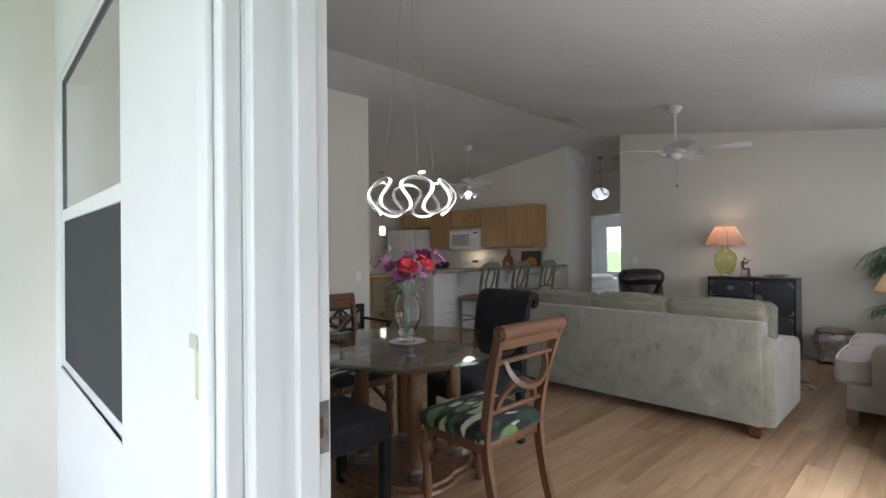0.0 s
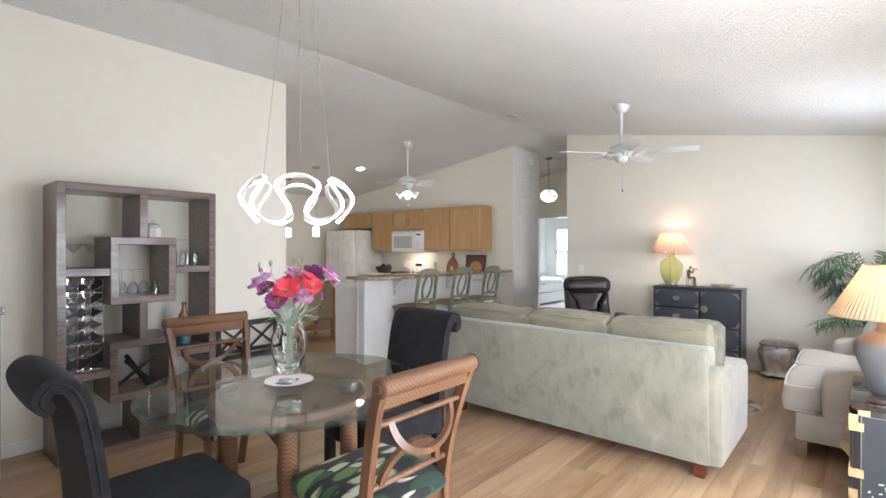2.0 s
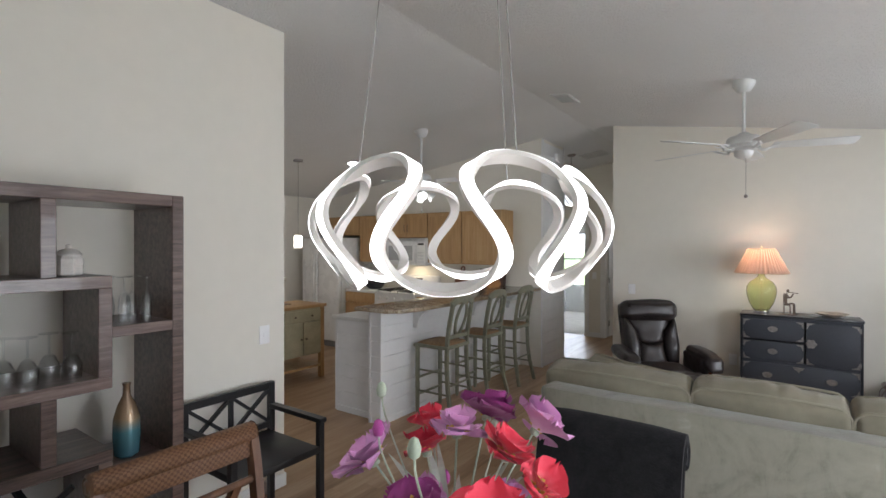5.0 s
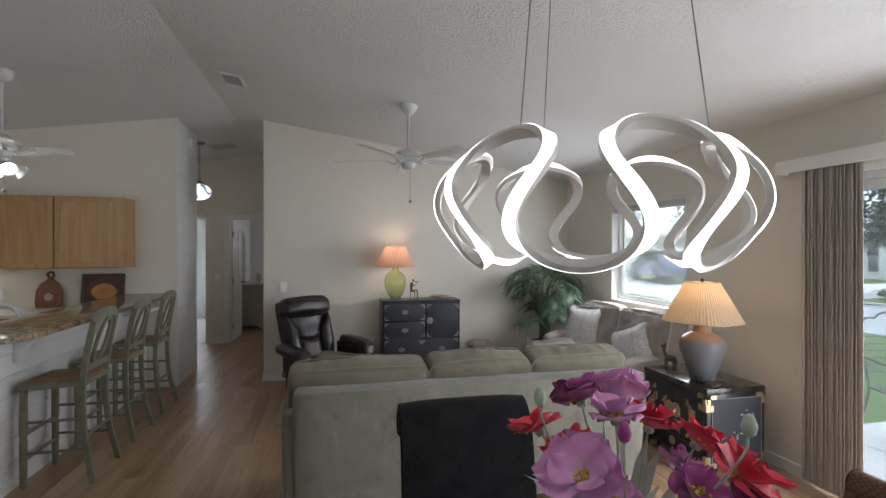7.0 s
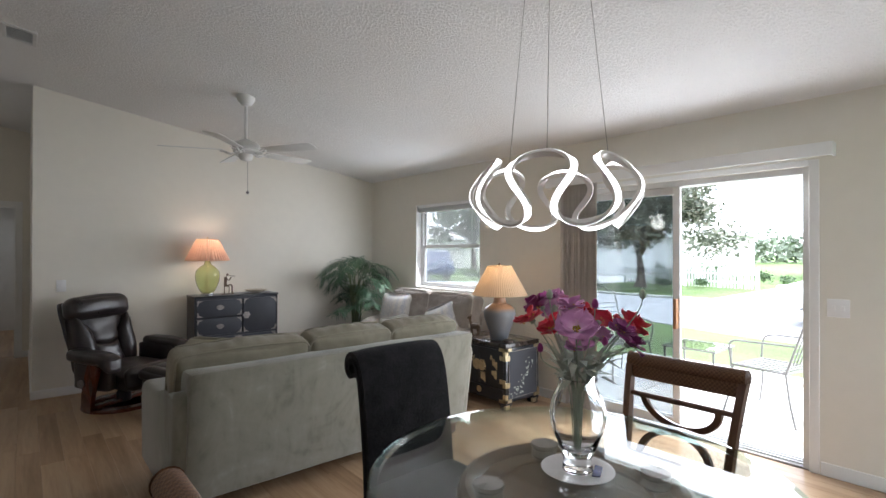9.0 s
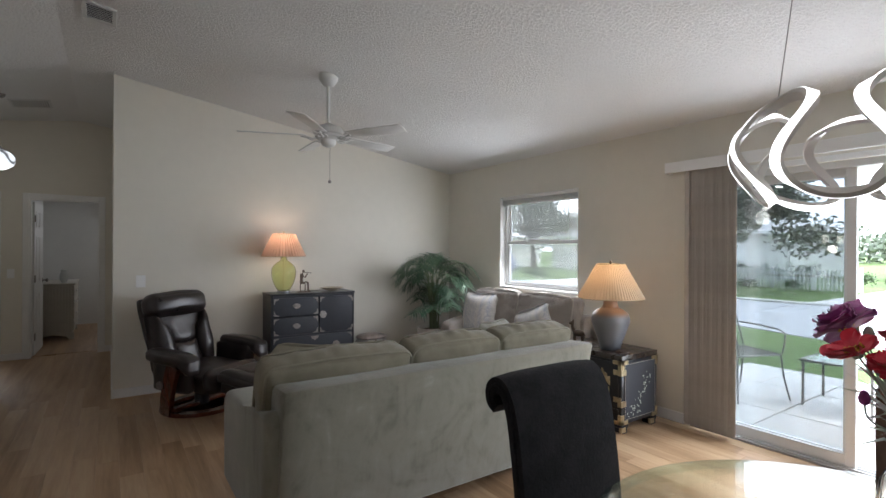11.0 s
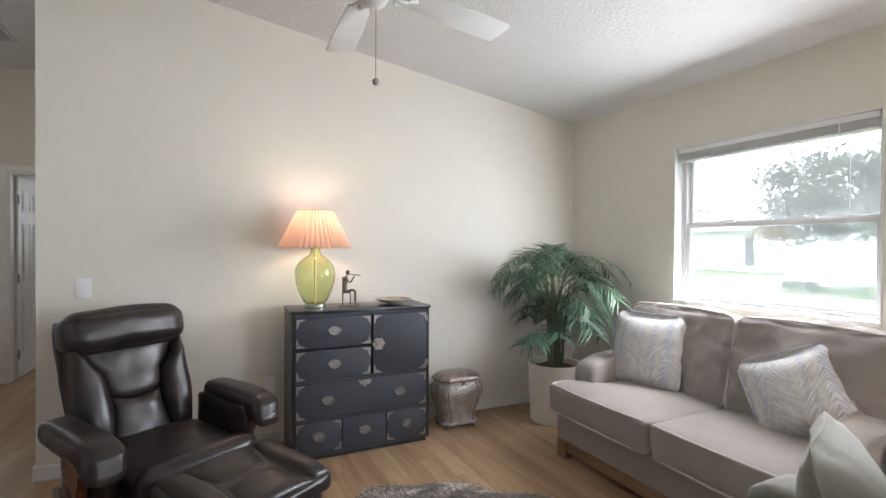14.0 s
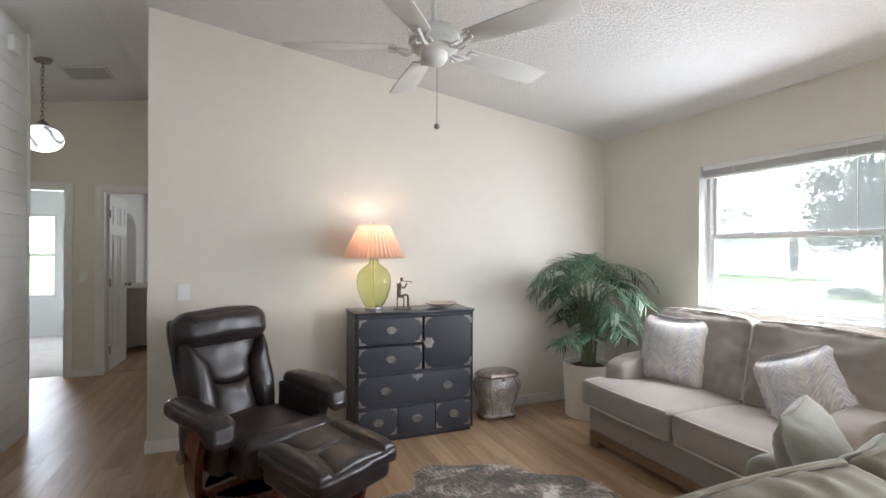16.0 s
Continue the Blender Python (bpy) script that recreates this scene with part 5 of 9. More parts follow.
ceiling_vent(-3.63, 5.66, 0.30, 0.20, 8, "white slatted ceiling air vent near the ridge", 90)
ceiling_vent(-4.30, 8.62, 0.36, 0.36, 14, "white square return-air grille in the hall ceiling", 0, 0.4)


# ---- dining corner ----
EBONY = wood("striped_ebony_veneer", (0.035, 0.023, 0.019), (0.135, 0.09, 0.076), (0.235, 0.168, 0.145), "y", 0.3, 3.0, 0.2, 0.3, 16.0)
CHAIRWOOD = wood("antique_walnut", (0.065, 0.027, 0.013), (0.135, 0.062, 0.03), (0.21, 0.11, 0.056), "z", 0.38, 2.2, 0.1, 0.2)
CHARCOAL = cloth("charcoal_cloth", (0.012, 0.012, 0.0135), (0.028, 0.027, 0.0285), 260, 0.95, 14.0, 0.4, 0.05)
CLEAR = glass("clear_glass", (1, 1, 1), 0.0, 1.28)


def woven_material():
    n = Nodes("woven_rattan")
    w = n.node("TexWave", Vector=n.scaled((60, 60, 60), turn=(0.5, 0.6, 0.7)), Scale=1.6, Distortion=3.0)
    check = n.node("TexChecker", Vector=n.scaled(), Scale=110.0)
    f = n.maths("ADD", n.maths("MULTIPLY", w.outputs["Fac"], 0.4), n.maths("MULTIPLY", check.outputs["Fac"], 0.4))
    n.set(Base_Color=n.ramp(f, (0.1, (0.085, 0.032, 0.012)), (0.8, (0.24, 0.12, 0.055))), Roughness=0.5)
    n.bump(f, 0.5, 0.004)
    return n.mat


WOVEN = woven_material()


def leaf_print():
    """Black cloth printed with big green and cream palm leaves."""
    n = Nodes("tropical_leaf_print")
    v0 = n.scaled((0.75, 2.3, 1.0), turn=(0, 0, 0.6))
    warp = n.node("TexNoise", Vector=v0, Scale=5.0)
    add = n.node("VectorMath")
    add.operation = "ADD"
    half = n.node("VectorMath")
    half.operation = "SCALE"
    n.feed(half.inputs[0], warp.outputs["Color"])
    half.inputs["Scale"].default_value = 0.12
    n.feed(add.inputs[0], v0)
    n.feed(add.inputs[1], half.outputs[0])
    vor = n.node("TexVoronoi", Vector=add.outputs[0], Scale=10.0)
    cell = n.node("SeparateColor", Color=vor.outputs["Color"]).outputs[0]
    tone = n.ramp(cell, (0.0, (0.008, 0.010, 0.010)), (0.16, (0.035, 0.095, 0.03)), (0.34, (0.14, 0.22, 0.08)), (0.50, (0.42, 0.47, 0.27)), (0.66, (0.64, 0.62, 0.47)), (0.90, (0.02, 0.05, 0.03)))
    tone.node.color_ramp.interpolation = "CONSTANT"
    vein = n.node("TexWave", Vector=add.outputs[0], Scale=26.0, Distortion=2.5)
    shaded = n.mix(n.maths("MULTIPLY", vein.outputs["Fac"], 0.45), tone, n.mix(0.5, tone, (0.01, 0.02, 0.01)))
    rim = n.ramp(vor.outputs["Distance"], (0.5, (0, 0, 0)), (0.66, (1, 1, 1)))
    n.set(Base_Color=n.mix(rim, shaded, (0.008, 0.009, 0.01)), Roughness=0.85, Sheen_Weight=0.1)
    n.bump(n.noise(n.scaled(), 300, 2), 0.2, 0.003)
    return n.mat


LEAFPRINT = leaf_print()


def open_shelf():
    s = thing("open_shelf", pose(-4.50, 1.21, 0), "tall striped dark veneer open display shelf against the wall", "shelf")
    D = 0.39
    boards = (("side", 0, 0.05, 0, 1.81), ("side", 0.94, 0.99, 0, 1.81), ("top", 0.05, 0.94, 1.76, 1.81), ("bottom", 0.05, 0.94, 0, 0.05),
              ("divider", 0.465, 0.515, 1.46, 1.76), ("divider", 0.465, 0.515, 0.75, 1.0), ("divider", 0.465, 0.515, 0.05, 0.34),
              ("shelf", 0.05, 0.29, 1.20, 1.25), ("shelf", 0.70, 0.94, 1.205, 1.25), ("shelf", 0.05, 0.285, 0.52, 0.57), ("shelf", 0.70, 0.94, 0.585, 0.64),
              ("box_top", 0.29, 0.70, 1.41, 1.46), ("box_bottom", 0.29, 0.70, 1.0, 1.05), ("box_side", 0.29, 0.34, 1.05, 1.41), ("box_side", 0.65, 0.70, 1.05, 1.41),
              ("box_top", 0.285, 0.70, 0.70, 0.75), ("box_bottom", 0.285, 0.70, 0.34, 0.39), ("box_side", 0.285, 0.335, 0.39, 0.70), ("box_side", 0.65, 0.70, 0.39, 0.70))
    for name, a, b, z0, z1 in boards:
        front = D + (0.004 if name.startswith("box") else 0.0)
        part(name, box(0, front, a, b, z0, z1, 0.0025, 1), EBONY, s)


open_shelf()


def shelf_at(y, z, x=-4.30, rz=0):
    return pose(x, y - 0.04, z, 0, 0, rz)


THIN = sheet_glass("thin_stemware_glass", (0.97, 0.98, 0.98), 1.6)


def stemware(kind, m, group):
    profiles = {
        "martini_glass": ((0.036, 0.0), (0.034, 0.003), (0.004, 0.008), (0.0035, 0.09), (0.006, 0.10), (0.058, 0.165), (0.0565, 0.165), (0.004, 0.104), (0.0, 0.103)),
        "wine_glass": ((0.034, 0.0), (0.032, 0.003), (0.004, 0.008), (0.0035, 0.08), (0.02, 0.092), (0.036, 0.13), (0.033, 0.185), (0.0315, 0.185), (0.034, 0.13), (0.018, 0.095), (0.0, 0.09)),
        "champagne_flute": ((0.03, 0.0), (0.028, 0.003), (0.004, 0.008), (0.0035, 0.06), (0.02, 0.09), (0.025, 0.13), (0.021, 0.20), (0.0198, 0.20), (0.0235, 0.13), (0.018, 0.093), (0.0, 0.07))}
    words = {"martini_glass": "clear martini glass standing on the dark shelf", "wine_glass": "clear wine glass stored upside down on the shelf", "champagne_flute": "clear champagne flute stored upside down on the shelf"}
    own = lathe(profiles[kind], 20)
    if kind != "martini_glass":
        top = max(v.co.z for v in own.verts)
        own.transform(Matrix.Translation((0, 0, top)) @ Matrix.Rotation(math.pi, 4, "X"))
    o = thing(kind, m, words[kind], "glass", group)
    part("vessel", own, THIN, o, smooth=50)
    return o


first = stemware("martini_glass", shelf_at(1.36, 1.25, -4.22), "martini glasses")
copy_thing(first, shelf_at(1.47, 1.25, -4.26))
first = stemware("wine_glass", shelf_at(1.64, 1.05, -4.24), "wine glasses")
for y, x in ((1.70, -4.20), (1.78, -4.25), (1.84, -4.20)):
    copy_thing(first, shelf_at(y, 1.05, x))
first = stemware("champagne_flute", shelf_at(1.99, 1.25, -4.26), "champagne flutes")
for y, x in ((2.03, -4.20), (2.08, -4.25), (2.12, -4.2)):
    copy_thing(first, shelf_at(y, 1.25, x))

o = thing("lidded_jar", shelf_at(1.845, 1.46, -4.25), "white porcelain lidded jar with a faint motif", "jar")
part("body", lathe(((0.045, 0.0), (0.052, 0.006), (0.052, 0.07), (0.042, 0.082), (0.0, 0.082)), 8), plain("white_porcelain", (0.72, 0.70, 0.66), 0.25, vary=0.15, scale=30), o, smooth=30)
part("lid", lathe(((0.044, 0.082), (0.046, 0.09), (0.03, 0.105), (0.01, 0.112), (0.012, 0.125), (0.0, 0.13)), 20), plain("white_porcelain_lid", (0.70, 0.68, 0.64), 0.25, vary=0.1, scale=30), o, smooth=40)


def banded_vase(name, m, profile, stops, label):
    n = Nodes(name + "_glaze")
    z = n.node("SeparateXYZ", Vector=n.coords.outputs["Object"]).outputs["Z"]
    z = n.maths("ADD", z, n.maths("MULTIPLY", n.noise(n.scaled(), 14, 4), 0.05))
    n.set(Base_Color=n.ramp(z, *stops), Roughness=0.25, Metallic=0.3)
    o = thing(name, m, label, "vase")
    part("vessel", lathe(profile, 28), n.mat, o, smooth=40)
    return o


banded_vase("bottle_vase", shelf_at(2.07, 0.64, -4.28), ((0.04, 0.0), (0.05, 0.01), (0.055, 0.10), (0.052, 0.17), (0.035, 0.23), (0.016, 0.27), (0.014, 0.31), (0.018, 0.325), (0.0, 0.325)),
            ((0.0, (0.05, 0.13, 0.17)), (0.14, (0.10, 0.24, 0.28)), (0.2, (0.35, 0.25, 0.15)), (0.34, (0.22, 0.13, 0.08))), "teal and copper glazed bottle vase on the shelf")
o = thing("tall_block_vase", shelf_at(1.40, 0.05, -4.22, 15), "square banded glass vase in white, blue and black", "vase")
for name, z0, z1, tone in (("lower_band", 0.0, 0.13, (0.012, 0.013, 0.016)), ("middle_band", 0.13, 0.19, (0.10, 0.13, 0.20)), ("upper_band", 0.19, 0.29, (0.55, 0.52, 0.48))):
    part(name, box(-0.04, 0.04, -0.04, 0.04, z0 + 0.0005, z1, 0.003, 1), plain(name + "_glass", tone, 0.12, vary=0.2, scale=20, coat=0.5), o)
banded_vase("dark_urn", shelf_at(2.06, 0.05, -4.22), ((0.05, 0.0), (0.06, 0.015), (0.03, 0.04), (0.07, 0.11), (0.06, 0.16), (0.025, 0.19), (0.03, 0.23), (0.0, 0.235)), ((0.0, (0.012, 0.012, 0.014)), (0.3, (0.02, 0.02, 0.022))), "glossy black urn on the lowest shelf")

o = thing("star_sculpture", shelf_at(1.745, 0.39, -4.27), "black crossed-bar sculpture in the shelf box", "sculpture")
for k, (ry, rz) in enumerate(((40, 20), (-40, 70), (38, 130))):
    part("bar", box(-0.15, 0.15, -0.011, 0.011, -0.011, 0.011, 0.001), BLACKPAINT, o, at=pose(0, 0, 0.112, 0, ry, rz))


def wine_rack():
    o = thing("wine_rack", pose(-4.44, 1.27, 0.57), "chrome wire and dark wood wine rack in the shelf", "wine rack")
    W, H, D = 0.21, 0.60, 0.24
    for x in (0.0, D):
        for k in range(4):
            part("upright_wire", tube([(x, W * k / 3, 0), (x, W * k / 3, H)], 0.003, 6), CHROME, o)
        for k in range(8):
            part("cross_wire", tube([(x, 0, H * k / 7), (x, W, H * k / 7)], 0.0022, 6), CHROME, o)
    for y in (0.05, 0.14):
        part("back_strip", box(-0.004, -0.001, y, y + 0.022, 0.0, H, 0.0008, 1), CHROME, o, "flat chrome strip")
    for r in range(7):
        for k in range(3):
            part("bottle_slat", box(0.0, D + 0.02, -0.032, 0.032, -0.003, 0.003, 0.001, 1), EBONY if r % 2 else BLACKPAINT, o, at=pose(0, W * (k + 0.5) / 3, H * r / 7 + 0.03, 28, 0, 0))


wine_rack()


BRUSHED = plain("brushed_steel", (0.50, 0.49, 0.48), 0.34, 1.0, 0.12, 30)


def console():
    o = thing("console_table", pose(-4.30, 0.70, 0), "tall chrome console table with a clear acrylic top", "console table")
    for y in (-0.24, 0.24):
        pts = [(-0.17, y, 0.012), (0.17, y, 0.012), (0.17, y, 0.98), (-0.17, y, 0.98)]
        bm = bmesh.new()
        for a, b in zip(pts, pts[1:] + pts[:1]):
            box(min(a[0], b[0]) - 0.012, max(a[0], b[0]) + 0.012, y - 0.012, y + 0.012, min(a[2], b[2]) - 0.012, max(a[2], b[2]) + 0.012, bm=bm)
        part("leg_frame", bm, BRUSHED, o)
    part("floor_bar", box(-0.012, 0.012, -0.228, 0.228, 0.0, 0.024), BRUSHED, o)
    part("tabletop", box(-0.20, 0.20, -0.27, 0.27, 0.993, 1.035, 0.004), CLEAR, o, "thick clear acrylic top", smooth=40)


console()


def x_armchair():
    o = thing("armchair", pose(-4.26, 2.66, 0, 0, 0, -90), "low black wooden armchair with a crossed back", "armchair")
    w, d = 0.27, 0.23
    for sx in (-1, 1):
        part("rear_leg", box(sx * w - 0.018, sx * w + 0.018, -d - 0.018, -d + 0.018, 0, 0.735, 0.003), BLACKPAINT, o)
        part("front_leg", box(sx * w - 0.018, sx * w + 0.018, d - 0.018, d + 0.018, 0, 0.575, 0.003), BLACKPAINT, o)
        part("armrest", box(sx * w - 0.024, sx * w + 0.024, -d + 0.018, d + 0.03, 0.575, 0.602, 0.004), BLACKPAINT, o)
    part("back_rail", box(-w + 0.018, w - 0.018, -d - 0.014, -d + 0.014, 0.69, 0.735, 0.003), BLACKPAINT, o)
    part("back_rail", box(-w + 0.018, w - 0.018, -d - 0.014, -d + 0.014, 0.455, 0.49, 0.003), BLACKPAINT, o)
    part("back_post", box(-0.012, 0.012, -d - 0.012, -d + 0.012, 0.49, 0.69, 0.002), BLACKPAINT, o)
    for x0, x1 in ((-w + 0.018, -0.012), (0.012, w - 0.018)):
        for z0, z1 in ((0.49, 0.69), (0.69, 0.49)):
            part("cross_bar", tube([(x0, -d, z0), (x1, -d, z1)], 0, flat=(0.009, 0.011), up=(0, 1, 0)), BLACKPAINT, o)
    part("seat", box(-w + 0.018, w - 0.018, -d, d + 0.02, 0.405, 0.445, 0.008), BLACKPAINT, o, smooth=40)


x_armchair()


def dining_table():
    o = thing("dining_table", pose(-2.32, 1.752, 0), "round glass dining table on four turned wooden columns", "dining table")
    R = 0.63
    top = part("glass_top", lathe(((0.0, 0.745), (R - 0.03, 0.745), (R - 0.03, 0.765), (0.0, 0.765)), 96), sheet_glass("table_glass", (0.985, 0.99, 0.987), 1.45), o, "thick bevelled clear glass top", smooth=30)
    top.visible_shadow = False
    rim = part("bevelled_edge", lathe(((R - 0.029, 0.745), (R - 0.004, 0.749), (R, 0.755), (R - 0.010, 0.764), (R - 0.029, 0.765), (R - 0.029, 0.745)), 96), sheet_glass("green_edge_glass", (0.80, 0.88, 0.845), 1.5), top, "polished bevelled glass edge with a green tint", smooth=30)
    rim.visible_shadow = False
    dish = ((0.0, 0.66), (0.33, 0.66), (0.35, 0.668), (0.36, 0.69), (0.352, 0.715), (0.335, 0.722), (0.31, 0.715), (0.295, 0.70), (0.24, 0.696), (0.235, 0.69), (0.0, 0.69))
    part("support_plate", lathe(dish, 64), CHAIRWOOD, o, "moulded round wooden plate under the glass", smooth=35)
    col = ((0.034, 0.09), (0.036, 0.15), (0.040, 0.19), (0.042, 0.35), (0.041, 0.55), (0.037, 0.66))
    cap = ((0.0, 0.0), (0.046, 0.0), (0.048, 0.01), (0.04, 0.018), (0.044, 0.03), (0.046, 0.04), (0.036, 0.052), (0.036, 0.06))
    for k in range(4):
        a = radians(45 + 90 * k + 12)
        x, y = 0.27 * math.cos(a), 0.27 * math.sin(a)
        c = part("column", lathe(col, 20), WOVEN, o, "turned woven-pattern wooden column", smooth=30, at=pose(x, y, 0))
        part("capital", lathe(cap, 20, m=pose(0, 0, 0.745, 180)), PEWTER, c, "silvered capital", smooth=30)
        part("base_ring", lathe(cap, 20, m=pose(0, 0, 0.09)), PEWTER, c, "silvered column base", smooth=30)
        part("bun_foot", lathe(((0.0, 0.0), (0.03, 0.0), (0.05, 0.012), (0.052, 0.028), (0.04, 0.042), (0.0, 0.042)), 20, m=pose(0.34 * math.cos(a), 0.34 * math.sin(a), 0)), CHAIRWOOD, o, smooth=30)
    base = lathe(((0.0, 0.04), (0.38, 0.04), (0.40, 0.05), (0.395, 0.066), (0.37, 0.074), (0.36, 0.088), (0.0, 0.09)), 64, wave=lambda a, r, z: 0.86 + 0.14 * abs(math.cos(2 * (a - radians(57)))))
    part("base", base, CHAIRWOOD, o, "stepped wooden base", smooth=35)


dining_table()


def carved_chair(m):
    o = thing("dining_chair", m, "antique walnut dining chair with a woven top roll and leaf-print seat", "chair", "carved dining chairs")
    w = 0.215
    for sx in (-1, 1):
        pts = smooth_line([(sx * 0.20, -0.29, 0.0), (sx * 0.20, -0.235, 0.20), (sx * 0.205, -0.20, 0.42), (sx * 0.21, -0.225, 0.62), (sx * 0.225, -0.275, 0.82), (sx * 0.235, -0.315, 0.935)], 5)
        part("back_post", tube(pts, 0, flat=(0.021, 0.014), up=(1, 0, 0)), CHAIRWOOD, o, "curved walnut rear leg and post", smooth=40)
        leg = ((0.018, 0.0), (0.024, 0.02), (0.028, 0.09), (0.02, 0.20), (0.032, 0.26), (0.036, 0.31), (0.026, 0.335), (0.032, 0.35), (0.03, 0.39))
        part("front_leg", lathe(leg, 16, m=pose(sx * 0.20, 0.20, 0)), CHAIRWOOD, o, "turned walnut front leg", smooth=35)
        part("side_rail", box(sx * 0.205 - 0.014, sx * 0.205 + 0.014, -0.19, 0.19, 0.375, 0.425, 0.006), CHAIRWOOD, o, smooth=40)
        part("leg_brace", tube(smooth_line([(sx * 0.20, 0.17, 0.24), (sx * 0.17, 0.06, 0.32), (sx * 0.12, -0.02, 0.375)], 5), 0, flat=(0.013, 0.010), up=(1, 0, 0)), CHAIRWOOD, o, smooth=40)
    for y0, y1, name in ((-0.205, -0.175, "rear_rail"), (0.19, 0.222, "front_rail")):
        part(name, box(-0.20, 0.20, y0, y1, 0.375, 0.425, 0.006), CHAIRWOOD, o, smooth=40)
    for k in range(3):
        part("reeding", tube([(-0.18, 0.224, 0.386 + 0.014 * k), (0.18, 0.224, 0.386 + 0.014 * k)], 0.006, 6), CHAIRWOOD, o)
    seat = soft_box(0.47, 0.45, 0.085, 0.018, 12, 0.8, 2, 0.004, pose(0, 0.01, 0.455))
    part("seat_cushion", seat, LEAFPRINT, o, "black cushion printed with green and cream palm leaves", smooth=0)
    roll = lathe(((0.0, -0.245), (0.03, -0.245), (0.034, -0.235), (0.034, 0.235), (0.03, 0.245), (0.0, 0.245)), 18, m=pose(0, -0.318, 0.94, 0, 90, 0))
    r = part("top_roll", roll, WOVEN, o, "woven-carved top roll", smooth=35)
    part("woven_panel", box(-0.225, 0.225, -0.318, -0.292, 0.862, 0.93, 0.01), WOVEN, o, "woven panel below the roll", smooth=40)
    for sx in (-1, 1):
        part("rosette", lathe(((0.0, 0.008), (0.012, 0.01), (0.02, 0.004), (0.026, 0.006), (0.036, 0.0)), 18, m=pose(sx * 0.243, -0.318, 0.94, 0, 90 * sx, 0)), CHAIRWOOD, r, smooth=40)
    for z, y in ((0.80, -0.272), (0.56, -0.212)):
        part("cross_rail", tube([(-0.215, y, z), (0.215, y, z)], 0.012, 10), CHAIRWOOD, o, smooth=40)
    up_arc = [(0.155 * math.cos(radians(a)), -0.272 + 0.0022 * 0 - 0.0 + 0.05 * (0 - math.sin(radians(a))) * -1 * 0.9, 0.80 + 0.125 * math.sin(radians(a))) for a in range(180, 361, 12)]
    part("splat_arc", tube(up_arc, 0, flat=(0.013, 0.011), up=(0, 1, 0.2)), CHAIRWOOD, o, "carved hanging arc", smooth=40)
    low_arc = [(0.145 * math.cos(radians(a)), -0.212 - 0.03 * math.sin(radians(a)), 0.56 + 0.12 * math.sin(radians(a))) for a in range(0, 181, 12)]
    part("splat_arc", tube(low_arc, 0, flat=(0.013, 0.011), up=(0, 1, 0.2)), CHAIRWOOD, o, "carved standing arc", smooth=40)
    return o


chair = carved_chair(pose(-1.778, 1.784, 0, 0, 0, 90))
copy_thing(chair, pose(-3.048, 1.819, 0, 0, 0, -90))


def parsons_chair(m):
    o = thing("upholstered_chair", m, "charcoal upholstered dining chair with a scrolled back", "chair", "scroll-back chairs")
    line = smooth_line([(-0.195, 0.34), (-0.20, 0.50), (-0.215, 0.66), (-0.235, 0.80), (-0.255, 0.90), (-0.285, 0.965), (-0.325, 0.985), (-0.355, 0.96), (-0.355, 0.925), (-0.33, 0.905)], 4)
    bm = bmesh.new()
    rows = []
    n = len(line)
    for i, p in enumerate(line):
        t = (line[min(i + 1, n - 1)] - line[max(i - 1, 0)]).normalized()
        nrm = Vector((-t.y, t.x))
        th = 0.032 if i < n - 10 else 0.032 - 0.012 * (i - n + 10) / 10
        row = []
        for sgn in (1, -1):
            for k in range(7):
                f = (k / 6) * 2 - 1
                x = f * 0.225 * sgn
                bulge = th * (1 - 0.25 * f ** 4)
                row.append(bm.verts.new((x, p.x + nrm.x * bulge * sgn, p.y + nrm.y * bulge * sgn)))
        rows.append(row)
    m14 = len(rows[0])
    for a, b in zip(rows, rows[1:]):
        for k in range(m14):
            bm.faces.new((a[k], a[(k + 1) % m14], b[(k + 1) % m14], b[k]))
    bm.faces.new(rows[0][::-1])
    bm.faces.new(rows[-1])
    part("backrest", bm, CHARCOAL, o, "padded scrolled backrest", smooth=60)
    for sx in (-1, 1):
        part("scroll_piping", tube([(sx * 0.226, p.x, p.y) for p in line], 0.005, 6), CHARCOAL, o)
    part("seat", soft_box(0.47, 0.50, 0.15, 0.014, 10, 0.45, 3, 0.003, pose(0, 0.035, 0.415)), CHARCOAL, o, "padded seat", smooth=0)
    for sx in (-1, 1):
        for y in (-0.185, 0.255):
            part("leg", box(sx * 0.20 - 0.024, sx * 0.20 + 0.024, y - 0.024, y + 0.024, 0, 0.36, 0.006), CHARCOAL, o, smooth=40)
    return o


chair = parsons_chair(pose(-2.323, 2.379, 0, 0, 0, 180))
copy_thing(chair, pose(-2.308, 1.159, 0, 0, 0, 0))


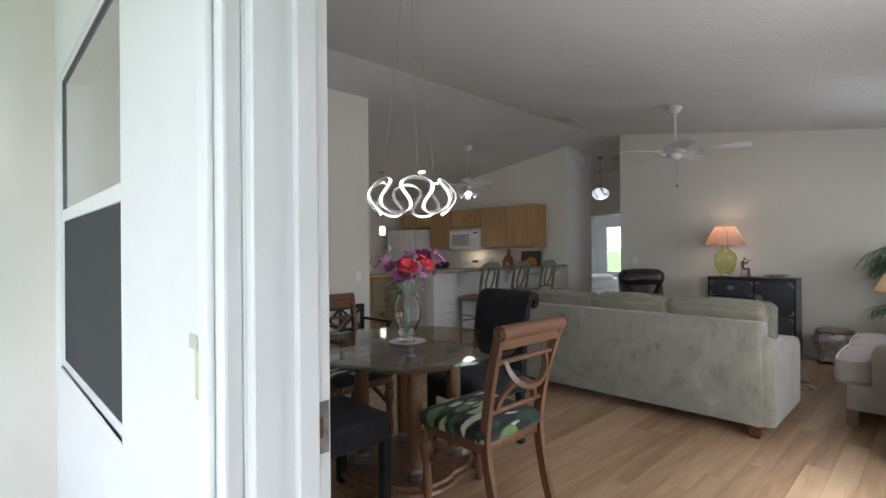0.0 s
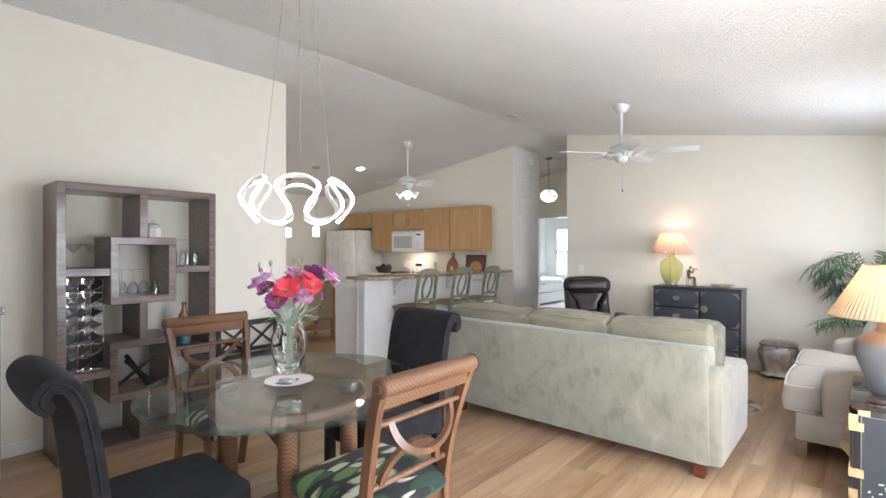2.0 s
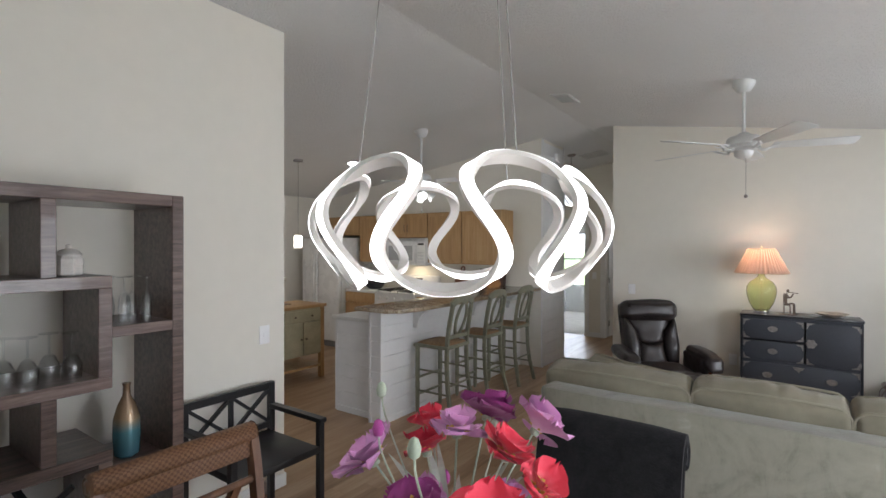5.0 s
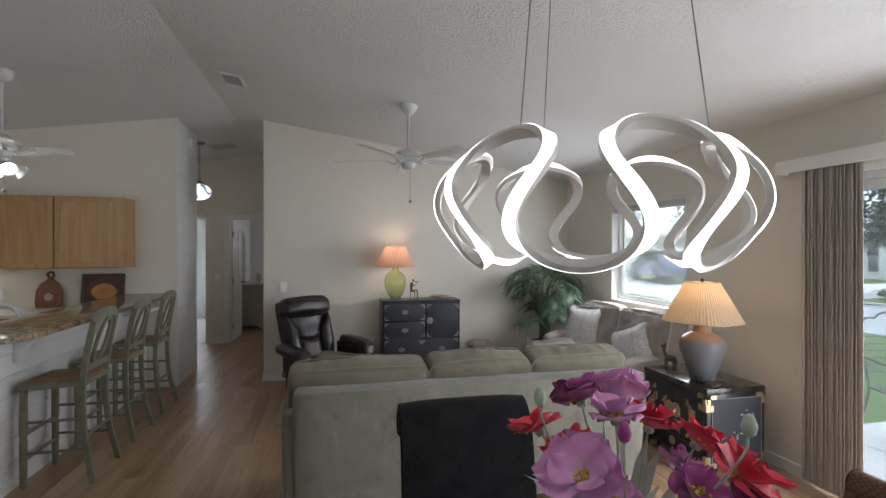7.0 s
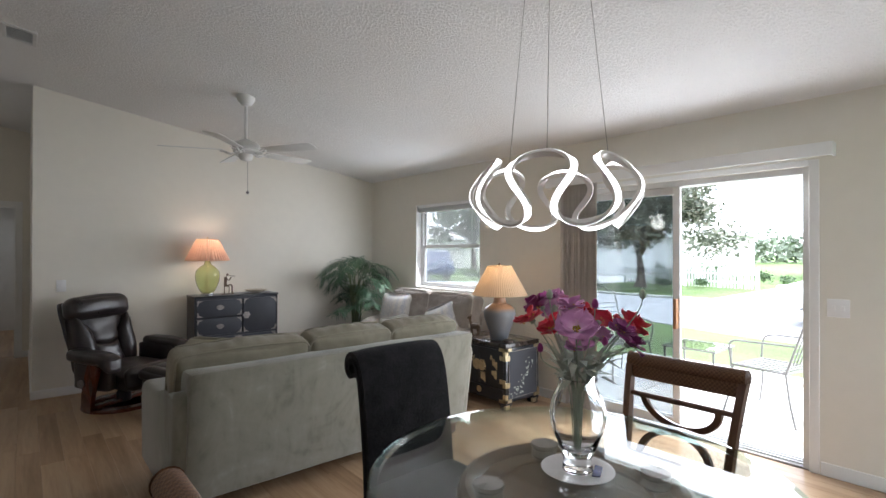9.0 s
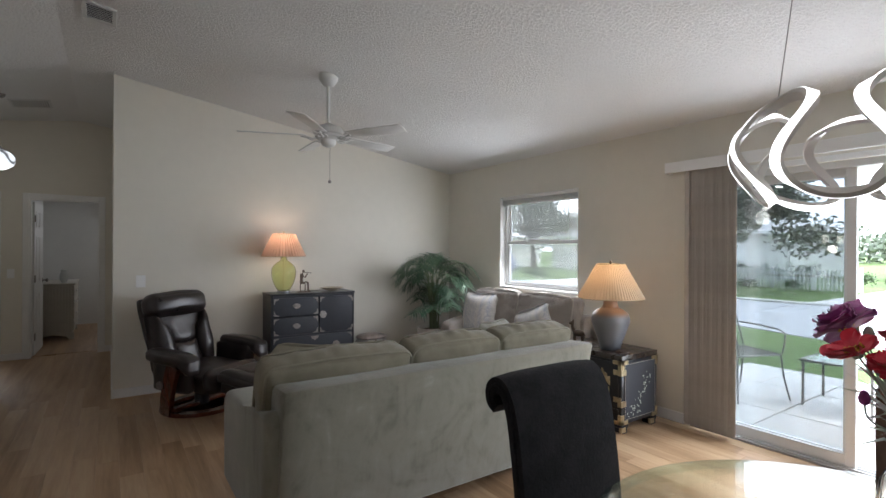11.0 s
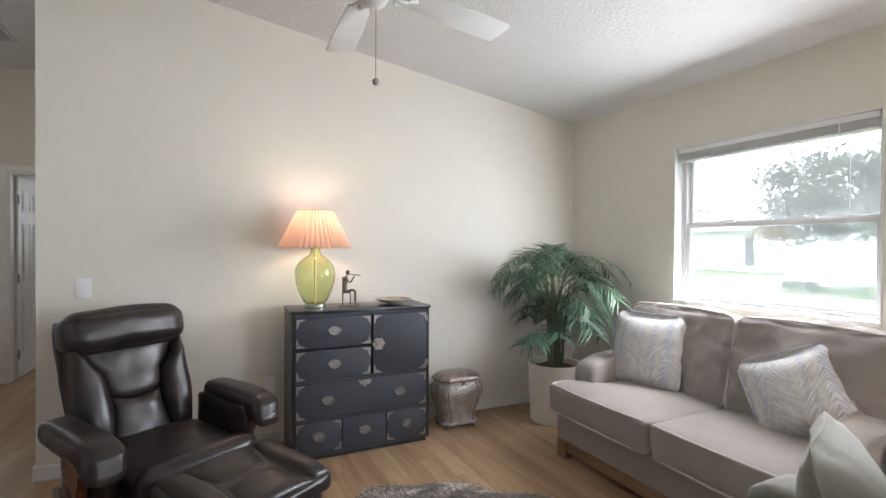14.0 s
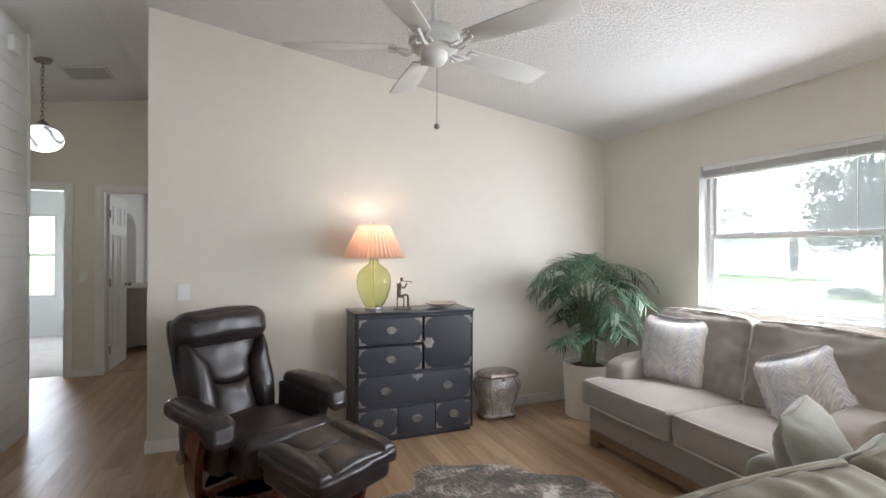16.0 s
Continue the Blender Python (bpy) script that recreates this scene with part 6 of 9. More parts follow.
def vase_and_flowers():
    X, Y, Z = -2.316, 1.743, 0.765
    p = thing("plate", pose(X, Y, Z), "white plate with a blue mark under the vase", "plate")
    part("dish", lathe(((0.0, 0.0), (0.06, 0.0), (0.105, 0.006), (0.11, 0.01), (0.104, 0.0105), (0.06, 0.005), (0.0, 0.005)), 40), plain("white_glazed_plate", (0.74, 0.73, 0.74), 0.2, vary=0.1, scale=12), p, smooth=40)
    part("painted_mark", box(-0.03, 0.05, -0.07, -0.045, 0.0052, 0.0075, 0.001, 1), plain("cobalt_mark", (0.05, 0.06, 0.25), 0.25, vary=0.3, scale=30), p, at=pose(0, 0, 0, 0, 0, 25))
    o = thing("flower_vase", pose(X, Y, Z + 0.006), "clear cut crystal vase on the table", "vase")
    outer = ((0.042, 0.0), (0.046, 0.004), (0.044, 0.02), (0.042, 0.035), (0.058, 0.075), (0.078, 0.13), (0.084, 0.17), (0.078, 0.21), (0.06, 0.25), (0.055, 0.268), (0.06, 0.282))
    inner = tuple((max(0.0, r - 0.006 - 0.01 * (z < 0.06)), max(z, 0.04)) for r, z in reversed(outer) if z > 0.04) + ((0.0, 0.045),)
    part("vessel", lathe(outer + inner, 40, wave=lambda a, r, z: 1 + 0.022 * math.cos(8 * a + 14 * z) * min(1, z / 0.05)), CLEAR, o, smooth=60)
    b = thing("bouquet", pose(X, Y, Z + 0.05), "artificial poppies in lilac, red and purple with grey-green leaves", "flowers")
    green = plain("grey_green_stem", (0.40, 0.46, 0.36), 0.7, vary=0.25, scale=40)
    dusty = plain("dusty_leaf", (0.52, 0.56, 0.49), 0.8, vary=0.2, scale=40)
    rng = random.Random(21)

    def petal_material(name, inner_c, outer_c):
        n = Nodes(name)
        xyz = n.node("VectorMath")
        xyz.operation = "LENGTH"
        n.feed(xyz.inputs[0], n.coords.outputs["Object"])
        f = n.maths("ADD", n.maths("MULTIPLY", xyz.outputs["Value"], 14.0), n.maths("MULTIPLY", n.noise(n.scaled(), 60, 3), 0.5))
        n.set(Base_Color=n.ramp(f, (0.3, inner_c), (0.75, outer_c)), Roughness=0.7, Sheen_Weight=0.2)
        n.bump(n.noise(n.scaled(), 180, 2), 0.3, 0.002)
        return n.mat

    tones = {"lilac": petal_material("lilac_petal", (0.80, 0.56, 0.72), (0.66, 0.30, 0.58)), "red": petal_material("red_petal", (0.74, 0.16, 0.20), (0.72, 0.03, 0.07)), "purple": petal_material("purple_petal", (0.17, 0.015, 0.11), (0.34, 0.045, 0.24))}
    yellow = plain("yellow_stamen", (0.62, 0.42, 0.08), 0.7, vary=0.3, scale=90)
    R7, R3 = Vector((0.8, -0.59, 0)), Vector((0.515, 0.857, 0))
    heads = (("lilac", -0.07, -0.143, 1.215, 0.056), ("lilac", 0.0, 0.20, 1.25, 0.055), ("purple", -0.085, 0.12, 1.262, 0.055), ("red", -0.163, 0.01, 1.228, 0.042), ("red", 0.05, 0.10, 1.232, 0.05),
             ("red", 0.18, 0.0, 1.195, 0.055), ("purple", 0.165, -0.04, 1.145, 0.052), ("lilac", 0.11, 0.08, 1.15, 0.045), ("lilac", -0.02, -0.05, 1.13, 0.042), ("lilac", -0.015, 0.02, 1.265, 0.046), ("purple", 0.10, -0.10, 1.20, 0.042), ("red", -0.10, -0.02, 1.20, 0.045), ("red", 0.14, 0.12, 1.205, 0.042))
    base_z = Z + 0.05
    for k, (tone, a, c, z, size) in enumerate(heads):
        size *= 1.04
        off = (R7 * a + R3 * c) * 0.84
        z = 1.20 + (z - 1.20) * 0.85
        place = Vector((off.x, off.y, z - base_z))
        out = (Vector((off.x, off.y, 0)) * 3.2 + Vector((0, 0, 0.55))).normalized()
        fl = part("flower_head", lathe(((0.0, -0.006), (0.008, -0.004), (0.01, 0.002), (0.005, 0.008), (0.0, 0.009)), 10), green, b, tone + " poppy", at=Matrix.Translation(place) @ out.to_track_quat("Z", "Y").to_matrix().to_4x4())
        count = 9 if k % 3 else 7
        for j in range(count):
            layer = j >= 5
            cup = rng.uniform(0.55, 0.95) + (0.45 if layer else 0.0)
            wide, long_ = rng.uniform(0.9, 1.12) * (0.8 if layer else 1.0), rng.uniform(0.85, 1.08) * (0.75 if layer else 1.0)
            curl, ph = rng.uniform(0.15, 0.5), rng.uniform(0, 6.28)
            bm = bmesh.new()
            grid = []
            for u in range(8):
                row = []
                for v in range(13):
                    f, s = 0.04 + 0.96 * u / 7, v / 12 * 2 - 1
                    # a broad rounded blade bent into a bowl, crimped along its rim
                    px = size * long_ * f * (1 + 0.05 * math.sin(8 * s + ph) * f ** 3)
                    py = s * size * 0.70 * wide * math.sqrt(math.sin(math.pi * min(0.985, f ** 0.85)))
                    rho = math.hypot(px, py) / size
                    lift = size * (cup * rho - curl * rho * rho) + size * 0.10 * f * f * math.sin(6.5 * s + ph) + size * 0.05 * f ** 3 * math.sin(17 * s + 2 * ph) + 0.004 * layer
                    row.append(bm.verts.new((px, py, lift)))
                grid.append(row)
            for u in range(7):
                for v in range(12):
                    bm.faces.new((grid[u][v], grid[u][v + 1], grid[u + 1][v + 1], grid[u + 1][v]))
            turn = 72 * j + k * 17 if not layer else (360 / (count - 5)) * j + k * 31
            part("petal", bm, tones[tone], fl, smooth=0, at=pose(0, 0, 0, 0, 0, turn + rng.uniform(-8, 8)))
        st = bmesh.new()
        for j in range(22):
            q = Vector((rng.gauss(0, 0.008), rng.gauss(0, 0.008), 0.006 + 0.008 * rng.random()))
            box(q.x - 0.002, q.x + 0.002, q.y - 0.002, q.y + 0.002, q.z, q.z + 0.006, bm=st)
        part("stamen_tuft", st, yellow, fl, "yellow stamens")
        foot = Vector((rng.uniform(-0.008, 0.008), rng.uniform(-0.008, 0.008), 0.0))
        neck = Vector((off.x * 0.10, off.y * 0.10, 0.20))
        low = foot if k % 3 == 0 else neck * 0.6
        part("stem", tube(smooth_line([low, low.lerp(neck, 0.6), neck, neck.lerp(place, 0.6) + Vector((0, 0, 0.012)), place - out * 0.006], 6), 0.0021, 6), green, b)
    for k in range(7):
        az = k * 0.93 + 0.4
        d = Vector((math.cos(az), math.sin(az), 0))
        tip = d * rng.uniform(0.10, 0.19) + Vector((0, 0, rng.uniform(0.30, 0.50)))
        stem = part("bud_stem", tube(smooth_line([d * 0.01, d * 0.03 + Vector((0, 0, 0.22)), tip * 0.9, tip], 5), 0.0018, 5), green, b)
        part("bud", lathe(((0.0, -0.004), (0.008, 0.002), (0.010, 0.012), (0.006, 0.024), (0.0, 0.028)), 10, m=Matrix.Translation(tip)), green if k % 2 else tones["purple"], stem, smooth=40)
    for k in range(64):
        az, low = rng.uniform(0, 6.28), rng.random()
        d = Vector((math.cos(az), math.sin(az), 0))
        a = d * (0.02 + 0.03 * low) + Vector((0, 0, 0.21 + 0.08 * low))
        e = a + d * rng.uniform(0.05, 0.13) + Vector((0, 0, rng.uniform(-0.02, 0.12)))
        mid = (a + e) / 2 + Vector((0, 0, 0.02))
        side = d.cross(Vector((0, 0, 1))) * rng.uniform(0.006, 0.014)
        bm = bmesh.new()
        v = [bm.verts.new(q) for q in (a, mid - side, e, mid + side, (a + mid) / 2 - side * 1.3, (a + mid) / 2 + side * 1.3)]
        bm.faces.new((v[0], v[4], v[1], v[3], v[5]))
        bm.faces.new((v[1], v[2], v[3]))
        part("leaf", bm, dusty, b)


vase_and_flowers()


CHX, CHY, CHZ, CHR = -2.343, 1.809, 1.616, 0.262


WIRE = plain("dull_steel_wire", (0.30, 0.29, 0.28), 0.6, vary=0.1)


def chandelier():
    X, Y, Z = CHX, CHY, CHZ
    top = ceiling_z(X)
    o = thing("chandelier", pose(X, Y, Z), "white wavy ribbon ring chandelier with lit edge, hung on wires", "chandelier")
    R, H, N, n = CHR, 0.099, 6, 540
    phase = radians(207)
    pts, nrm = [], []
    for k in range(n):
        u = 2 * math.pi * k / n
        q = N * (u - phase)
        th = u + radians(13.0) * math.sin(2 * q)
        c = math.cos(q)
        rad = R * (1 - 0.30 * c * c)
        pts.append(Vector((rad * math.cos(th), rad * math.sin(th), H * c)))
        out = Vector((math.cos(th), math.sin(th), 0))
        # the lit face looks outward on the slopes and rolls inward over the crests and under the troughs
        psi = c * radians(128)
        nrm.append(out * math.cos(psi) + Vector((0, 0, 1)) * math.sin(psi))
    body, strip = bmesh.new(), bmesh.new()

    def ribbon(bm, half, lo, hi):
        rings = []
        for k in range(n):
            t = (pts[(k + 1) % n] - pts[k - 1]).normalized()
            nn = (nrm[k] - t * nrm[k].dot(t)).normalized()
            side = t.cross(nn)
            rings.append([bm.verts.new(pts[k] + side * a * half + nn * h) for a, h in ((-1, lo), (1, lo), (1, hi), (-1, hi))])
        for k in range(n):
            a, b = rings[k], rings[(k + 1) % n]
            for j in range(4):
                bm.faces.new((a[j], a[(j + 1) % 4], b[(j + 1) % 4], b[j]))

    ribbon(body, 0.0098, -0.0065, 0.003)
    ribbon(strip, 0.0086, 0.0032, 0.0046)
    part("ribbon", body, plain("white_ribbon_metal", (0.84, 0.80, 0.76), 0.4, vary=0.05), o, "white metal ribbon", smooth=40)
    part("light_strip", strip, glow("led_strip", (1.0, 0.95, 0.88, 1), 2.4), o, "glowing diffuser strip", smooth=40)
    for a in (-30, 90, 210):
        r = R * 0.72
        part("suspension_wire", tube([(r * math.cos(radians(a)), r * math.sin(radians(a)), H), (0.05 * math.cos(radians(a)), 0.05 * math.sin(radians(a)), top - Z)], 0.0012, 5), WIRE, o)
    part("ceiling_canopy", lathe(((0.0, -0.03), (0.085, -0.03), (0.09, -0.024), (0.09, 0.02), (0.0, 0.02)), 32, m=pose(0, 0, top - Z)), FANWHITE, o, "round white canopy", smooth=40)


chandelier()


# ---- kitchen ----
MAPLE = wood("honey_maple", (0.34, 0.185, 0.07), (0.45, 0.27, 0.11), (0.54, 0.35, 0.165), "z", 0.4, 1.6, 0.15, 0.1)
APPLIANCE = plain("white_appliance", (0.78, 0.77, 0.75), 0.28, vary=0.03, coat=0.2)
STOOLPAINT = plain("grey_green_paint", (0.23, 0.23, 0.165), 0.5, vary=0.25, scale=20, bump=0.1)
RUSH = plain("woven_rush", (0.30, 0.19, 0.10), 0.85, vary=0.35, scale=40, bump=0.8, fine=150)
WHITECOUNTER = plain("white_laminate", (0.74, 0.73, 0.71), 0.35, vary=0.05)


def granite():
    n = Nodes("beige_granite")
    v = n.scaled()
    a, b = n.noise(v, 18, 5, 0.7, 0.6), n.noise(v, 85, 3, 0.6)
    f = n.maths("ADD", n.maths("MULTIPLY", a, 0.6), n.maths("MULTIPLY", b, 0.4))
    n.set(Base_Color=n.ramp(f, (0.34, (0.05, 0.035, 0.025)), (0.46, (0.25, 0.18, 0.11)), (0.58, (0.48, 0.40, 0.29)), (0.7, (0.62, 0.56, 0.46))), Roughness=0.12)
    return n.mat


GRANITE = granite()


def panel_door(parent, x0, x1, z0, z1, y, material, knob=None, name="door"):
    """A framed cabinet front facing -y."""
    d = part(name, box(x0 + 0.002, x1 - 0.002, y - 0.018, y, z0 + 0.002, z1 - 0.002, 0.002, 1), material, parent)
    st = 0.05 if z1 - z0 > 0.3 else 0.03
    fr = bmesh.new()
    box(x0 + 0.003, x0 + st, y - 0.024, y - 0.018, z0 + 0.003, z1 - 0.003, 0.002, 1, fr)
    box(x1 - st, x1 - 0.003, y - 0.024, y - 0.018, z0 + 0.003, z1 - 0.003, 0.002, 1, fr)
    box(x0 + st, x1 - st, y - 0.024, y - 0.018, z0 + 0.003, z0 + st, 0.002, 1, fr)
    box(x0 + st, x1 - st, y - 0.024, y - 0.018, z1 - st, z1 - 0.003, 0.002, 1, fr)
    part("door_frame", fr, material, d)
    if knob:
        kx, kz = knob
        h = tube([(kx, y - 0.02, kz - 0.05), (kx, y - 0.042, kz - 0.045), (kx, y - 0.042, kz + 0.045), (kx, y - 0.02, kz + 0.05)], 0.005, 6)
        part("handle", h, BRONZE, d, "dark bar handle")
    return d


def wall_cabinet(x0, x1, z0, z1, doors, handles=False):
    c = thing("wall_cabinet", pose(0, 0, 0), "honey maple kitchen wall cabinet" + (" over the microwave" if handles else ""), "cabinet", "kitchen wall cabinets")
    part("body", box(x0 + 0.001, x1 - 0.001, 6.68, 6.998, z0, z1, 0.002, 1), MAPLE, c)
    w = (x1 - x0) / doors
    for k in range(doors):
        a, b = x0 + k * w, x0 + (k + 1) * w
        knob = None
        if handles:
            knob = (b - 0.03 if k == 0 else a + 0.03, z0 + 0.14)
        panel_door(c, a, b, z0 + 0.006, z1 - 0.006, 6.678, MAPLE, knob)


for x0, x1, z0, doors, hd in ((-8.33, -7.44, 1.76, 2, False), (-7.43, -6.86, 1.34, 1, False), (-6.85, -6.08, 1.715, 2, True), (-6.07, -5.49, 1.34, 1, False), (-5.48, -4.87, 1.34, 1, False)):
    wall_cabinet(x0, x1, z0, 2.07, doors, hd)


def microwave():
    o = thing("microwave", pose(0, 0, 0), "white over-range microwave oven", "microwave")
    x0, x1, z0, z1 = -6.82, -6.06, 1.31, 1.705
    part("body", box(x0, x1, 6.62, 6.998, z0, z1, 0.006), APPLIANCE, o, smooth=40)
    d = part("door", box(x0 + 0.004, x1 - 0.17, 6.595, 6.62, z0 + 0.01, z1 - 0.05, 0.004), APPLIANCE, o, smooth=40)
    part("window", box(x0 + 0.06, x1 - 0.24, 6.592, 6.596, z0 + 0.07, z1 - 0.11, 0.001), plain("grey_mesh_window", (0.42, 0.42, 0.42), 0.25), d)
    part("handle", tube([(x1 - 0.185, 6.595, z0 + 0.05), (x1 - 0.185, 6.57, z0 + 0.07), (x1 - 0.185, 6.57, z1 - 0.10), (x1 - 0.185, 6.595, z1 - 0.08)], 0.009, 8), APPLIANCE, d, smooth=40)
    p = part("control_panel", box(x1 - 0.165, x1 - 0.004, 6.597, 6.62, z0 + 0.01, z1 - 0.05, 0.003), APPLIANCE, o)
    part("display", box(x1 - 0.14, x1 - 0.03, 6.594, 6.598, z1 - 0.10, z1 - 0.075, 0.001), plain("dark_display", (0.02, 0.02, 0.02), 0.2), p)
    for r in range(4):
        for c in range(3):
            part("button", box(x1 - 0.14 + c * 0.038, x1 - 0.112 + c * 0.038, 6.594, 6.598, z0 + 0.04 + r * 0.045, z0 + 0.062 + r * 0.045, 0.001, 1), plain("pale_button", (0.62, 0.62, 0.61), 0.4), p)
    for k in range(10):
        part("vent_slat", box(x0 + 0.02, x1 - 0.02, 6.598, 6.62, z1 - 0.045 + 0.0042 * k, z1 - 0.043 + 0.0042 * k), APPLIANCE, o)
    lamp("range_hood_light", "AREA", look((-6.44, 6.80, 1.305), (-6.44, 6.80, 0.9)), 0.8, (1.0, 0.78, 0.5), shape="RECTANGLE", size=0.3, size_y=0.1)


microwave()


def range_cooker():
    o = thing("gas_range", pose(0, 0, 0), "white freestanding gas range with black grates", "range")
    x0, x1 = -6.83, -6.07
    part("body", box(x0, x1, 6.36, 6.99, 0.02, 0.905, 0.006), APPLIANCE, o, smooth=40)
    part("cooktop", box(x0 - 0.003, x1 + 0.003, 6.33, 6.93, 0.905, 0.922, 0.005), APPLIANCE, o, smooth=40)
    b = part("backguard", box(x0, x1, 6.93, 6.99, 0.90, 1.14, 0.01), APPLIANCE, o, smooth=40)
    part("clock", box(-6.53, -6.37, 6.926, 6.931, 1.05, 1.10, 0.001), plain("range_display", (0.02, 0.025, 0.03), 0.2), b)
    d = part("oven_door", box(x0 + 0.006, x1 - 0.006, 6.335, 6.36, 0.22, 0.75, 0.006), APPLIANCE, o, smooth=40)
    part("oven_window", box(x0 + 0.14, x1 - 0.14, 6.332, 6.336, 0.38, 0.62, 0.001), plain("dark_oven_glass", (0.015, 0.015, 0.015), 0.1), d)
    part("handle", tube([(x0 + 0.06, 6.335, 0.70), (x0 + 0.06, 6.30, 0.70), (x1 - 0.06, 6.30, 0.70), (x1 - 0.06, 6.335, 0.70)], 0.011, 8), APPLIANCE, d, smooth=40)
    for k in range(5):
        part("knob", lathe(((0.022, 0.0), (0.022, 0.012), (0.016, 0.022), (0.0, 0.022)), 16, m=pose(x0 + 0.10 + k * 0.14, 6.36, 0.83, 90, 0, 0)), APPLIANCE, o, smooth=40)
    for x in (x0 + 0.19, x1 - 0.19):
        for y in (6.48, 6.76):
            g = bmesh.new()
            for s in (-0.12, 0.0, 0.12):
                tube([(x + s, y - 0.12, 0.945), (x + s, y + 0.12, 0.945)], 0.006, 5, g)
                tube([(x - 0.12, y + s, 0.945), (x + 0.12, y + s, 0.945)], 0.006, 5, g)
            for s in (-0.12, 0.12):
                for u in (-0.12, 0.12):
                    tube([(x + s, y + u, 0.92), (x + s, y + u, 0.945)], 0.006, 5, g)
            part("grate", g, BLACKPAINT, o, "black cast-iron grate")
            part("burner", lathe(((0.04, 0.922), (0.045, 0.93), (0.03, 0.938), (0.0, 0.938)), 16, m=pose(x, y, 0)), BLACKPAINT, o)


range_cooker()


def fridge():
    o = thing("refrigerator", pose(-8.37, 6.27, 0), "white side-by-side refrigerator in the kitchen corner", "refrigerator")
    W, D, H = 0.87, 0.70, 1.72
    part("body", box(0, W, 0.06, D, 0.03, H, 0.008), APPLIANCE, o, smooth=40)
    part("kick_plate", box(0.01, W - 0.01, 0.05, 0.07, 0.0, 0.09), plain("grey_kick_plate", (0.2, 0.2, 0.2), 0.6), o)
    for name, a, b, hx in (("freezer_door", 0.0, 0.37, 0.335), ("fridge_door", 0.375, W, 0.41)):
        d = part(name, box(a, b, 0.0, 0.055, 0.10, H, 0.014, 3), APPLIANCE, o, smooth=40)
        part("handle", tube(smooth_line([(hx, 0.0, 0.62), (hx, -0.04, 0.68), (hx, -0.045, 1.05), (hx, -0.04, 1.42), (hx, 0.0, 1.48)], 4), 0.013, 8), APPLIANCE, d, smooth=40)
    part("badge", box(W - 0.14, W - 0.08, -0.002, 0.001, H - 0.05, H - 0.04), PEWTER, o)


fridge()


def base_cabinet(x0, x1, handles=1):
    c = thing("base_cabinet", pose(0, 0, 0), "honey maple kitchen base cabinet with drawer", "cabinet", "kitchen base cabinets")
    part("body", box(x0 + 0.001, x1 - 0.001, 6.40, 6.998, 0.09, 0.885), MAPLE, c)
    part("toe_kick", box(x0 + 0.001, x1 - 0.001, 6.47, 6.998, 0, 0.09), DARKGAP, c)
    panel_door(c, x0, x1, 0.73, 0.88, 6.398, MAPLE, None, "drawer")
    panel_door(c, x0, x1, 0.10, 0.72, 6.398, MAPLE)


for a, b in ((-7.46, -6.84), (-6.06, -5.56), (-5.55, -5.0)):
    base_cabinet(a, b)
for a, b in ((-7.46, -6.835), (-6.065, -4.585)):
    o = tagged(part("worktop", box(a, b, 6.365, 6.998, 0.886, 0.922, 0.006), WHITECOUNTER, smooth=40), "white laminate kitchen worktop", "worktop")


def bar():
    o = thing("breakfast_bar", pose(0, 0, 0), "white shiplap breakfast bar with a raised half wall", "bar counter")
    part("half_wall", box(-4.895, -4.772, 4.252, 6.998, 0, 1.01), SHIPLAP, o)
    part("cabinet_core", box(-5.42, -4.90, 4.332, 6.36, 0, 0.88), SHIPLAP, o)
    for x in (-4.897, -4.772):
        part("corner_trim", box(x - 0.012, x + 0.014, 4.236, 4.262, 0, 1.008, 0.002, 1), SHIPLAP, o)
    part("corner_trim", box(-5.432, -5.40, 4.318, 4.345, 0, 0.878, 0.002, 1), SHIPLAP, o)
    part("baseboard", box(-4.772, -4.752, 4.262, 6.99, 0, 0.055, 0.003, 1), SHIPLAP, o)
    part("baseboard", box(-5.40, -4.91, 4.306, 4.33, 0, 0.055, 0.003, 1), SHIPLAP, o)
    h = 0.1365
    for k in range(7):
        z0 = 0.055 + k * h
        part("shiplap_board", box(-4.772, -4.76, 4.262, 6.995, z0 + 0.0015, min(1.008, z0 + h) - 0.0015, 0.0015, 1), SHIPLAP, o)
        part("shiplap_board", box(-4.883, -4.786, 4.24, 4.252, z0 + 0.0015, min(1.008, z0 + h) - 0.0015, 0.0015, 1), SHIPLAP, o)
        if z0 < 0.8:
            part("shiplap_board", box(-5.40, -4.912, 4.32, 4.332, z0 + 0.0015, min(0.878, z0 + h) - 0.0015, 0.0015, 1), SHIPLAP, o)
    for y in (4.72, 5.75, 6.6):
        own = extrude([(0, 0), (0.0, 0.20), (0.17, 0.20), (0.17, 0.17), (0.12, 0.15), (0.07, 0.10), (0.05, 0.0)], -0.03, 0.03, 0.004)
        own.transform(Matrix.Translation((-4.76, y, 0.808)) @ Matrix.Rotation(radians(90), 4, "X"))
        part("corbel", own, SHIPLAP, o, "white scrolled corbel", smooth=40)


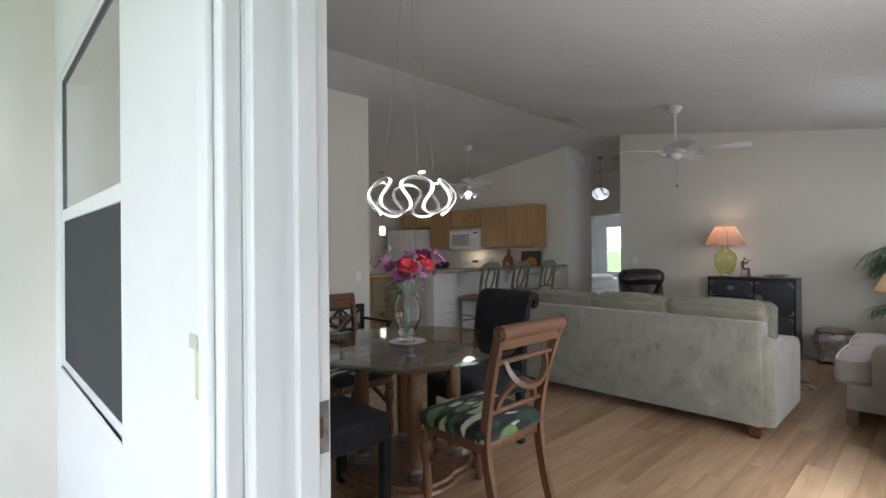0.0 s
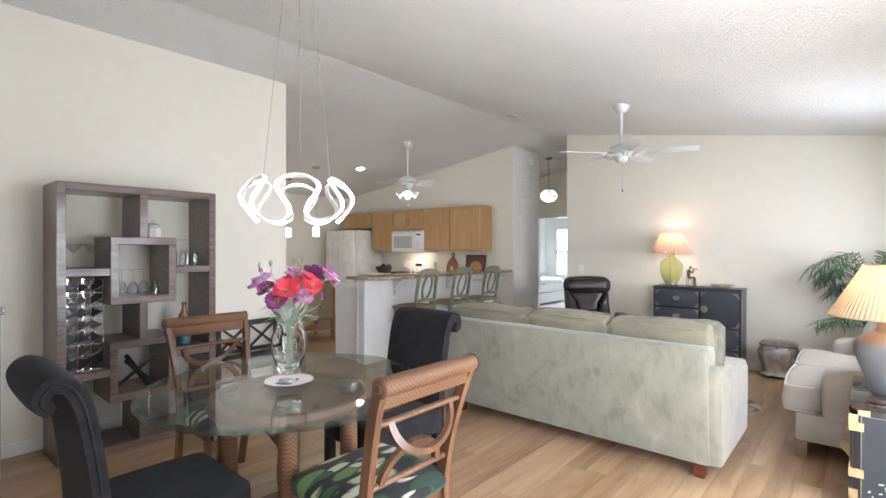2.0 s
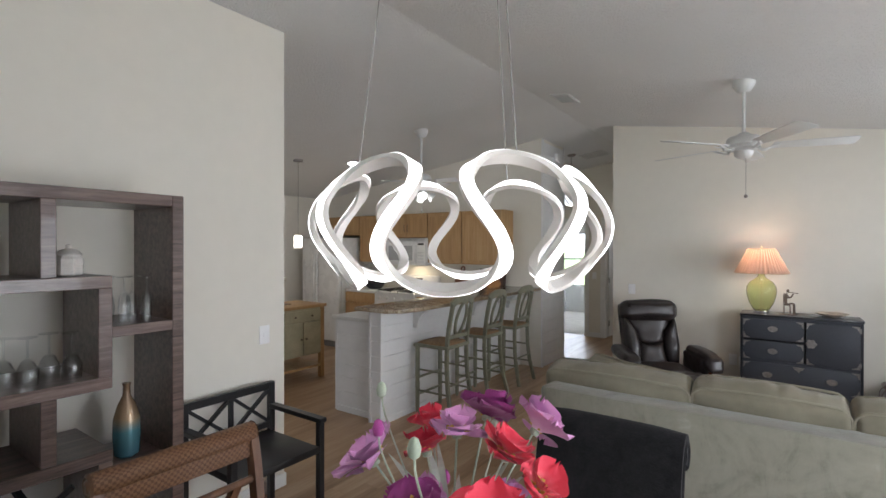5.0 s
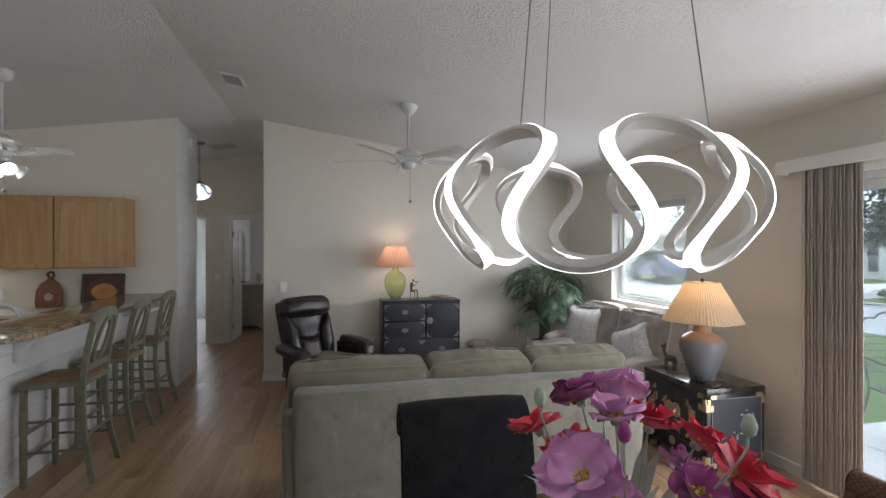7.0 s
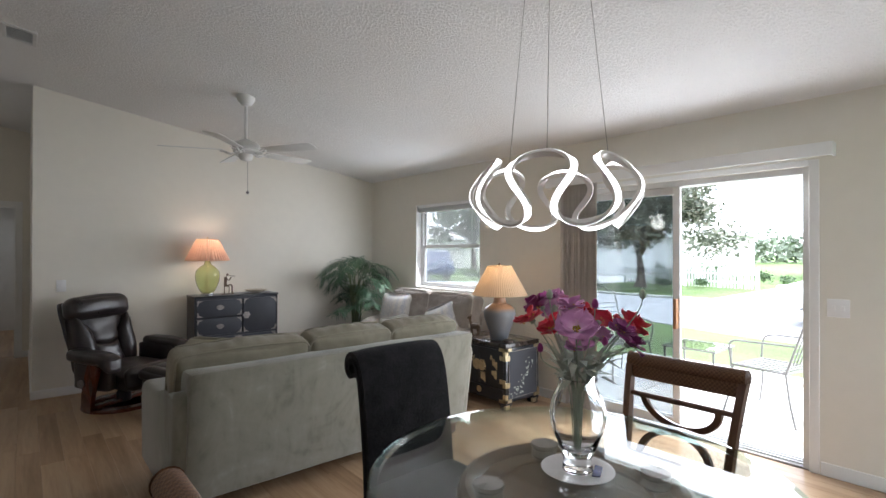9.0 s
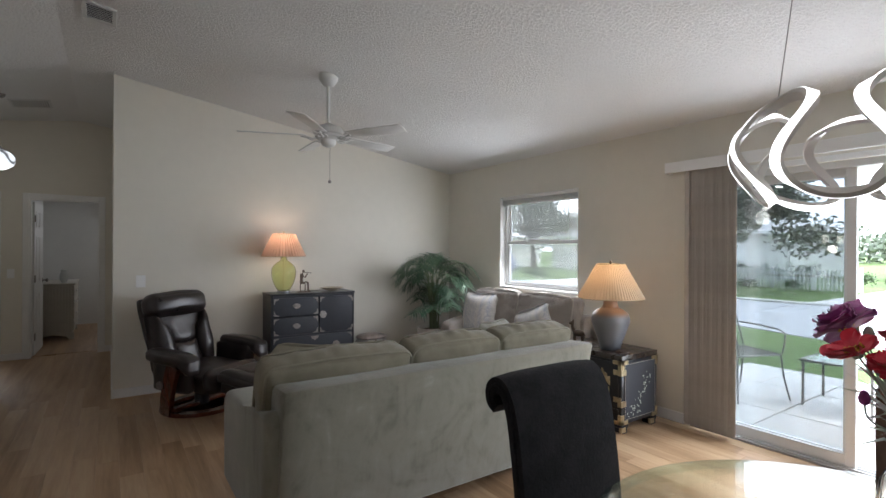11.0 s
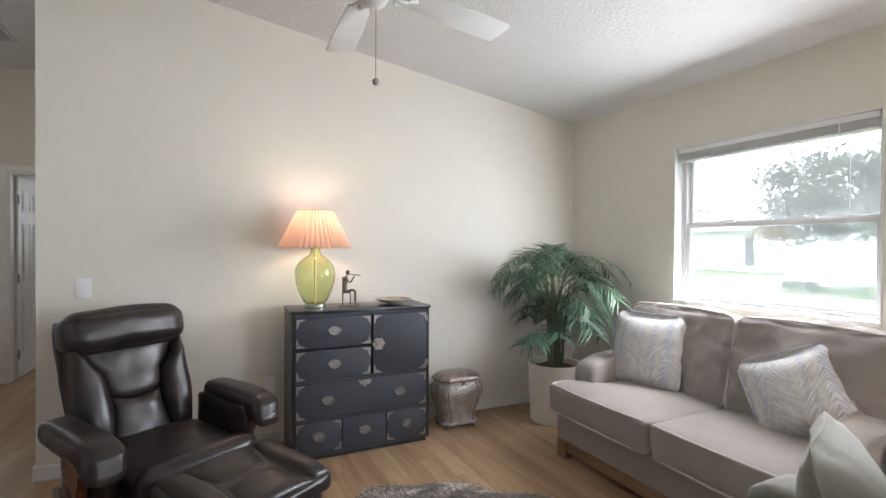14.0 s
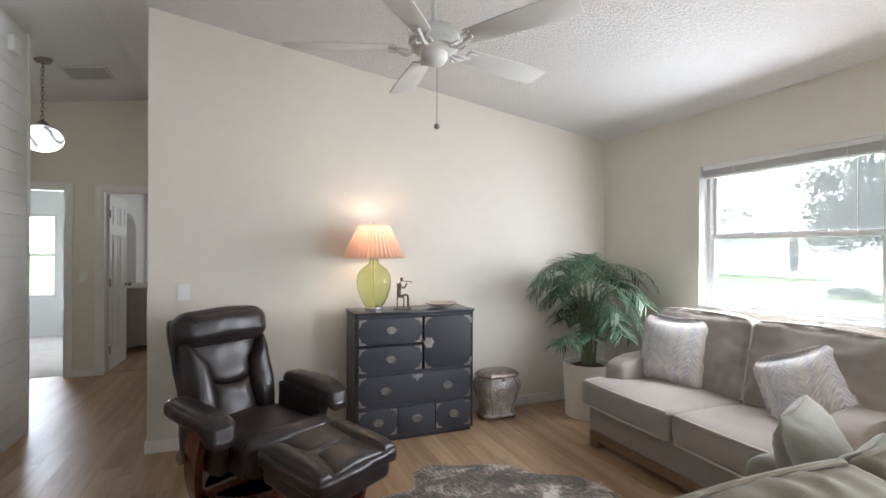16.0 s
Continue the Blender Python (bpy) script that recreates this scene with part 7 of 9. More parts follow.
bar()
tagged(part("granite_worktop", extrude([(-4.98, 4.13), (-4.62, 4.13), (-4.50, 4.22), (-4.46, 4.40), (-4.46, 6.995), (-4.98, 6.995)], 1.012, 1.046, 0.006), GRANITE, smooth=40), "polished beige granite bar top", "worktop")
tagged(part("low_counter", box(-5.45, -4.90, 4.285, 6.36, 0.882, 0.918, 0.005), WHITECOUNTER, smooth=40), "white laminate low counter behind the bar", "worktop")
o = thing("kitchen_faucet", pose(-5.08, 5.35, 0.918), "white curved kitchen faucet", "faucet")
part("spout", tube(smooth_line([(0, 0, 0), (0, 0, 0.10), (-0.03, 0, 0.17), (-0.12, 0, 0.20), (-0.20, 0, 0.15)], 6), 0.014, 10), APPLIANCE, o, smooth=40)
part("lever", tube(smooth_line([(0.0, 0.08, 0.02), (0.0, 0.10, 0.09), (-0.06, 0.12, 0.16)], 5), 0.010, 8), APPLIANCE, o, smooth=40)
part("base", box(-0.04, 0.04, -0.11, 0.13, 0, 0.018, 0.006), APPLIANCE, o, smooth=40)


def bar_stool(m):
    o = thing("bar_stool", m, "grey-green painted bar stool with an oval back and rush seat", "stool", "bar stools")
    for sx in (-1, 1):
        part("front_leg", lathe(((0.014, 0.0), (0.02, 0.03), (0.022, 0.30), (0.018, 0.32), (0.024, 0.36), (0.022, 0.60), (0.026, 0.655)), 12, m=pose(sx * 0.185, 0.17, 0)), STOOLPAINT, o, smooth=35)
        pts = smooth_line([(sx * 0.20, -0.23, 0.0), (sx * 0.175, -0.17, 0.30), (sx * 0.165, -0.155, 0.62), (sx * 0.165, -0.18, 0.85), (sx * 0.16, -0.22, 1.06)], 5)
        part("back_post", tube(pts, 0, flat=(0.017, 0.013), up=(1, 0, 0)), STOOLPAINT, o, smooth=40)
        for z, y0 in ((0.22, -0.18), (0.42, -0.165)):
            part("side_stretcher", tube([(sx * 0.182, 0.17, z), (sx * 0.172, y0, z)], 0.010, 8), STOOLPAINT, o, smooth=40)
    for z in (0.18, 0.34):
        part("front_stretcher", tube([(-0.185, 0.17, z), (0.185, 0.17, z)], 0.012, 8), STOOLPAINT, o, smooth=40)
    part("rear_stretcher", tube([(-0.175, -0.17, 0.30), (0.175, -0.17, 0.30)], 0.010, 8), STOOLPAINT, o, smooth=40)
    fr = extrude([(-0.215, 0.20), (0.215, 0.20), (0.19, -0.18), (-0.19, -0.18)], 0.635, 0.668, 0.008)
    part("seat_frame", fr, STOOLPAINT, o, smooth=40)
    part("seat", soft_box(0.36, 0.33, 0.03, 0.008, 6, 0.8, 1, 0.002, pose(0, 0.01, 0.668)), RUSH, o, "woven rush seat", smooth=0)
    part("top_rail", tube(smooth_line([(-0.175, -0.215, 1.05), (-0.10, -0.232, 1.095), (0.0, -0.24, 1.105), (0.10, -0.232, 1.095), (0.175, -0.215, 1.05)], 5), 0, flat=(0.032, 0.011), up=(0, 1, 0)), STOOLPAINT, o, smooth=40)
    oval = [(0.075 * math.cos(a) , -0.20 - 0.045 * math.sin(a), 0.91 + 0.155 * math.sin(a)) for a in (2 * math.pi * k / 28 for k in range(28))]
    part("oval_splat", tube(oval, 0, flat=(0.012, 0.009), up=(0, 1, 0.25), closed=True), STOOLPAINT, o, "carved oval ring", smooth=40)
    part("lower_rail", tube([(-0.165, -0.165, 0.745), (0.165, -0.165, 0.745)], 0, flat=(0.018, 0.010), up=(0, 1, 0)), STOOLPAINT, o, smooth=40)
    return o


stool = bar_stool(pose(-4.53, 4.87, 0, 0, 0, 90))
copy_thing(stool, pose(-4.53, 5.55, 0, 0, 0, 90))
copy_thing(stool, pose(-4.53, 6.23, 0, 0, 0, 90))


o = thing("cutting_board", pose(-5.66, 6.93, 0.922, -8, 0, 0), "round-handled dark wood cutting board against the wall", "cutting board")
BOARDWOOD = wood("walnut_board", (0.10, 0.035, 0.015), (0.19, 0.07, 0.03), (0.27, 0.11, 0.05), "z", 0.35, 2.0, 0.1)
own = extrude([(-0.11, 0.0), (0.11, 0.0), (0.125, 0.06), (0.12, 0.18), (0.08, 0.25), (0.035, 0.285), (0.02, 0.31), (-0.02, 0.31), (-0.035, 0.285), (-0.08, 0.25), (-0.12, 0.18), (-0.125, 0.06)], 0, 0.02, 0.003)
own.transform(Matrix.Rotation(radians(90), 4, "X"))
part("board", own, BOARDWOOD, o, smooth=40)
part("handle_ring", tube(arc((0, -0.01, 0.345), 0.03, 0, 345, 20), 0.011, 8, closed=True), BOARDWOOD, o, smooth=40)
part("emblem", lathe(((0.0, 0.003), (0.04, 0.002), (0.04, 0.0)), 20, m=pose(0, -0.02, 0.11, 90, 0, 0)), plain("pale_emblem", (0.45, 0.38, 0.30), 0.6), o)

o = thing("framed_picture", pose(-5.165, 6.94, 0.922, -7, 0, 0), "dark framed painting of a golden pear leaning on the wall", "picture")
DARKFRAME = wood("dark_frame", (0.03, 0.015, 0.01), (0.06, 0.03, 0.02), (0.09, 0.05, 0.03), "x", 0.35, 3.0, 0.1)
for x0, x1, z0, z1 in ((-0.205, 0.205, 0, 0.035), (-0.205, 0.205, 0.315, 0.35), (-0.205, -0.165, 0.035, 0.315), (0.165, 0.205, 0.035, 0.315)):
    part("frame_rail", box(x0, x1, -0.022, 0, z0, z1, 0.003), DARKFRAME, o)
cv = part("canvas", box(-0.165, 0.165, -0.010, -0.002, 0.035, 0.315), plain("dark_red_canvas", (0.11, 0.05, 0.035), 0.6, vary=0.4, scale=8), o)
pear = extrude([(0.11 * math.cos(a) * (1 + 0.12 * math.cos(2 * a)), 0.155 + 0.09 * math.sin(a)) for a in (2 * math.pi * k / 32 for k in range(32))], 0, 0.002)
pear.transform(Matrix.Translation((0.01, -0.0105, 0.0)) @ Matrix.Rotation(radians(90), 4, "X"))
part("painted_pear", pear, plain("golden_pear", (0.50, 0.24, 0.08), 0.6, vary=0.4, scale=9), cv)

o = thing("fruit_basket", pose(-7.12, 6.68, 0.922), "dark wire basket with dark fruit on the worktop", "basket")
part("bowl", lathe(((0.10, 0.0), (0.14, 0.05), (0.16, 0.11), (0.155, 0.11), (0.13, 0.05), (0.0, 0.012)), 24), BLACKPAINT, o, smooth=40)
rng = random.Random(2)
for k in range(7):
    own = bmesh.new()
    bmesh.ops.create_icosphere(own, subdivisions=2, radius=0.042)
    for v in own.verts:
        v.co *= 1 + 0.05 * noise.noise(v.co * 20 + Vector((k, 0, 0)))
    part("fruit", own, plain("dark_fruit", (0.05, 0.02, 0.015), 0.4, vary=0.4, scale=20), o, smooth=0, at=pose(rng.uniform(-0.07, 0.07), rng.uniform(-0.07, 0.07), 0.10 + 0.03 * rng.random()))
o = thing("under_cabinet_lamp", pose(-7.145, 6.75, 1.305), "slim grey under-cabinet fixture", "lamp")
part("housing", box(-0.25, 0.25, -0.06, 0.06, 0, 0.035, 0.006), plain("grey_fixture", (0.35, 0.35, 0.35), 0.4), o, smooth=40)


def kitchen_cart():
    o = thing("kitchen_cart", pose(-6.96, 4.42, 0), "cream and honey wood kitchen cart with drawer and cupboard", "sideboard")
    PAINT = plain("cream_green_paint", (0.42, 0.38, 0.25), 0.5, vary=0.15, scale=10)
    W, D, H = 0.52, 0.64, 0.89
    part("top", box(-0.02, W + 0.02, -0.02, D + 0.02, H - 0.035, H, 0.005), MAPLE, o, smooth=40)
    for x in (0.0, W - 0.055):
        for y in (0.0, D - 0.055):
            part("leg", box(x, x + 0.055, y, y + 0.055, 0, H - 0.035, 0.004, 1), MAPLE, o)
    part("body", box(0.01, W - 0.008, 0.01, D - 0.01, 0.30, H - 0.035), PAINT, o)
    part("shelf", box(0.01, W - 0.01, 0.01, D - 0.01, 0.14, 0.165), MAPLE, o)
    d = part("drawer", box(W - 0.008, W + 0.006, 0.06, D - 0.06, 0.70, 0.83, 0.003), PAINT, o)
    for y in (0.2, 0.44):
        part("knob", lathe(((0.006, 0), (0.006, 0.012), (0.013, 0.02), (0.0, 0.026)), 12, m=pose(W + 0.006, y, 0.765, 0, 90, 0)), BRONZE, d, smooth=40)
    for a, b in ((0.06, 0.315), (0.325, D - 0.06)):
        d = part("door", box(W - 0.008, W + 0.006, a, b, 0.32, 0.69, 0.003), PAINT, o)
        part("knob", lathe(((0.006, 0), (0.006, 0.012), (0.013, 0.02), (0.0, 0.026)), 12, m=pose(W + 0.006, b - 0.03 if a < 0.1 else a + 0.03, 0.5, 0, 90, 0)), BRONZE, d, smooth=40)


kitchen_cart()
o = thing("flower_vase", pose(-6.75, 4.62, 0.89), "white pitcher with white flowers on the kitchen cart", "vase")
part("tray", box(-0.11, 0.11, -0.11, 0.11, 0, 0.012, 0.003), plain("brown_tray", (0.22, 0.15, 0.09), 0.5), o)
part("pitcher", lathe(((0.05, 0.012), (0.07, 0.05), (0.075, 0.09), (0.05, 0.14), (0.045, 0.17), (0.055, 0.185), (0.0, 0.17)), 24), plain("white_pitcher", (0.74, 0.73, 0.71), 0.25, vary=0.04), o, smooth=40)
rng = random.Random(9)
for k in range(16):
    own = bmesh.new()
    bmesh.ops.create_icosphere(own, subdivisions=2, radius=0.034)
    for v in own.verts:
        v.co *= 1 + 0.25 * noise.noise(v.co * 60 + Vector((k * 3, 0, 0)))
    part("blossom", own, plain("cream_blossom", (0.70, 0.66, 0.55), 0.8, vary=0.15, scale=50) if k == 0 else bpy.data.materials["cream_blossom"], o, at=pose(rng.gauss(0, 0.055), rng.gauss(0, 0.055), 0.22 + 0.10 * rng.random()))


def pendant(x, y, z):
    top = ceiling_z(x)
    o = thing("pendant_lamp", pose(x, y, z), "small lit white glass pendant lamp", "pendant lamp", "kitchen pendants")
    part("shade", lathe(((0.035, -0.075), (0.05, -0.07), (0.05, 0.07), (0.035, 0.08), (0.0, 0.08)), 20), glow("pendant_glass", (1.0, 0.88, 0.7, 1), 2.2), o, smooth=40)
    part("cord", tube([(0, 0, 0.08), (0, 0, top - z)], 0.003, 5), PEWTER, o)
    part("ceiling_canopy", lathe(((0.0, -0.025), (0.06, -0.02), (0.065, 0.01), (0.0, 0.01)), 20, m=pose(0, 0, top - z)), PEWTER, o, smooth=40)


pendant(-6.86, 5.0, 1.64)
pendant(-7.67, 5.0, 1.64)
bulb_light("pendant_light", (-7.25, 5.0, 1.45), 2, (1.0, 0.86, 0.66), 0.08)
o = thing("recessed_light", pose(-6.56, 5.65, ceiling_z(-6.56) - 0.014, 0, -8), "lit round recessed ceiling light", "ceiling light")
part("trim_ring", lathe(((0.065, -0.006), (0.09, -0.008), (0.095, 0.0), (0.065, 0.004)), 28), FANWHITE, o, smooth=40)
part("lens", lathe(((0.0, -0.034), (0.03, -0.03), (0.052, -0.02), (0.066, -0.004)), 24), glow("recessed_lens", (1.0, 0.95, 0.86, 1), 8), o, smooth=0)
lamp("recessed_spot", "SPOT", look((-6.56, 5.65, ceiling_z(-6.56) - 0.03), (-6.5, 5.65, 0)), 9, (1.0, 0.94, 0.84), spot_size=radians(110), spot_blend=0.6, shadow_soft_size=0.06)
ceiling_fan("ceiling_fan", -5.23, 5.42, 2.29, 0, "white kitchen ceiling fan with four lit spot shades", light=True, turn=10, blade=0.26)


# ---- hall, doors and windows ----
def casing(name, x0, x1, y, top, label, w=0.065, out=-1):
    """Flat white door casing on one face of a wall along x."""
    a, b = sorted((y, y + out * 0.016))
    bm = bmesh.new()
    box(x0 - w, x0, a, b, 0, top + w, 0.003, 1, bm)
    box(x1, x1 + w, a, b, 0, top + w, 0.003, 1, bm)
    box(x0, x1, a, b, top, top + w, 0.003, 1, bm)
    return setting(name, bm, TRIM, label, "trim")


def jambs(name, x0, x1, y0, y1, top):
    bm = bmesh.new()
    box(x0, x0 + 0.018, y0, y1, 0, top, bm=bm)
    box(x1 - 0.018, x1, y0, y1, 0, top, bm=bm)
    box(x0 + 0.018, x1 - 0.018, y0, y1, top - 0.018, top, bm=bm)
    return setting(name, bm, TRIM, "white door lining", "trim")


casing("trim_door_1", -5.50, -4.735, 9.54, 2.03, "white casing of the bright bedroom doorway")
casing("trim_door_2", -4.405, -3.68, 9.54, 2.03, "white casing of the second bedroom doorway")
jambs("jamb_door_1", -5.50, -4.735, 9.536, 9.664, 2.03)
jambs("jamb_door_2", -4.405, -3.68, 9.536, 9.664, 2.03)


def panel_leaf():
    d = thing("door_2", pose(-4.382, 9.665, 0, 0, 0, 88), "white six-panel door standing open into the bedroom", "door", kind="structure")
    W, H = 0.69, 2.0
    part("leaf", box(0, W, -0.018, 0.018, 0.01, H, 0.002, 1), TRIM, d)
    for x0, x1 in ((0.10, 0.31), (0.38, 0.59)):
        for z0, z1 in ((0.22, 0.80), (0.95, 1.55), (1.66, 1.88)):
            for s in (-1, 1):
                a, b = sorted((s * 0.018, s * 0.023))
                fr = bmesh.new()
                box(x0, x1, a, b, z0, z0 + 0.014, 0.002, 1, fr)
                box(x0, x1, a, b, z1 - 0.014, z1, 0.002, 1, fr)
                box(x0, x0 + 0.014, a, b, z0 + 0.014, z1 - 0.014, 0.002, 1, fr)
                box(x1 - 0.014, x1, a, b, z0 + 0.014, z1 - 0.014, 0.002, 1, fr)
                box(x0 + 0.035, x1 - 0.035, a, b, z0 + 0.035, z1 - 0.035, 0.002, 1, fr)
                part("panel", fr, TRIM, d)
    for s in (-1, 1):
        part("door_knob", lathe(((0.026, 0.0), (0.026, 0.006), (0.01, 0.012), (0.01, 0.035), (0.026, 0.045), (0.024, 0.062), (0.0, 0.066)), 18, m=pose(W - 0.06, s * 0.018, 0.95, -90 * s, 0, 0)), PEWTER, d, smooth=40)
    for z in (0.25, 1.0, 1.78):
        part("hinge", box(-0.012, 0.004, -0.03, -0.018, z - 0.045, z + 0.045), PEWTER, d)


panel_leaf()


def baseboards():
    runs = ((-3.54, 0.30, 6.988, 7.0), (-3.42, 0.30, 9.528, 9.54), (-6.0, -5.565, 9.528, 9.54), (-4.67, -4.47, 9.528, 9.54), (-3.615, -3.54, 9.528, 9.54))
    for x0, x1, y0, y1 in runs[:1] + runs[2:]:
        setting("baseboard", box(x0, x1, y0, y1, 0, 0.085, 0.003, 1), TRIM, "white painted baseboard", "trim")
    for x0, x1, y0, y1 in ((-3.552, -3.54, 6.988, 9.528), (0.288, 0.30, 3.66, 6.988), (0.288, 0.30, 0.33, 1.66), (-4.56, -4.548, 0.33, 3.08)):
        setting("baseboard", box(x0, x1, y0, y1, 0, 0.085, 0.003, 1), TRIM, "white painted baseboard", "trim")
    setting("baseboard", box(-4.68, -4.548, 3.08, 3.092, 0, 0.085, 0.003, 1), TRIM, "white painted baseboard", "trim")


baseboards()


def shiplap_wall():
    host = bpy.data.objects["wall_hall_west"]
    h = 0.148
    for k in range(21):
        z0 = k * h
        if z0 + h < ceiling_z(-4.45) + 0.05:
            part("shiplap_board", box(-4.46, -4.448, 7.03, 7.735, z0 + 0.0015, z0 + h - 0.0015, 0.0015, 1), SHIPLAP, host)
    for y0, y1 in ((6.992, 7.03), (7.735, 7.765)):
        part("corner_trim", box(-4.462, -4.440, y0, y1, 0, 3.0, 0.002, 1), SHIPLAP, host)


shiplap_wall()
o = thing("door_chime", pose(-4.448, 7.46, 2.81, 0, 0, 90), "small white wall alarm box high on the shiplap", "alarm")
part("cover", box(-0.06, 0.06, -0.04, 0, -0.055, 0.055, 0.006), WHITEPLASTIC, o, smooth=40)


def globe_pendant():
    x, y, z = -4.535, 8.28, 2.32
    top = ceiling_z(x)
    o = thing("pendant_lamp", pose(x, y, z), "lit alabaster-glass bowl pendant with dark veins on a chain", "pendant lamp")
    n = Nodes("veined_glass")
    w = n.node("TexWave", Vector=n.scaled((1, 1, 1), turn=(0.6, 0.4, 0.2)), Scale=2.6, Distortion=9.0, Detail=2.0)
    vein = n.ramp(w.outputs["Fac"], (0.0, (0.1, 0.1, 0.1)), (0.1, (0.85, 0.85, 0.85)))
    n.set(Base_Color=vein, Roughness=0.2, Emission_Color=vein, Emission_Strength=0.8)
    prof = [(0.15 * math.sin(a), -0.112 * math.cos(a)) for a in (math.pi * k / 18 for k in range(19))]
    part("bowl", lathe([(max(r, 0.0), zz) for r, zz in prof], 36), n.mat, o, smooth=60)
    part("cap", lathe(((0.05, 0.095), (0.055, 0.115), (0.02, 0.15), (0.0, 0.165)), 20), PEWTER, o, smooth=40)
    part("ceiling_canopy", lathe(((0.0, -0.03), (0.05, -0.025), (0.07, 0.0), (0.07, 0.015), (0.0, 0.015)), 20, m=pose(0, 0, top - z)), PEWTER, o, smooth=40)
    zz, k = 0.16, 0
    while zz < top - z - 0.03:
        link = [(0.011 * math.cos(a), 0, zz + 0.022 + 0.02 * math.sin(a)) for a in (2 * math.pi * j / 12 for j in range(12))]
        part("chain_link", tube(link, 0.0026, 5, closed=True), PEWTER, o, at=pose(0, 0, 0, 0, 0, 90 * (k % 2)))
        zz += 0.034
        k += 1
    bulb_light("hall_pendant_light", (x, y, z - 0.20), 1.5, (1.0, 0.86, 0.68), 0.12)


globe_pendant()


def hung_window(name, x0, x1, y0, y1, z0, z1, mid, label, wall="x"):
    """A single-hung sash window in a wall along y; x0 inner, x1 outer."""
    d = thing(name, pose(0, 0, 0), label, "window", kind="structure")
    x = x1 - 0.05
    f = bmesh.new()
    box(x - 0.03, x1, y0, y0 + 0.035, z0, z1, 0.002, 1, f)
    box(x - 0.03, x1, y1 - 0.035, y1, z0, z1, 0.002, 1, f)
    box(x - 0.03, x1, y0 + 0.035, y1 - 0.035, z1 - 0.035, z1, 0.002, 1, f)
    box(x - 0.03, x1, y0 + 0.035, y1 - 0.035, z0, z0 + 0.04, 0.002, 1, f)
    part("window_frame", f, ALU, d)
    for nm, a, b, dx in (("upper_sash", mid, z1 - 0.035, 0.02), ("lower_sash", z0 + 0.04, mid + 0.02, -0.008)):
        s = bmesh.new()
        xa, xb = x + dx - 0.012, x + dx + 0.012
        box(xa, xb, y0 + 0.035, y0 + 0.06, a, b, 0.002, 1, s)
        box(xa, xb, y1 - 0.06, y1 - 0.035, a, b, 0.002, 1, s)
        box(xa, xb, y0 + 0.06, y1 - 0.06, a, a + 0.03, 0.002, 1, s)
        box(xa, xb, y0 + 0.06, y1 - 0.06, b - 0.03, b, 0.002, 1, s)
        sash = part(nm, s, ALU, d)
        pane = part("pane", box(x + dx - 0.002, x + dx + 0.002, y0 + 0.06, y1 - 0.06, a + 0.03, b - 0.03), PANE, sash, "clear glass pane")
        pane.visible_shadow = False
    for y in (y0 + 0.3 * (y1 - y0), y0 + 0.7 * (y1 - y0)):
        part("sash_lock", box(x - 0.045, x - 0.02, y - 0.03, y + 0.03, mid + 0.02, mid + 0.035, 0.003), ALU, d)
    return d


PANE = glass("pane_glass", (0.97, 0.99, 0.99), 0.0, 1.45)
# added sheet: its pale diffuse colour hazes the view through the window
def veil_sheet():
    n = Nodes("pale_veil")
    clear = n.node("BsdfTransparent", Color=(0.9, 0.9, 0.9, 1))
    grey = n.node("BsdfDiffuse", Color=(0.60, 0.605, 0.615, 1))
    m = n.node("MixShader", Fac=0.40)
    n.feed(m.inputs[1], clear.outputs[0])
    n.feed(m.inputs[2], grey.outputs[0])
    n.feed(n.tree.nodes["Material Output"].inputs["Surface"], m.outputs[0])
    return n.mat


VEIL = veil_sheet()
w1 = hung_window("window_1", 0.30, 0.46, *WIN[:2], WIN[2], WIN[3], 1.49, "white aluminium single-hung window above the loveseat")
# veil sheet added outside the sashes to pale the outdoors
part("insect_screen", box(0.452, 0.4535, WIN[0] + 0.035, WIN[1] - 0.035, WIN[2] + 0.04, WIN[3] - 0.035), VEIL, w1, "added pale sheet that veils the view outside")
part("window_sill", box(0.285, 0.41, WIN[0] - 0.0, WIN[1] + 0.0, WIN[2] - 0.004, WIN[2] + 0.016, 0.003), TRIM, w1)
for y0, y1 in ((WIN[0], WIN[0] + 0.006), (WIN[1] - 0.006, WIN[1])):
    part("reveal", box(0.298, 0.38, y0, y1, WIN[2] + 0.016, WIN[3] - 0.006), TRIM, w1)
part("reveal", box(0.298, 0.38, WIN[0], WIN[1], WIN[3] - 0.006, WIN[3]), TRIM, w1)

b = thing("window_blind", pose(0.335, (WIN[0] + WIN[1]) / 2, WIN[3] - 0.006), "white slatted blind drawn up under the window head", "blind")
L = (WIN[1] - WIN[0]) / 2 - 0.02
part("headrail", box(-0.02, 0.02, -L, L, -0.035, 0.0, 0.003), WHITEPLASTIC, b)
for k in range(9):
    part("slat", box(-0.022, 0.022, -L, L, -0.041 - 0.0045 * k, -0.039 - 0.0045 * k), WHITEPLASTIC, b)
part("bottom_rail", box(-0.022, 0.022, -L, L, -0.095, -0.081, 0.003), WHITEPLASTIC, b)
for y in (-L * 0.7, L * 0.55):
    part("tilt_wand", tube([(-0.022, y, -0.03), (-0.024, y, -0.10)], 0.004, 6), WHITEPLASTIC, b)
part("lift_cord", tube([(-0.022, -L + 0.12, -0.03), (-0.024, -L + 0.12, -0.56)], 0.0016, 5), WHITEPLASTIC, b)


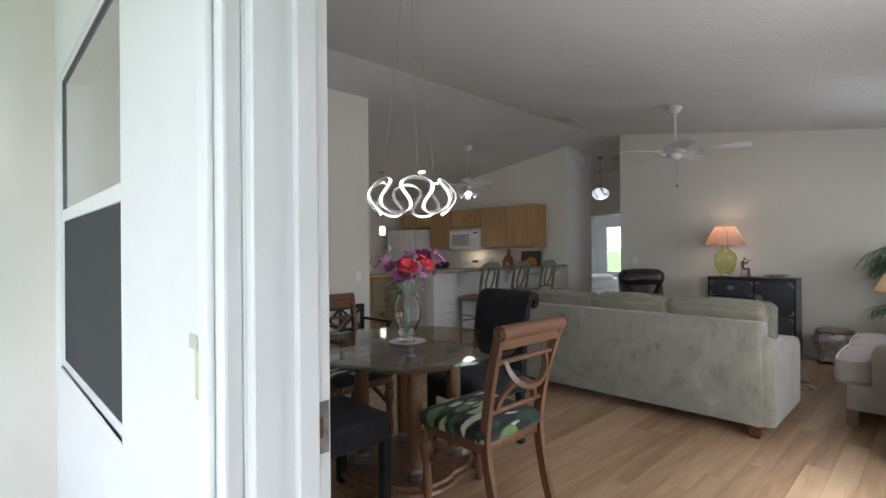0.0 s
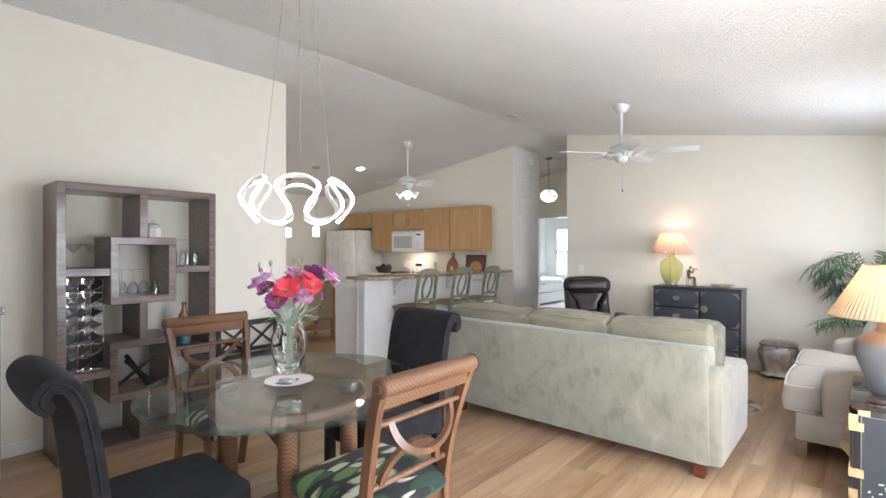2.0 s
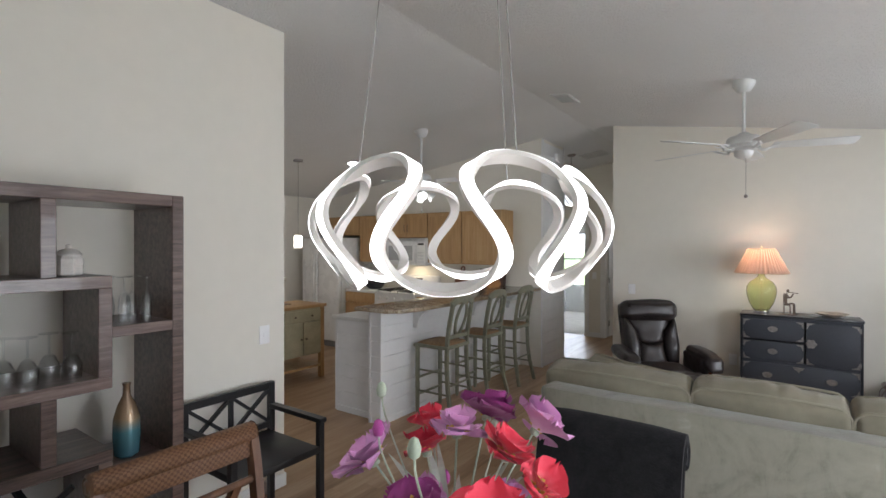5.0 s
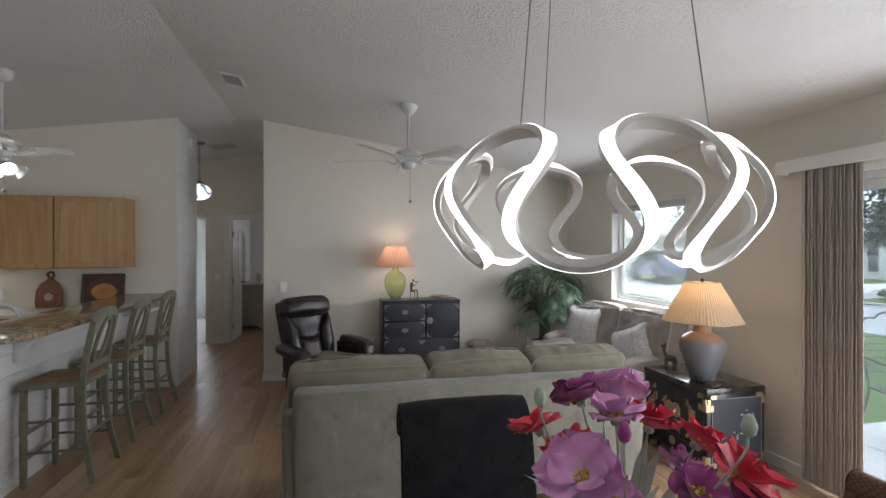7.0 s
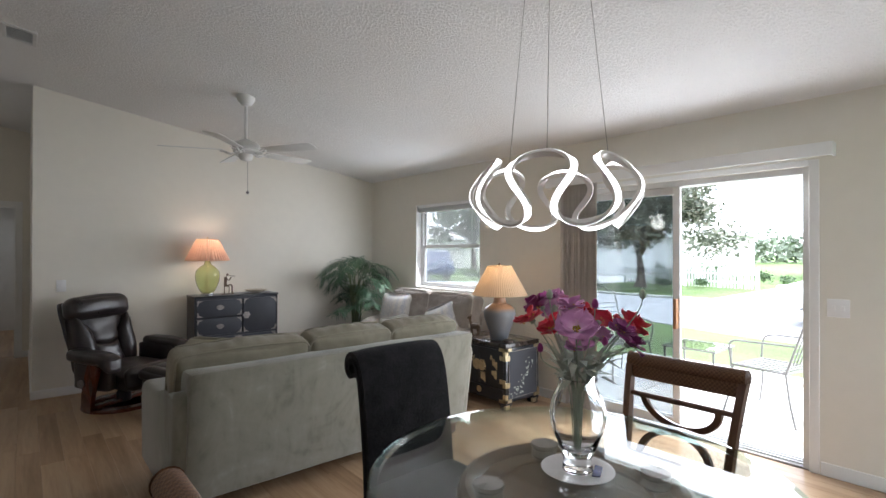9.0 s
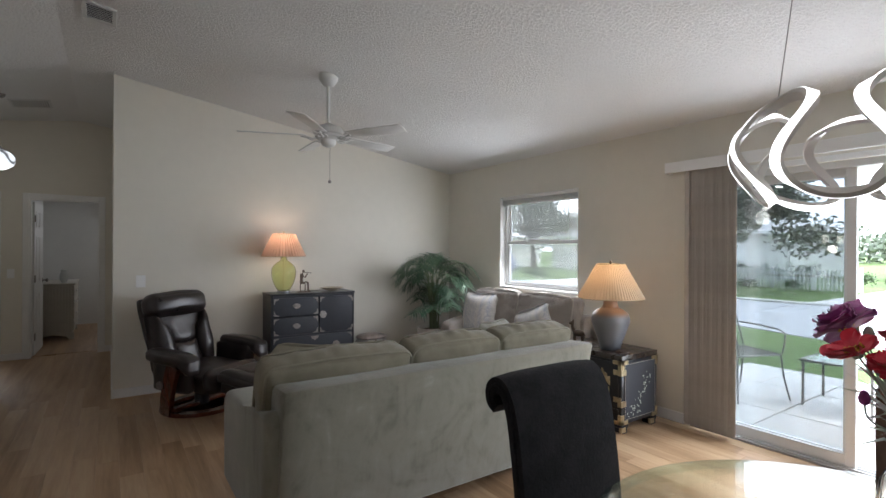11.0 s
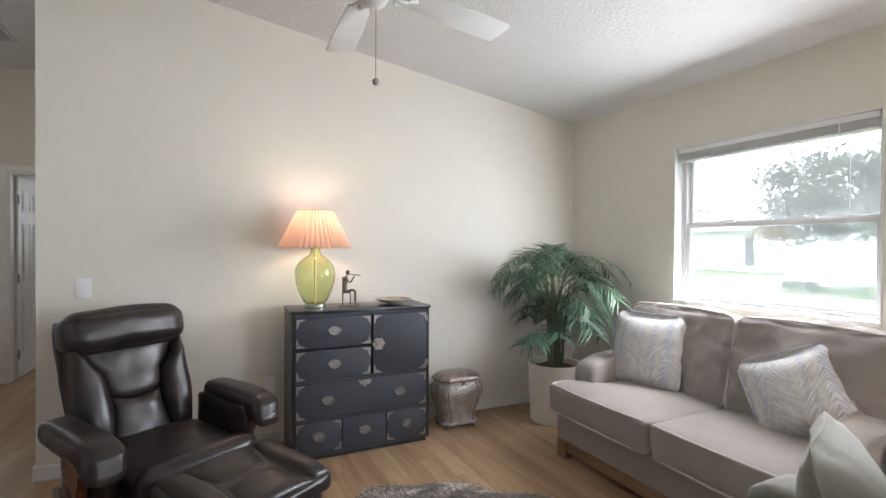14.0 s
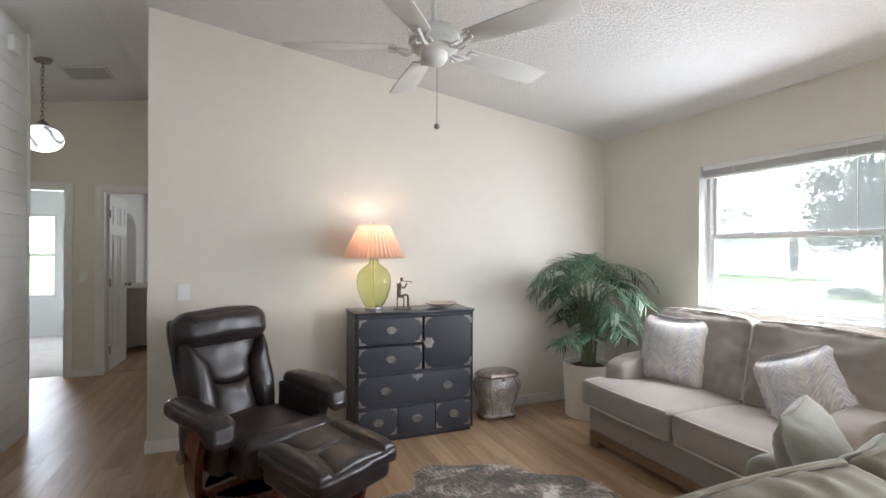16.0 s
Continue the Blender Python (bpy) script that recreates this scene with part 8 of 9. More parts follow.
def screen_material():
    n = Nodes("insect_screen")
    clear = n.node("BsdfTransparent", Color=(0.62, 0.64, 0.66, 1))
    grey = n.node("BsdfDiffuse", Color=(0.10, 0.105, 0.115, 1))
    m = n.node("MixShader", Fac=0.22)
    n.feed(m.inputs[1], clear.outputs[0])
    n.feed(m.inputs[2], grey.outputs[0])
    n.feed(n.tree.nodes["Material Output"].inputs["Surface"], m.outputs[0])
    return n.mat


SCREEN = screen_material()


def patio_door():
    y0, y1, _, z1 = SLIDE
    d = thing("door_1", pose(0, 0, 0), "white aluminium sliding patio door, slid open", "door", kind="structure")
    f = bmesh.new()
    box(0.32, 0.45, y0, y0 + 0.04, 0.0, z1, 0.002, 1, f)
    box(0.32, 0.45, y1 - 0.04, y1, 0.0, z1, 0.002, 1, f)
    box(0.32, 0.45, y0 + 0.04, y1 - 0.04, z1 - 0.045, z1, 0.002, 1, f)
    part("door_frame", f, ALU, d)
    part("track", box(0.31, 0.46, y0 + 0.04, y1 - 0.04, -0.004, 0.012, 0.002, 1), plain("grey_track", (0.42, 0.41, 0.40), 0.4, 0.4), d, "grey metal floor track")
    for x in (0.345, 0.395, 0.44):
        part("track_rib", box(x - 0.003, x + 0.003, y0 + 0.04, y1 - 0.04, 0.012, 0.024), ALU, d)

    def panel(name, x, a, b, material, label, st=0.055):
        s = bmesh.new()
        box(x - 0.015, x + 0.015, a, a + st, 0.02, z1 - 0.045, 0.003, 1, s)
        box(x - 0.015, x + 0.015, b - st, b, 0.02, z1 - 0.045, 0.003, 1, s)
        box(x - 0.015, x + 0.015, a + st, b - st, 0.02, 0.10, 0.003, 1, s)
        box(x - 0.015, x + 0.015, a + st, b - st, z1 - 0.10, z1 - 0.045, 0.003, 1, s)
        p = part(name, s, ALU, d, label)
        pane = part("pane", box(x - 0.003, x + 0.003, a + st, b - st, 0.10, z1 - 0.10), material, p)
        pane.visible_shadow = material is SCREEN
        return p

    panel("fixed_panel", 0.425, 2.60, y1 - 0.04, PANE, "fixed glazed door panel")
    s = panel("sliding_panel", 0.375, 2.575, y1 - 0.055, PANE, "sliding glazed door panel stacked open")
    part("handle", box(0.315, 0.36, 2.585, 2.612, 0.82, 1.06, 0.005), plain("wooden_pull", (0.30, 0.14, 0.06), 0.4), s, "wooden pull handle", smooth=40)
    part("latch_plate", box(0.352, 0.362, 2.588, 2.615, 0.84, 1.04, 0.002), BLACKPAINT, s)
    part("screen", box(0.4495, 0.4505, 2.64, y1 - 0.05, 0.05, z1 - 0.06), SCREEN, d, "grey insect screen")


patio_door()
v = thing("blind_valance", pose(0.30, 2.68, 2.045), "white valance box over the patio door blinds", "valance")
part("front", box(-0.105, -0.095, -1.10, 1.10, 0.0, 0.085, 0.002, 1), WHITEPLASTIC, v)
for y in (-1.10, 1.09):
    part("return", box(-0.0949, -0.001, y, y + 0.01, 0.0, 0.085), WHITEPLASTIC, v)
part("rail", box(-0.075, -0.035, -1.08, 1.08, 0.02, 0.05, 0.003), ALU, v)
vb = thing("vertical_blind", pose(0.245, 3.44, 2.063), "greige vertical blind vanes stacked open beside the patio door", "blind")
VANE = plain("greige_vane", (0.56, 0.52, 0.48), 0.9, vary=0.1, scale=8)
for k in range(22):
    part("vane", box(-0.044, 0.044, -0.0011, 0.0011, -2.03, 0.0), VANE, vb, at=pose(0.0, -0.17 + 0.0165 * k, 0, 0, 0, 58 + 9 * math.sin(k * 1.7)))
# white casing of the patio door
bm = bmesh.new()
box(0.288, 0.30, SLIDE[0] - 0.055, SLIDE[0], 0, SLIDE[3] + 0.04, 0.003, 1, bm)
box(0.288, 0.30, SLIDE[0], SLIDE[1], SLIDE[3], SLIDE[3] + 0.04, 0.003, 1, bm)
setting("trim_patio_door", bm, TRIM, "white casing of the patio door", "trim")


# porch doorway and window
def porch_openings():
    bm = bmesh.new()
    box(-0.862, -0.81, 0.205, 0.328, 0, 2.05, 0.003, 1, bm)
    box(-0.81, -0.795, 0.266, 0.30, 0, 2.02, 0.002, 1, bm)
    box(0.08, 0.10, 0.205, 0.328, 0, 2.05, bm=bm)
    box(-0.81, 0.08, 0.205, 0.328, 2.02, 2.05, bm=bm)
    setting("jamb_porch_door", bm, TRIM, "white painted jamb of the porch doorway", "trim")
    bm = bmesh.new()
    for x0, x1 in ((-0.935, -0.83), (0.10, 0.20)):
        box(x0, x1, 0.172, 0.20, 0, 2.14, 0.006, 2, bm)
        box(x0 + 0.035, x1 - 0.03, 0.160, 0.172, 0, 2.14, 0.005, 2, bm)
    box(-0.83, 0.10, 0.172, 0.20, 2.05, 2.14, 0.006, 2, bm)
    setting("trim_porch_door", bm, TRIM, "white moulded casing of the porch doorway", "trim")
    st = thing("strike_plate", pose(-0.8085, 0.302, 1.03), "dull steel strike plate in the porch door jamb", "strike plate")
    fr = bmesh.new()
    box(0, 0.002, -0.02, 0.02, -0.04, -0.016, bm=fr)
    box(0, 0.002, -0.02, 0.02, 0.016, 0.04, bm=fr)
    box(0, 0.002, -0.02, -0.010, -0.016, 0.016, bm=fr)
    box(0, 0.002, 0.010, 0.02, -0.016, 0.016, bm=fr)
    part("plate", fr, PEWTER, st)
    part("bolt_hole", box(-0.0005, 0.0006, -0.010, 0.010, -0.016, 0.016), plain("bare_wood_hole", (0.20, 0.09, 0.04), 0.7), st)
    t = thing("tape_patch", pose(-1.02, 0.20, 1.13), "yellowed masking-tape patch on the white wall", "tape")
    part("patch", box(-0.02, 0.02, -0.0012, 0, -0.08, 0.02), plain("old_tape", (0.62, 0.58, 0.42), 0.7, vary=0.15, scale=30), t)
    part("patch_tab", box(-0.045, -0.005, -0.0024, -0.0013, 0.005, 0.03), plain("old_tape_tab", (0.58, 0.56, 0.46), 0.7), t)
    w = thing("window_2", pose(0, 0, 0), "porch window with clear upper pane and grey screened lower sash", "window", kind="structure")
    x0, x1, z0, z1 = -2.83, -1.62, 0.81, 2.08
    f = bmesh.new()
    box(x0, x0 + 0.03, 0.21, 0.30, z0, z1, bm=f)
    box(x1 - 0.03, x1, 0.21, 0.30, z0, z1, bm=f)
    box(x0 + 0.03, x1 - 0.03, 0.21, 0.30, z1 - 0.03, z1, bm=f)
    box(x0 + 0.03, x1 - 0.03, 0.21, 0.30, z0, z0 + 0.03, bm=f)
    part("window_frame", f, TRIM, w)
    part("meeting_rail", box(x0 + 0.03, x1 - 0.03, 0.205, 0.25, 1.44, 1.49, 0.003), TRIM, w)
    bm = bmesh.new()
    box(x0 - 0.012, x1 + 0.012, 0.196, 0.21, z0 - 0.03, z0, 0.003, 1, bm)
    part("window_sill", bm, TRIM, w)
    g = bmesh.new()
    for a, b, c, d in ((x0 + 0.03, x0 + 0.042, 1.49, z1 - 0.03), (x1 - 0.042, x1 - 0.03, 1.49, z1 - 0.03), (x0 + 0.042, x1 - 0.042, z1 - 0.042, z1 - 0.03)):
        box(a, b, 0.207, 0.22, c, d, bm=g)
    part("dark_gasket", g, plain("grey_gasket", (0.10, 0.10, 0.11), 0.6), w)
    p = part("upper_pane", box(x0 + 0.042, x1 - 0.042, 0.214, 0.220, 1.49, z1 - 0.042), PANE, w, "clear upper pane")
    p.visible_shadow = False
    part("lower_screen", box(x0 + 0.03, x1 - 0.03, 0.212, 0.216, z0 + 0.03, 1.44), plain("charcoal_screen", (0.035, 0.037, 0.04), 0.85, vary=0.1, bump=0.2, fine=400), w, "charcoal insect screen over the lower sash")


porch_openings()


# ---- bedrooms behind the hall ----
def bedroom_things():
    bw = thing("window_3", pose(0, 0, 0), "bright white sash window of the bedroom", "window", kind="structure")
    x0, x1, z0, z1 = BEDWIN
    f = bmesh.new()
    for a, b, c, d in ((x0, x0 + 0.04, z0, z1), (x1 - 0.04, x1, z0, z1), (x0 + 0.04, x1 - 0.04, z1 - 0.04, z1), (x0 + 0.04, x1 - 0.04, z0, z0 + 0.04), (x0 + 0.04, x1 - 0.04, 1.27, 1.31)):
        box(a, b, 12.62, 12.70, c, d, bm=f)
    part("window_frame", f, ALU, bw)
    p = part("pane", box(x0 + 0.04, x1 - 0.04, 12.66, 12.664, z0 + 0.04, z1 - 0.04), PANE, bw)
    p.visible_shadow = False
    b = thing("bed", pose(-6.53, 11.1, 0), "bed with rumpled white bedding", "bed")
    part("base", box(-0.42, 0.42, -0.9, 1.1, 0.05, 0.30, 0.01), TRIM, b)
    part("mattress", soft_box(0.86, 2.0, 0.26, 0.02, 8, 0.4, 1, 0.004, pose(0.0, 0.1, 0.42)), WHITE_WALL, b, smooth=0)
    part("duvet", soft_box(0.88, 1.7, 0.14, 0.03, 14, 0.7, 5, 0.02, pose(0.0, -0.05, 0.56)), cloth("white_duvet", (0.70, 0.70, 0.70), (0.80, 0.80, 0.80), 200), b, smooth=0)
    c = thing("white_drawer_unit", pose(-5.02, 12.3, 0), "white tall drawer unit in the bedroom", "drawers")
    part("body", box(-0.24, 0.24, -0.2, 0.2, 0.08, 1.12, 0.004), TRIM, c)
    for k in range(5):
        d = part("drawer", box(-0.22, 0.22, -0.215, -0.2, 0.12 + 0.198 * k, 0.30 + 0.198 * k, 0.004), TRIM, c)
        part("knob", lathe(((0.006, 0), (0.014, 0.015), (0.0, 0.022)), 10, m=pose(0, -0.215, 0.21 + 0.198 * k, 90, 0, 0)), PEWTER, d)
    for x in (-0.21, 0.17):
        part("leg", box(x, x + 0.04, -0.18, -0.14, 0, 0.08), TRIM, c)
        part("leg", box(x, x + 0.04, 0.14, 0.18, 0, 0.08), TRIM, c)
    BEAD = plain("grey_white_paint", (0.46, 0.43, 0.38), 0.5, vary=0.1, scale=8)
    d = thing("dresser", pose(-4.53, 10.86, 0), "grey-white beadboard dresser in the second bedroom", "dresser")
    W, D, H = 0.52, 1.15, 0.86
    part("body", box(0.005, W - 0.02, 0.012, D, 0.10, H - 0.03), BEAD, d)
    part("top", box(0, W + 0.015, -0.01, D + 0.02, H - 0.03, H, 0.008), BEAD, d, smooth=40)
    for k in range(13):
        part("bead_slat", box(0.01 + k * 0.037, 0.043 + k * 0.037, 0.0, 0.012, 0.12, H - 0.035, 0.003, 1), BEAD, d)
    for k in range(4):
        for y0 in (0.03, 0.59):
            dr = part("drawer", box(W - 0.02, W, y0, y0 + 0.53, 0.13 + 0.175 * k, 0.295 + 0.175 * k, 0.006), BEAD, d)
            part("knob", lathe(((0.008, 0), (0.018, 0.02), (0.0, 0.03)), 10, m=pose(W, y0 + 0.265, 0.21 + 0.175 * k, 0, 90, 0)), TRIM, dr)
    own = extrude([(0.0, 0.11), (0.0, 0.0), (0.06, 0.0), (0.10, 0.05), (0.26, 0.085), (0.42, 0.05), (0.46, 0.0), (W, 0.0), (W, 0.11)], 0, 0.025)
    own.transform(Matrix.Translation((0, 0.025, 0)) @ Matrix.Rotation(radians(90), 4, "X"))
    part("apron", own, BEAD, d)
    for y in (1.08,):
        for x in (0.01, W - 0.06):
            part("foot", box(x, x + 0.05, y, y + 0.05, 0, 0.10), BEAD, d)
    m = thing("mirror", pose(-4.52, 11.25, 0.861), "arched white-framed mirror on the dresser", "mirror")
    outline = [(-0.42, 0.0), (0.42, 0.0), (0.42, 0.75)] + [(0.42 * math.cos(radians(a)), 0.75 + 0.28 * math.sin(radians(a))) for a in range(15, 180, 15)] + [(-0.42, 0.75)]
    inner = [(x * 0.82, 0.06 + z * 0.88) for x, z in outline]
    own = extrude(outline, 0, 0.035, 0.004)
    own.transform(Matrix(((0, 0, 1, 0), (1, 0, 0, 0), (0, 1, 0, 0), (0, 0, 0, 1))))
    part("frame", own, BEAD, m)
    own = extrude(inner, 0.0352, 0.039)
    own.transform(Matrix(((0, 0, 1, 0), (1, 0, 0, 0), (0, 1, 0, 0), (0, 0, 0, 1))))
    mm = Nodes("mirror_silver")
    mm.set(Base_Color=(0.9, 0.9, 0.9), Metallic=1.0, Roughness=0.02)
    part("glass", own, mm.mat, m, "silvered mirror glass")
    v = thing("small_vase", pose(-4.15, 11.02, 0.861), "small white vase on the dresser", "vase")
    part("vessel", lathe(((0.03, 0), (0.05, 0.05), (0.055, 0.11), (0.035, 0.17), (0.04, 0.20), (0.0, 0.2)), 20), plain("pale_vase", (0.55, 0.57, 0.56), 0.3), v, smooth=40)


bedroom_things()


# ---- outdoors ----
def lawn_material():
    n = Nodes("mown_lawn")
    v = n.scaled()
    f = n.maths("ADD", n.maths("MULTIPLY", n.noise(v, 0.5, 4), 0.5), n.maths("MULTIPLY", n.noise(v, 22, 4, 0.7), 0.5))
    n.set(Base_Color=n.ramp(f, (0.35, (0.07, 0.12, 0.03)), (0.55, (0.13, 0.20, 0.055)), (0.7, (0.22, 0.27, 0.10))), Roughness=0.9)
    n.bump(n.noise(v, 60, 3), 0.8, 0.03)
    return n.mat


LAWN = lawn_material()
ROAD = plain("pale_asphalt", (0.42, 0.42, 0.425), 0.9, vary=0.15, scale=1.5, bump=0.3, fine=120)
STUCCO = plain("white_stucco", (0.74, 0.73, 0.70), 0.8, vary=0.05, scale=2, bump=0.2)
ROOF = plain("pale_shingle", (0.46, 0.45, 0.44), 0.85, vary=0.25, scale=4, bump=0.4)
PICKET = plain("white_picket_paint", (0.80, 0.80, 0.78), 0.5, vary=0.05)
BARK = plain("grey_bark", (0.14, 0.11, 0.09), 0.9, vary=0.35, scale=9, bump=0.8, fine=40)
IRON = plain("grey_wrought_iron", (0.20, 0.19, 0.18), 0.5, 0.5, vary=0.2, scale=30)


def leaf_material(name, a, b, c):
    n = Nodes(name)
    r = n.node("NewGeometry").outputs["Random Per Island"]
    n.set(Base_Color=n.ramp(r, (0.1, a), (0.6, b), (0.95, c)), Roughness=0.6)
    return n.mat


LEAVES = leaf_material("broad_leaf", (0.06, 0.07, 0.045), (0.11, 0.125, 0.08), (0.18, 0.17, 0.12))
HEDGE = leaf_material("hedge_leaf", (0.03, 0.06, 0.02), (0.06, 0.11, 0.035), (0.10, 0.15, 0.05))
setting("ground", box(-300, 300, -300, 300, -0.40, -0.16), LAWN, "mown green lawn round the house", "ground")
patio = setting("patio", box(0.46, 3.25, 0.2, 4.45, -0.16, -0.044), DARKGAP, "pale concrete patio outside the sliding door", "pavement")
for k in range(3):
    for j in range(4):
        x0, y0 = 0.465 + k * 0.93, 0.205 + j * 1.06
        part("slab", box(x0 + 0.004, x0 + 0.922, y0 + 0.004, y0 + 1.052, -0.05, -0.03, 0.004, 1), CONCRETE, patio)
road = setting("road", extrude([(7.6, 7.6), (6.6, 4.2), (6.2, 1.0), (6.2, -60), (14.2, -60), (13.6, 3.0), (12.9, 8.2), (12.8, 12.0), (13.5, 18.0), (15.0, 60), (8.8, 60), (8.2, 14.0)], -0.17, -0.145), ROAD, "pale asphalt street curving past the house", "road")
setting("driveway", box(13.2, 26.5, 13.8, 19.0, -0.17, -0.149), CONCRETE, "pale concrete driveway to the garage", "pavement")
setting("forecourt", box(14.0, 29.4, -8.0, 7.3, -0.17, -0.151), CONCRETE, "pale concrete drive of the house across the street", "pavement")
setting("kerb", box(13.1, 13.3, 3.0, 13.8, -0.16, -0.09, 0.02), CONCRETE, "low concrete kerb along the street", "kerb")


def leaf_cloud(bm, rng, center, radii, count, size, hollow=0.55):
    for _ in range(count):
        d = Vector((rng.gauss(0, 1), rng.gauss(0, 1), rng.gauss(0, 1))).normalized()
        r = hollow + (1 - hollow) * rng.random()
        p = Vector((center[0] + d.x * radii[0] * r, center[1] + d.y * radii[1] * r, center[2] + d.z * radii[2] * r))
        a = Vector((rng.gauss(0, 1), rng.gauss(0, 1), rng.gauss(0, 0.7))).normalized()
        b = a.cross(Vector((rng.gauss(0, 1), rng.gauss(0, 1), rng.gauss(0, 1)))).normalized()
        s = size * rng.uniform(0.6, 1.3)
        v = [bm.verts.new(p + a * s), bm.verts.new(p + b * s * 0.45), bm.verts.new(p - a * s), bm.verts.new(p - b * s * 0.45)]
        bm.faces.new(v)


def tree(x, y, h, spread, seed, label, trunk_r=0.2, leaves=5200, leaf=0.13):
    rng = random.Random(seed)
    o = thing("tree", pose(x, y, -0.17), label, "tree")
    fork = h * 0.30
    part("trunk", tube(smooth_line([(0, 0, 0), (0.05, 0.02, fork * 0.5), (0.0, 0.08, fork), (0.1, 0.05, h * 0.6)], 5), [trunk_r * (1.5 - 0.5 * min(1, k / 3)) * (1 - 0.045 * k) for k in range(16)], 10), BARK, o, smooth=60)
    crown = bmesh.new()
    clumps = []
    for k in range(9):
        az = k * 0.7 + rng.uniform(-0.2, 0.2)
        r = spread * rng.uniform(0.45, 0.8)
        z = h * rng.uniform(0.5, 0.8)
        tip = (r * math.cos(az), r * math.sin(az), z)
        part("limb", tube(smooth_line([(0, 0.05, fork * rng.uniform(0.85, 1.2)), (tip[0] * 0.4, tip[1] * 0.4, fork + (z - fork) * 0.55), tip], 5), [trunk_r * 0.5 * (1 - 0.08 * i) for i in range(11)], 7), BARK, o, smooth=60)
        clumps.append(tip)
    for k in range(16):
        az, r = rng.uniform(0, 6.28), spread * math.sqrt(rng.random()) * 0.8
        clumps.append((r * math.cos(az), r * math.sin(az), h * rng.uniform(0.45, 0.92) - 0.12 * r))
    each = leaves // len(clumps)
    for c in clumps:
        q = spread * rng.uniform(0.22, 0.36)
        leaf_cloud(crown, rng, c, (q, q, q * 0.65), each, leaf, 0.2)
    part("crown", crown, LEAVES, o, "dense crown of small dark leaves", kind="stuff")


tree(17.3, 11.5, 5.4, 3.9, 4, "broad dark-leaved shade tree on the lawn", 0.2, 16000, 0.115)
tree(25.0, 30.0, 7.0, 4.5, 9, "large leafy tree far across the street", 0.25, 3600, 0.2)
tree(8.5, 31.0, 6.5, 4.0, 12, "leafy tree along the street", 0.22, 3600, 0.18)


def shrub(x, y, w, d, h, seed, label):
    rng = random.Random(seed)
    bm = bmesh.new()
    for k in range(max(4, int(w * d * 5))):
        c = (rng.uniform(-w / 2, w / 2) * 0.85, rng.uniform(-d / 2, d / 2) * 0.85, h * rng.uniform(0.35, 0.7))
        leaf_cloud(bm, rng, c, (0.3, 0.3, h * 0.36), 90, 0.06, 0.3)
    ob = part("shrub", bm, HEDGE, at=pose(x, y, -0.17))
    tagged(ob, label, "shrub", "garden shrubs", "stuff")


shrub(20.8, 10.5, 1.0, 4.6, 1.15, 3, "clipped green hedge behind the picket fence")
shrub(23.4, 8.0, 1.0, 1.6, 0.7, 5, "low green hedge beside the driveway")
for k, (x, y) in enumerate(((15.6, 12.9), (15.2, 13.5), (18.6, 11.0), (18.7, 9.4), (16.2, 20.5), (16.6, 21.8), (15.5, 23.4), (25.6, 14.4))):
    shrub(x, y, 0.8, 0.7, 0.45, 30 + k, "small rounded green shrub in the front garden")


def picket_fence():
    o = thing("picket_fence", pose(19.45, 7.55, -0.17), "white wooden picket fence round the front garden", "fence")
    n, L = 44, 5.9
    me = extrude([(-0.032, 0.04), (0.032, 0.04), (0.032, 0.80), (0.0, 0.86), (-0.032, 0.80)], -0.009, 0.009)
    me.transform(Matrix.Rotation(radians(90), 4, "X") )
    me.transform(Matrix.Rotation(radians(90), 4, "Z"))
    first = part("picket", me, PICKET, o, at=pose(0, 0.05, 0))
    for k in range(1, n):
        q = new("picket", first.data)
        q.parent = o
        q.location = (0, 0.05 + L * k / n, 0)
    for z in (0.25, 0.62):
        part("rail", box(0.012, 0.05, 0, L, z, z + 0.07), PICKET, o)
    for k in range(5):
        part("post", box(0.02, 0.11, L * k / 4 - 0.045, L * k / 4 + 0.045, 0, 0.95, 0.006, 1), PICKET, o)


picket_fence()


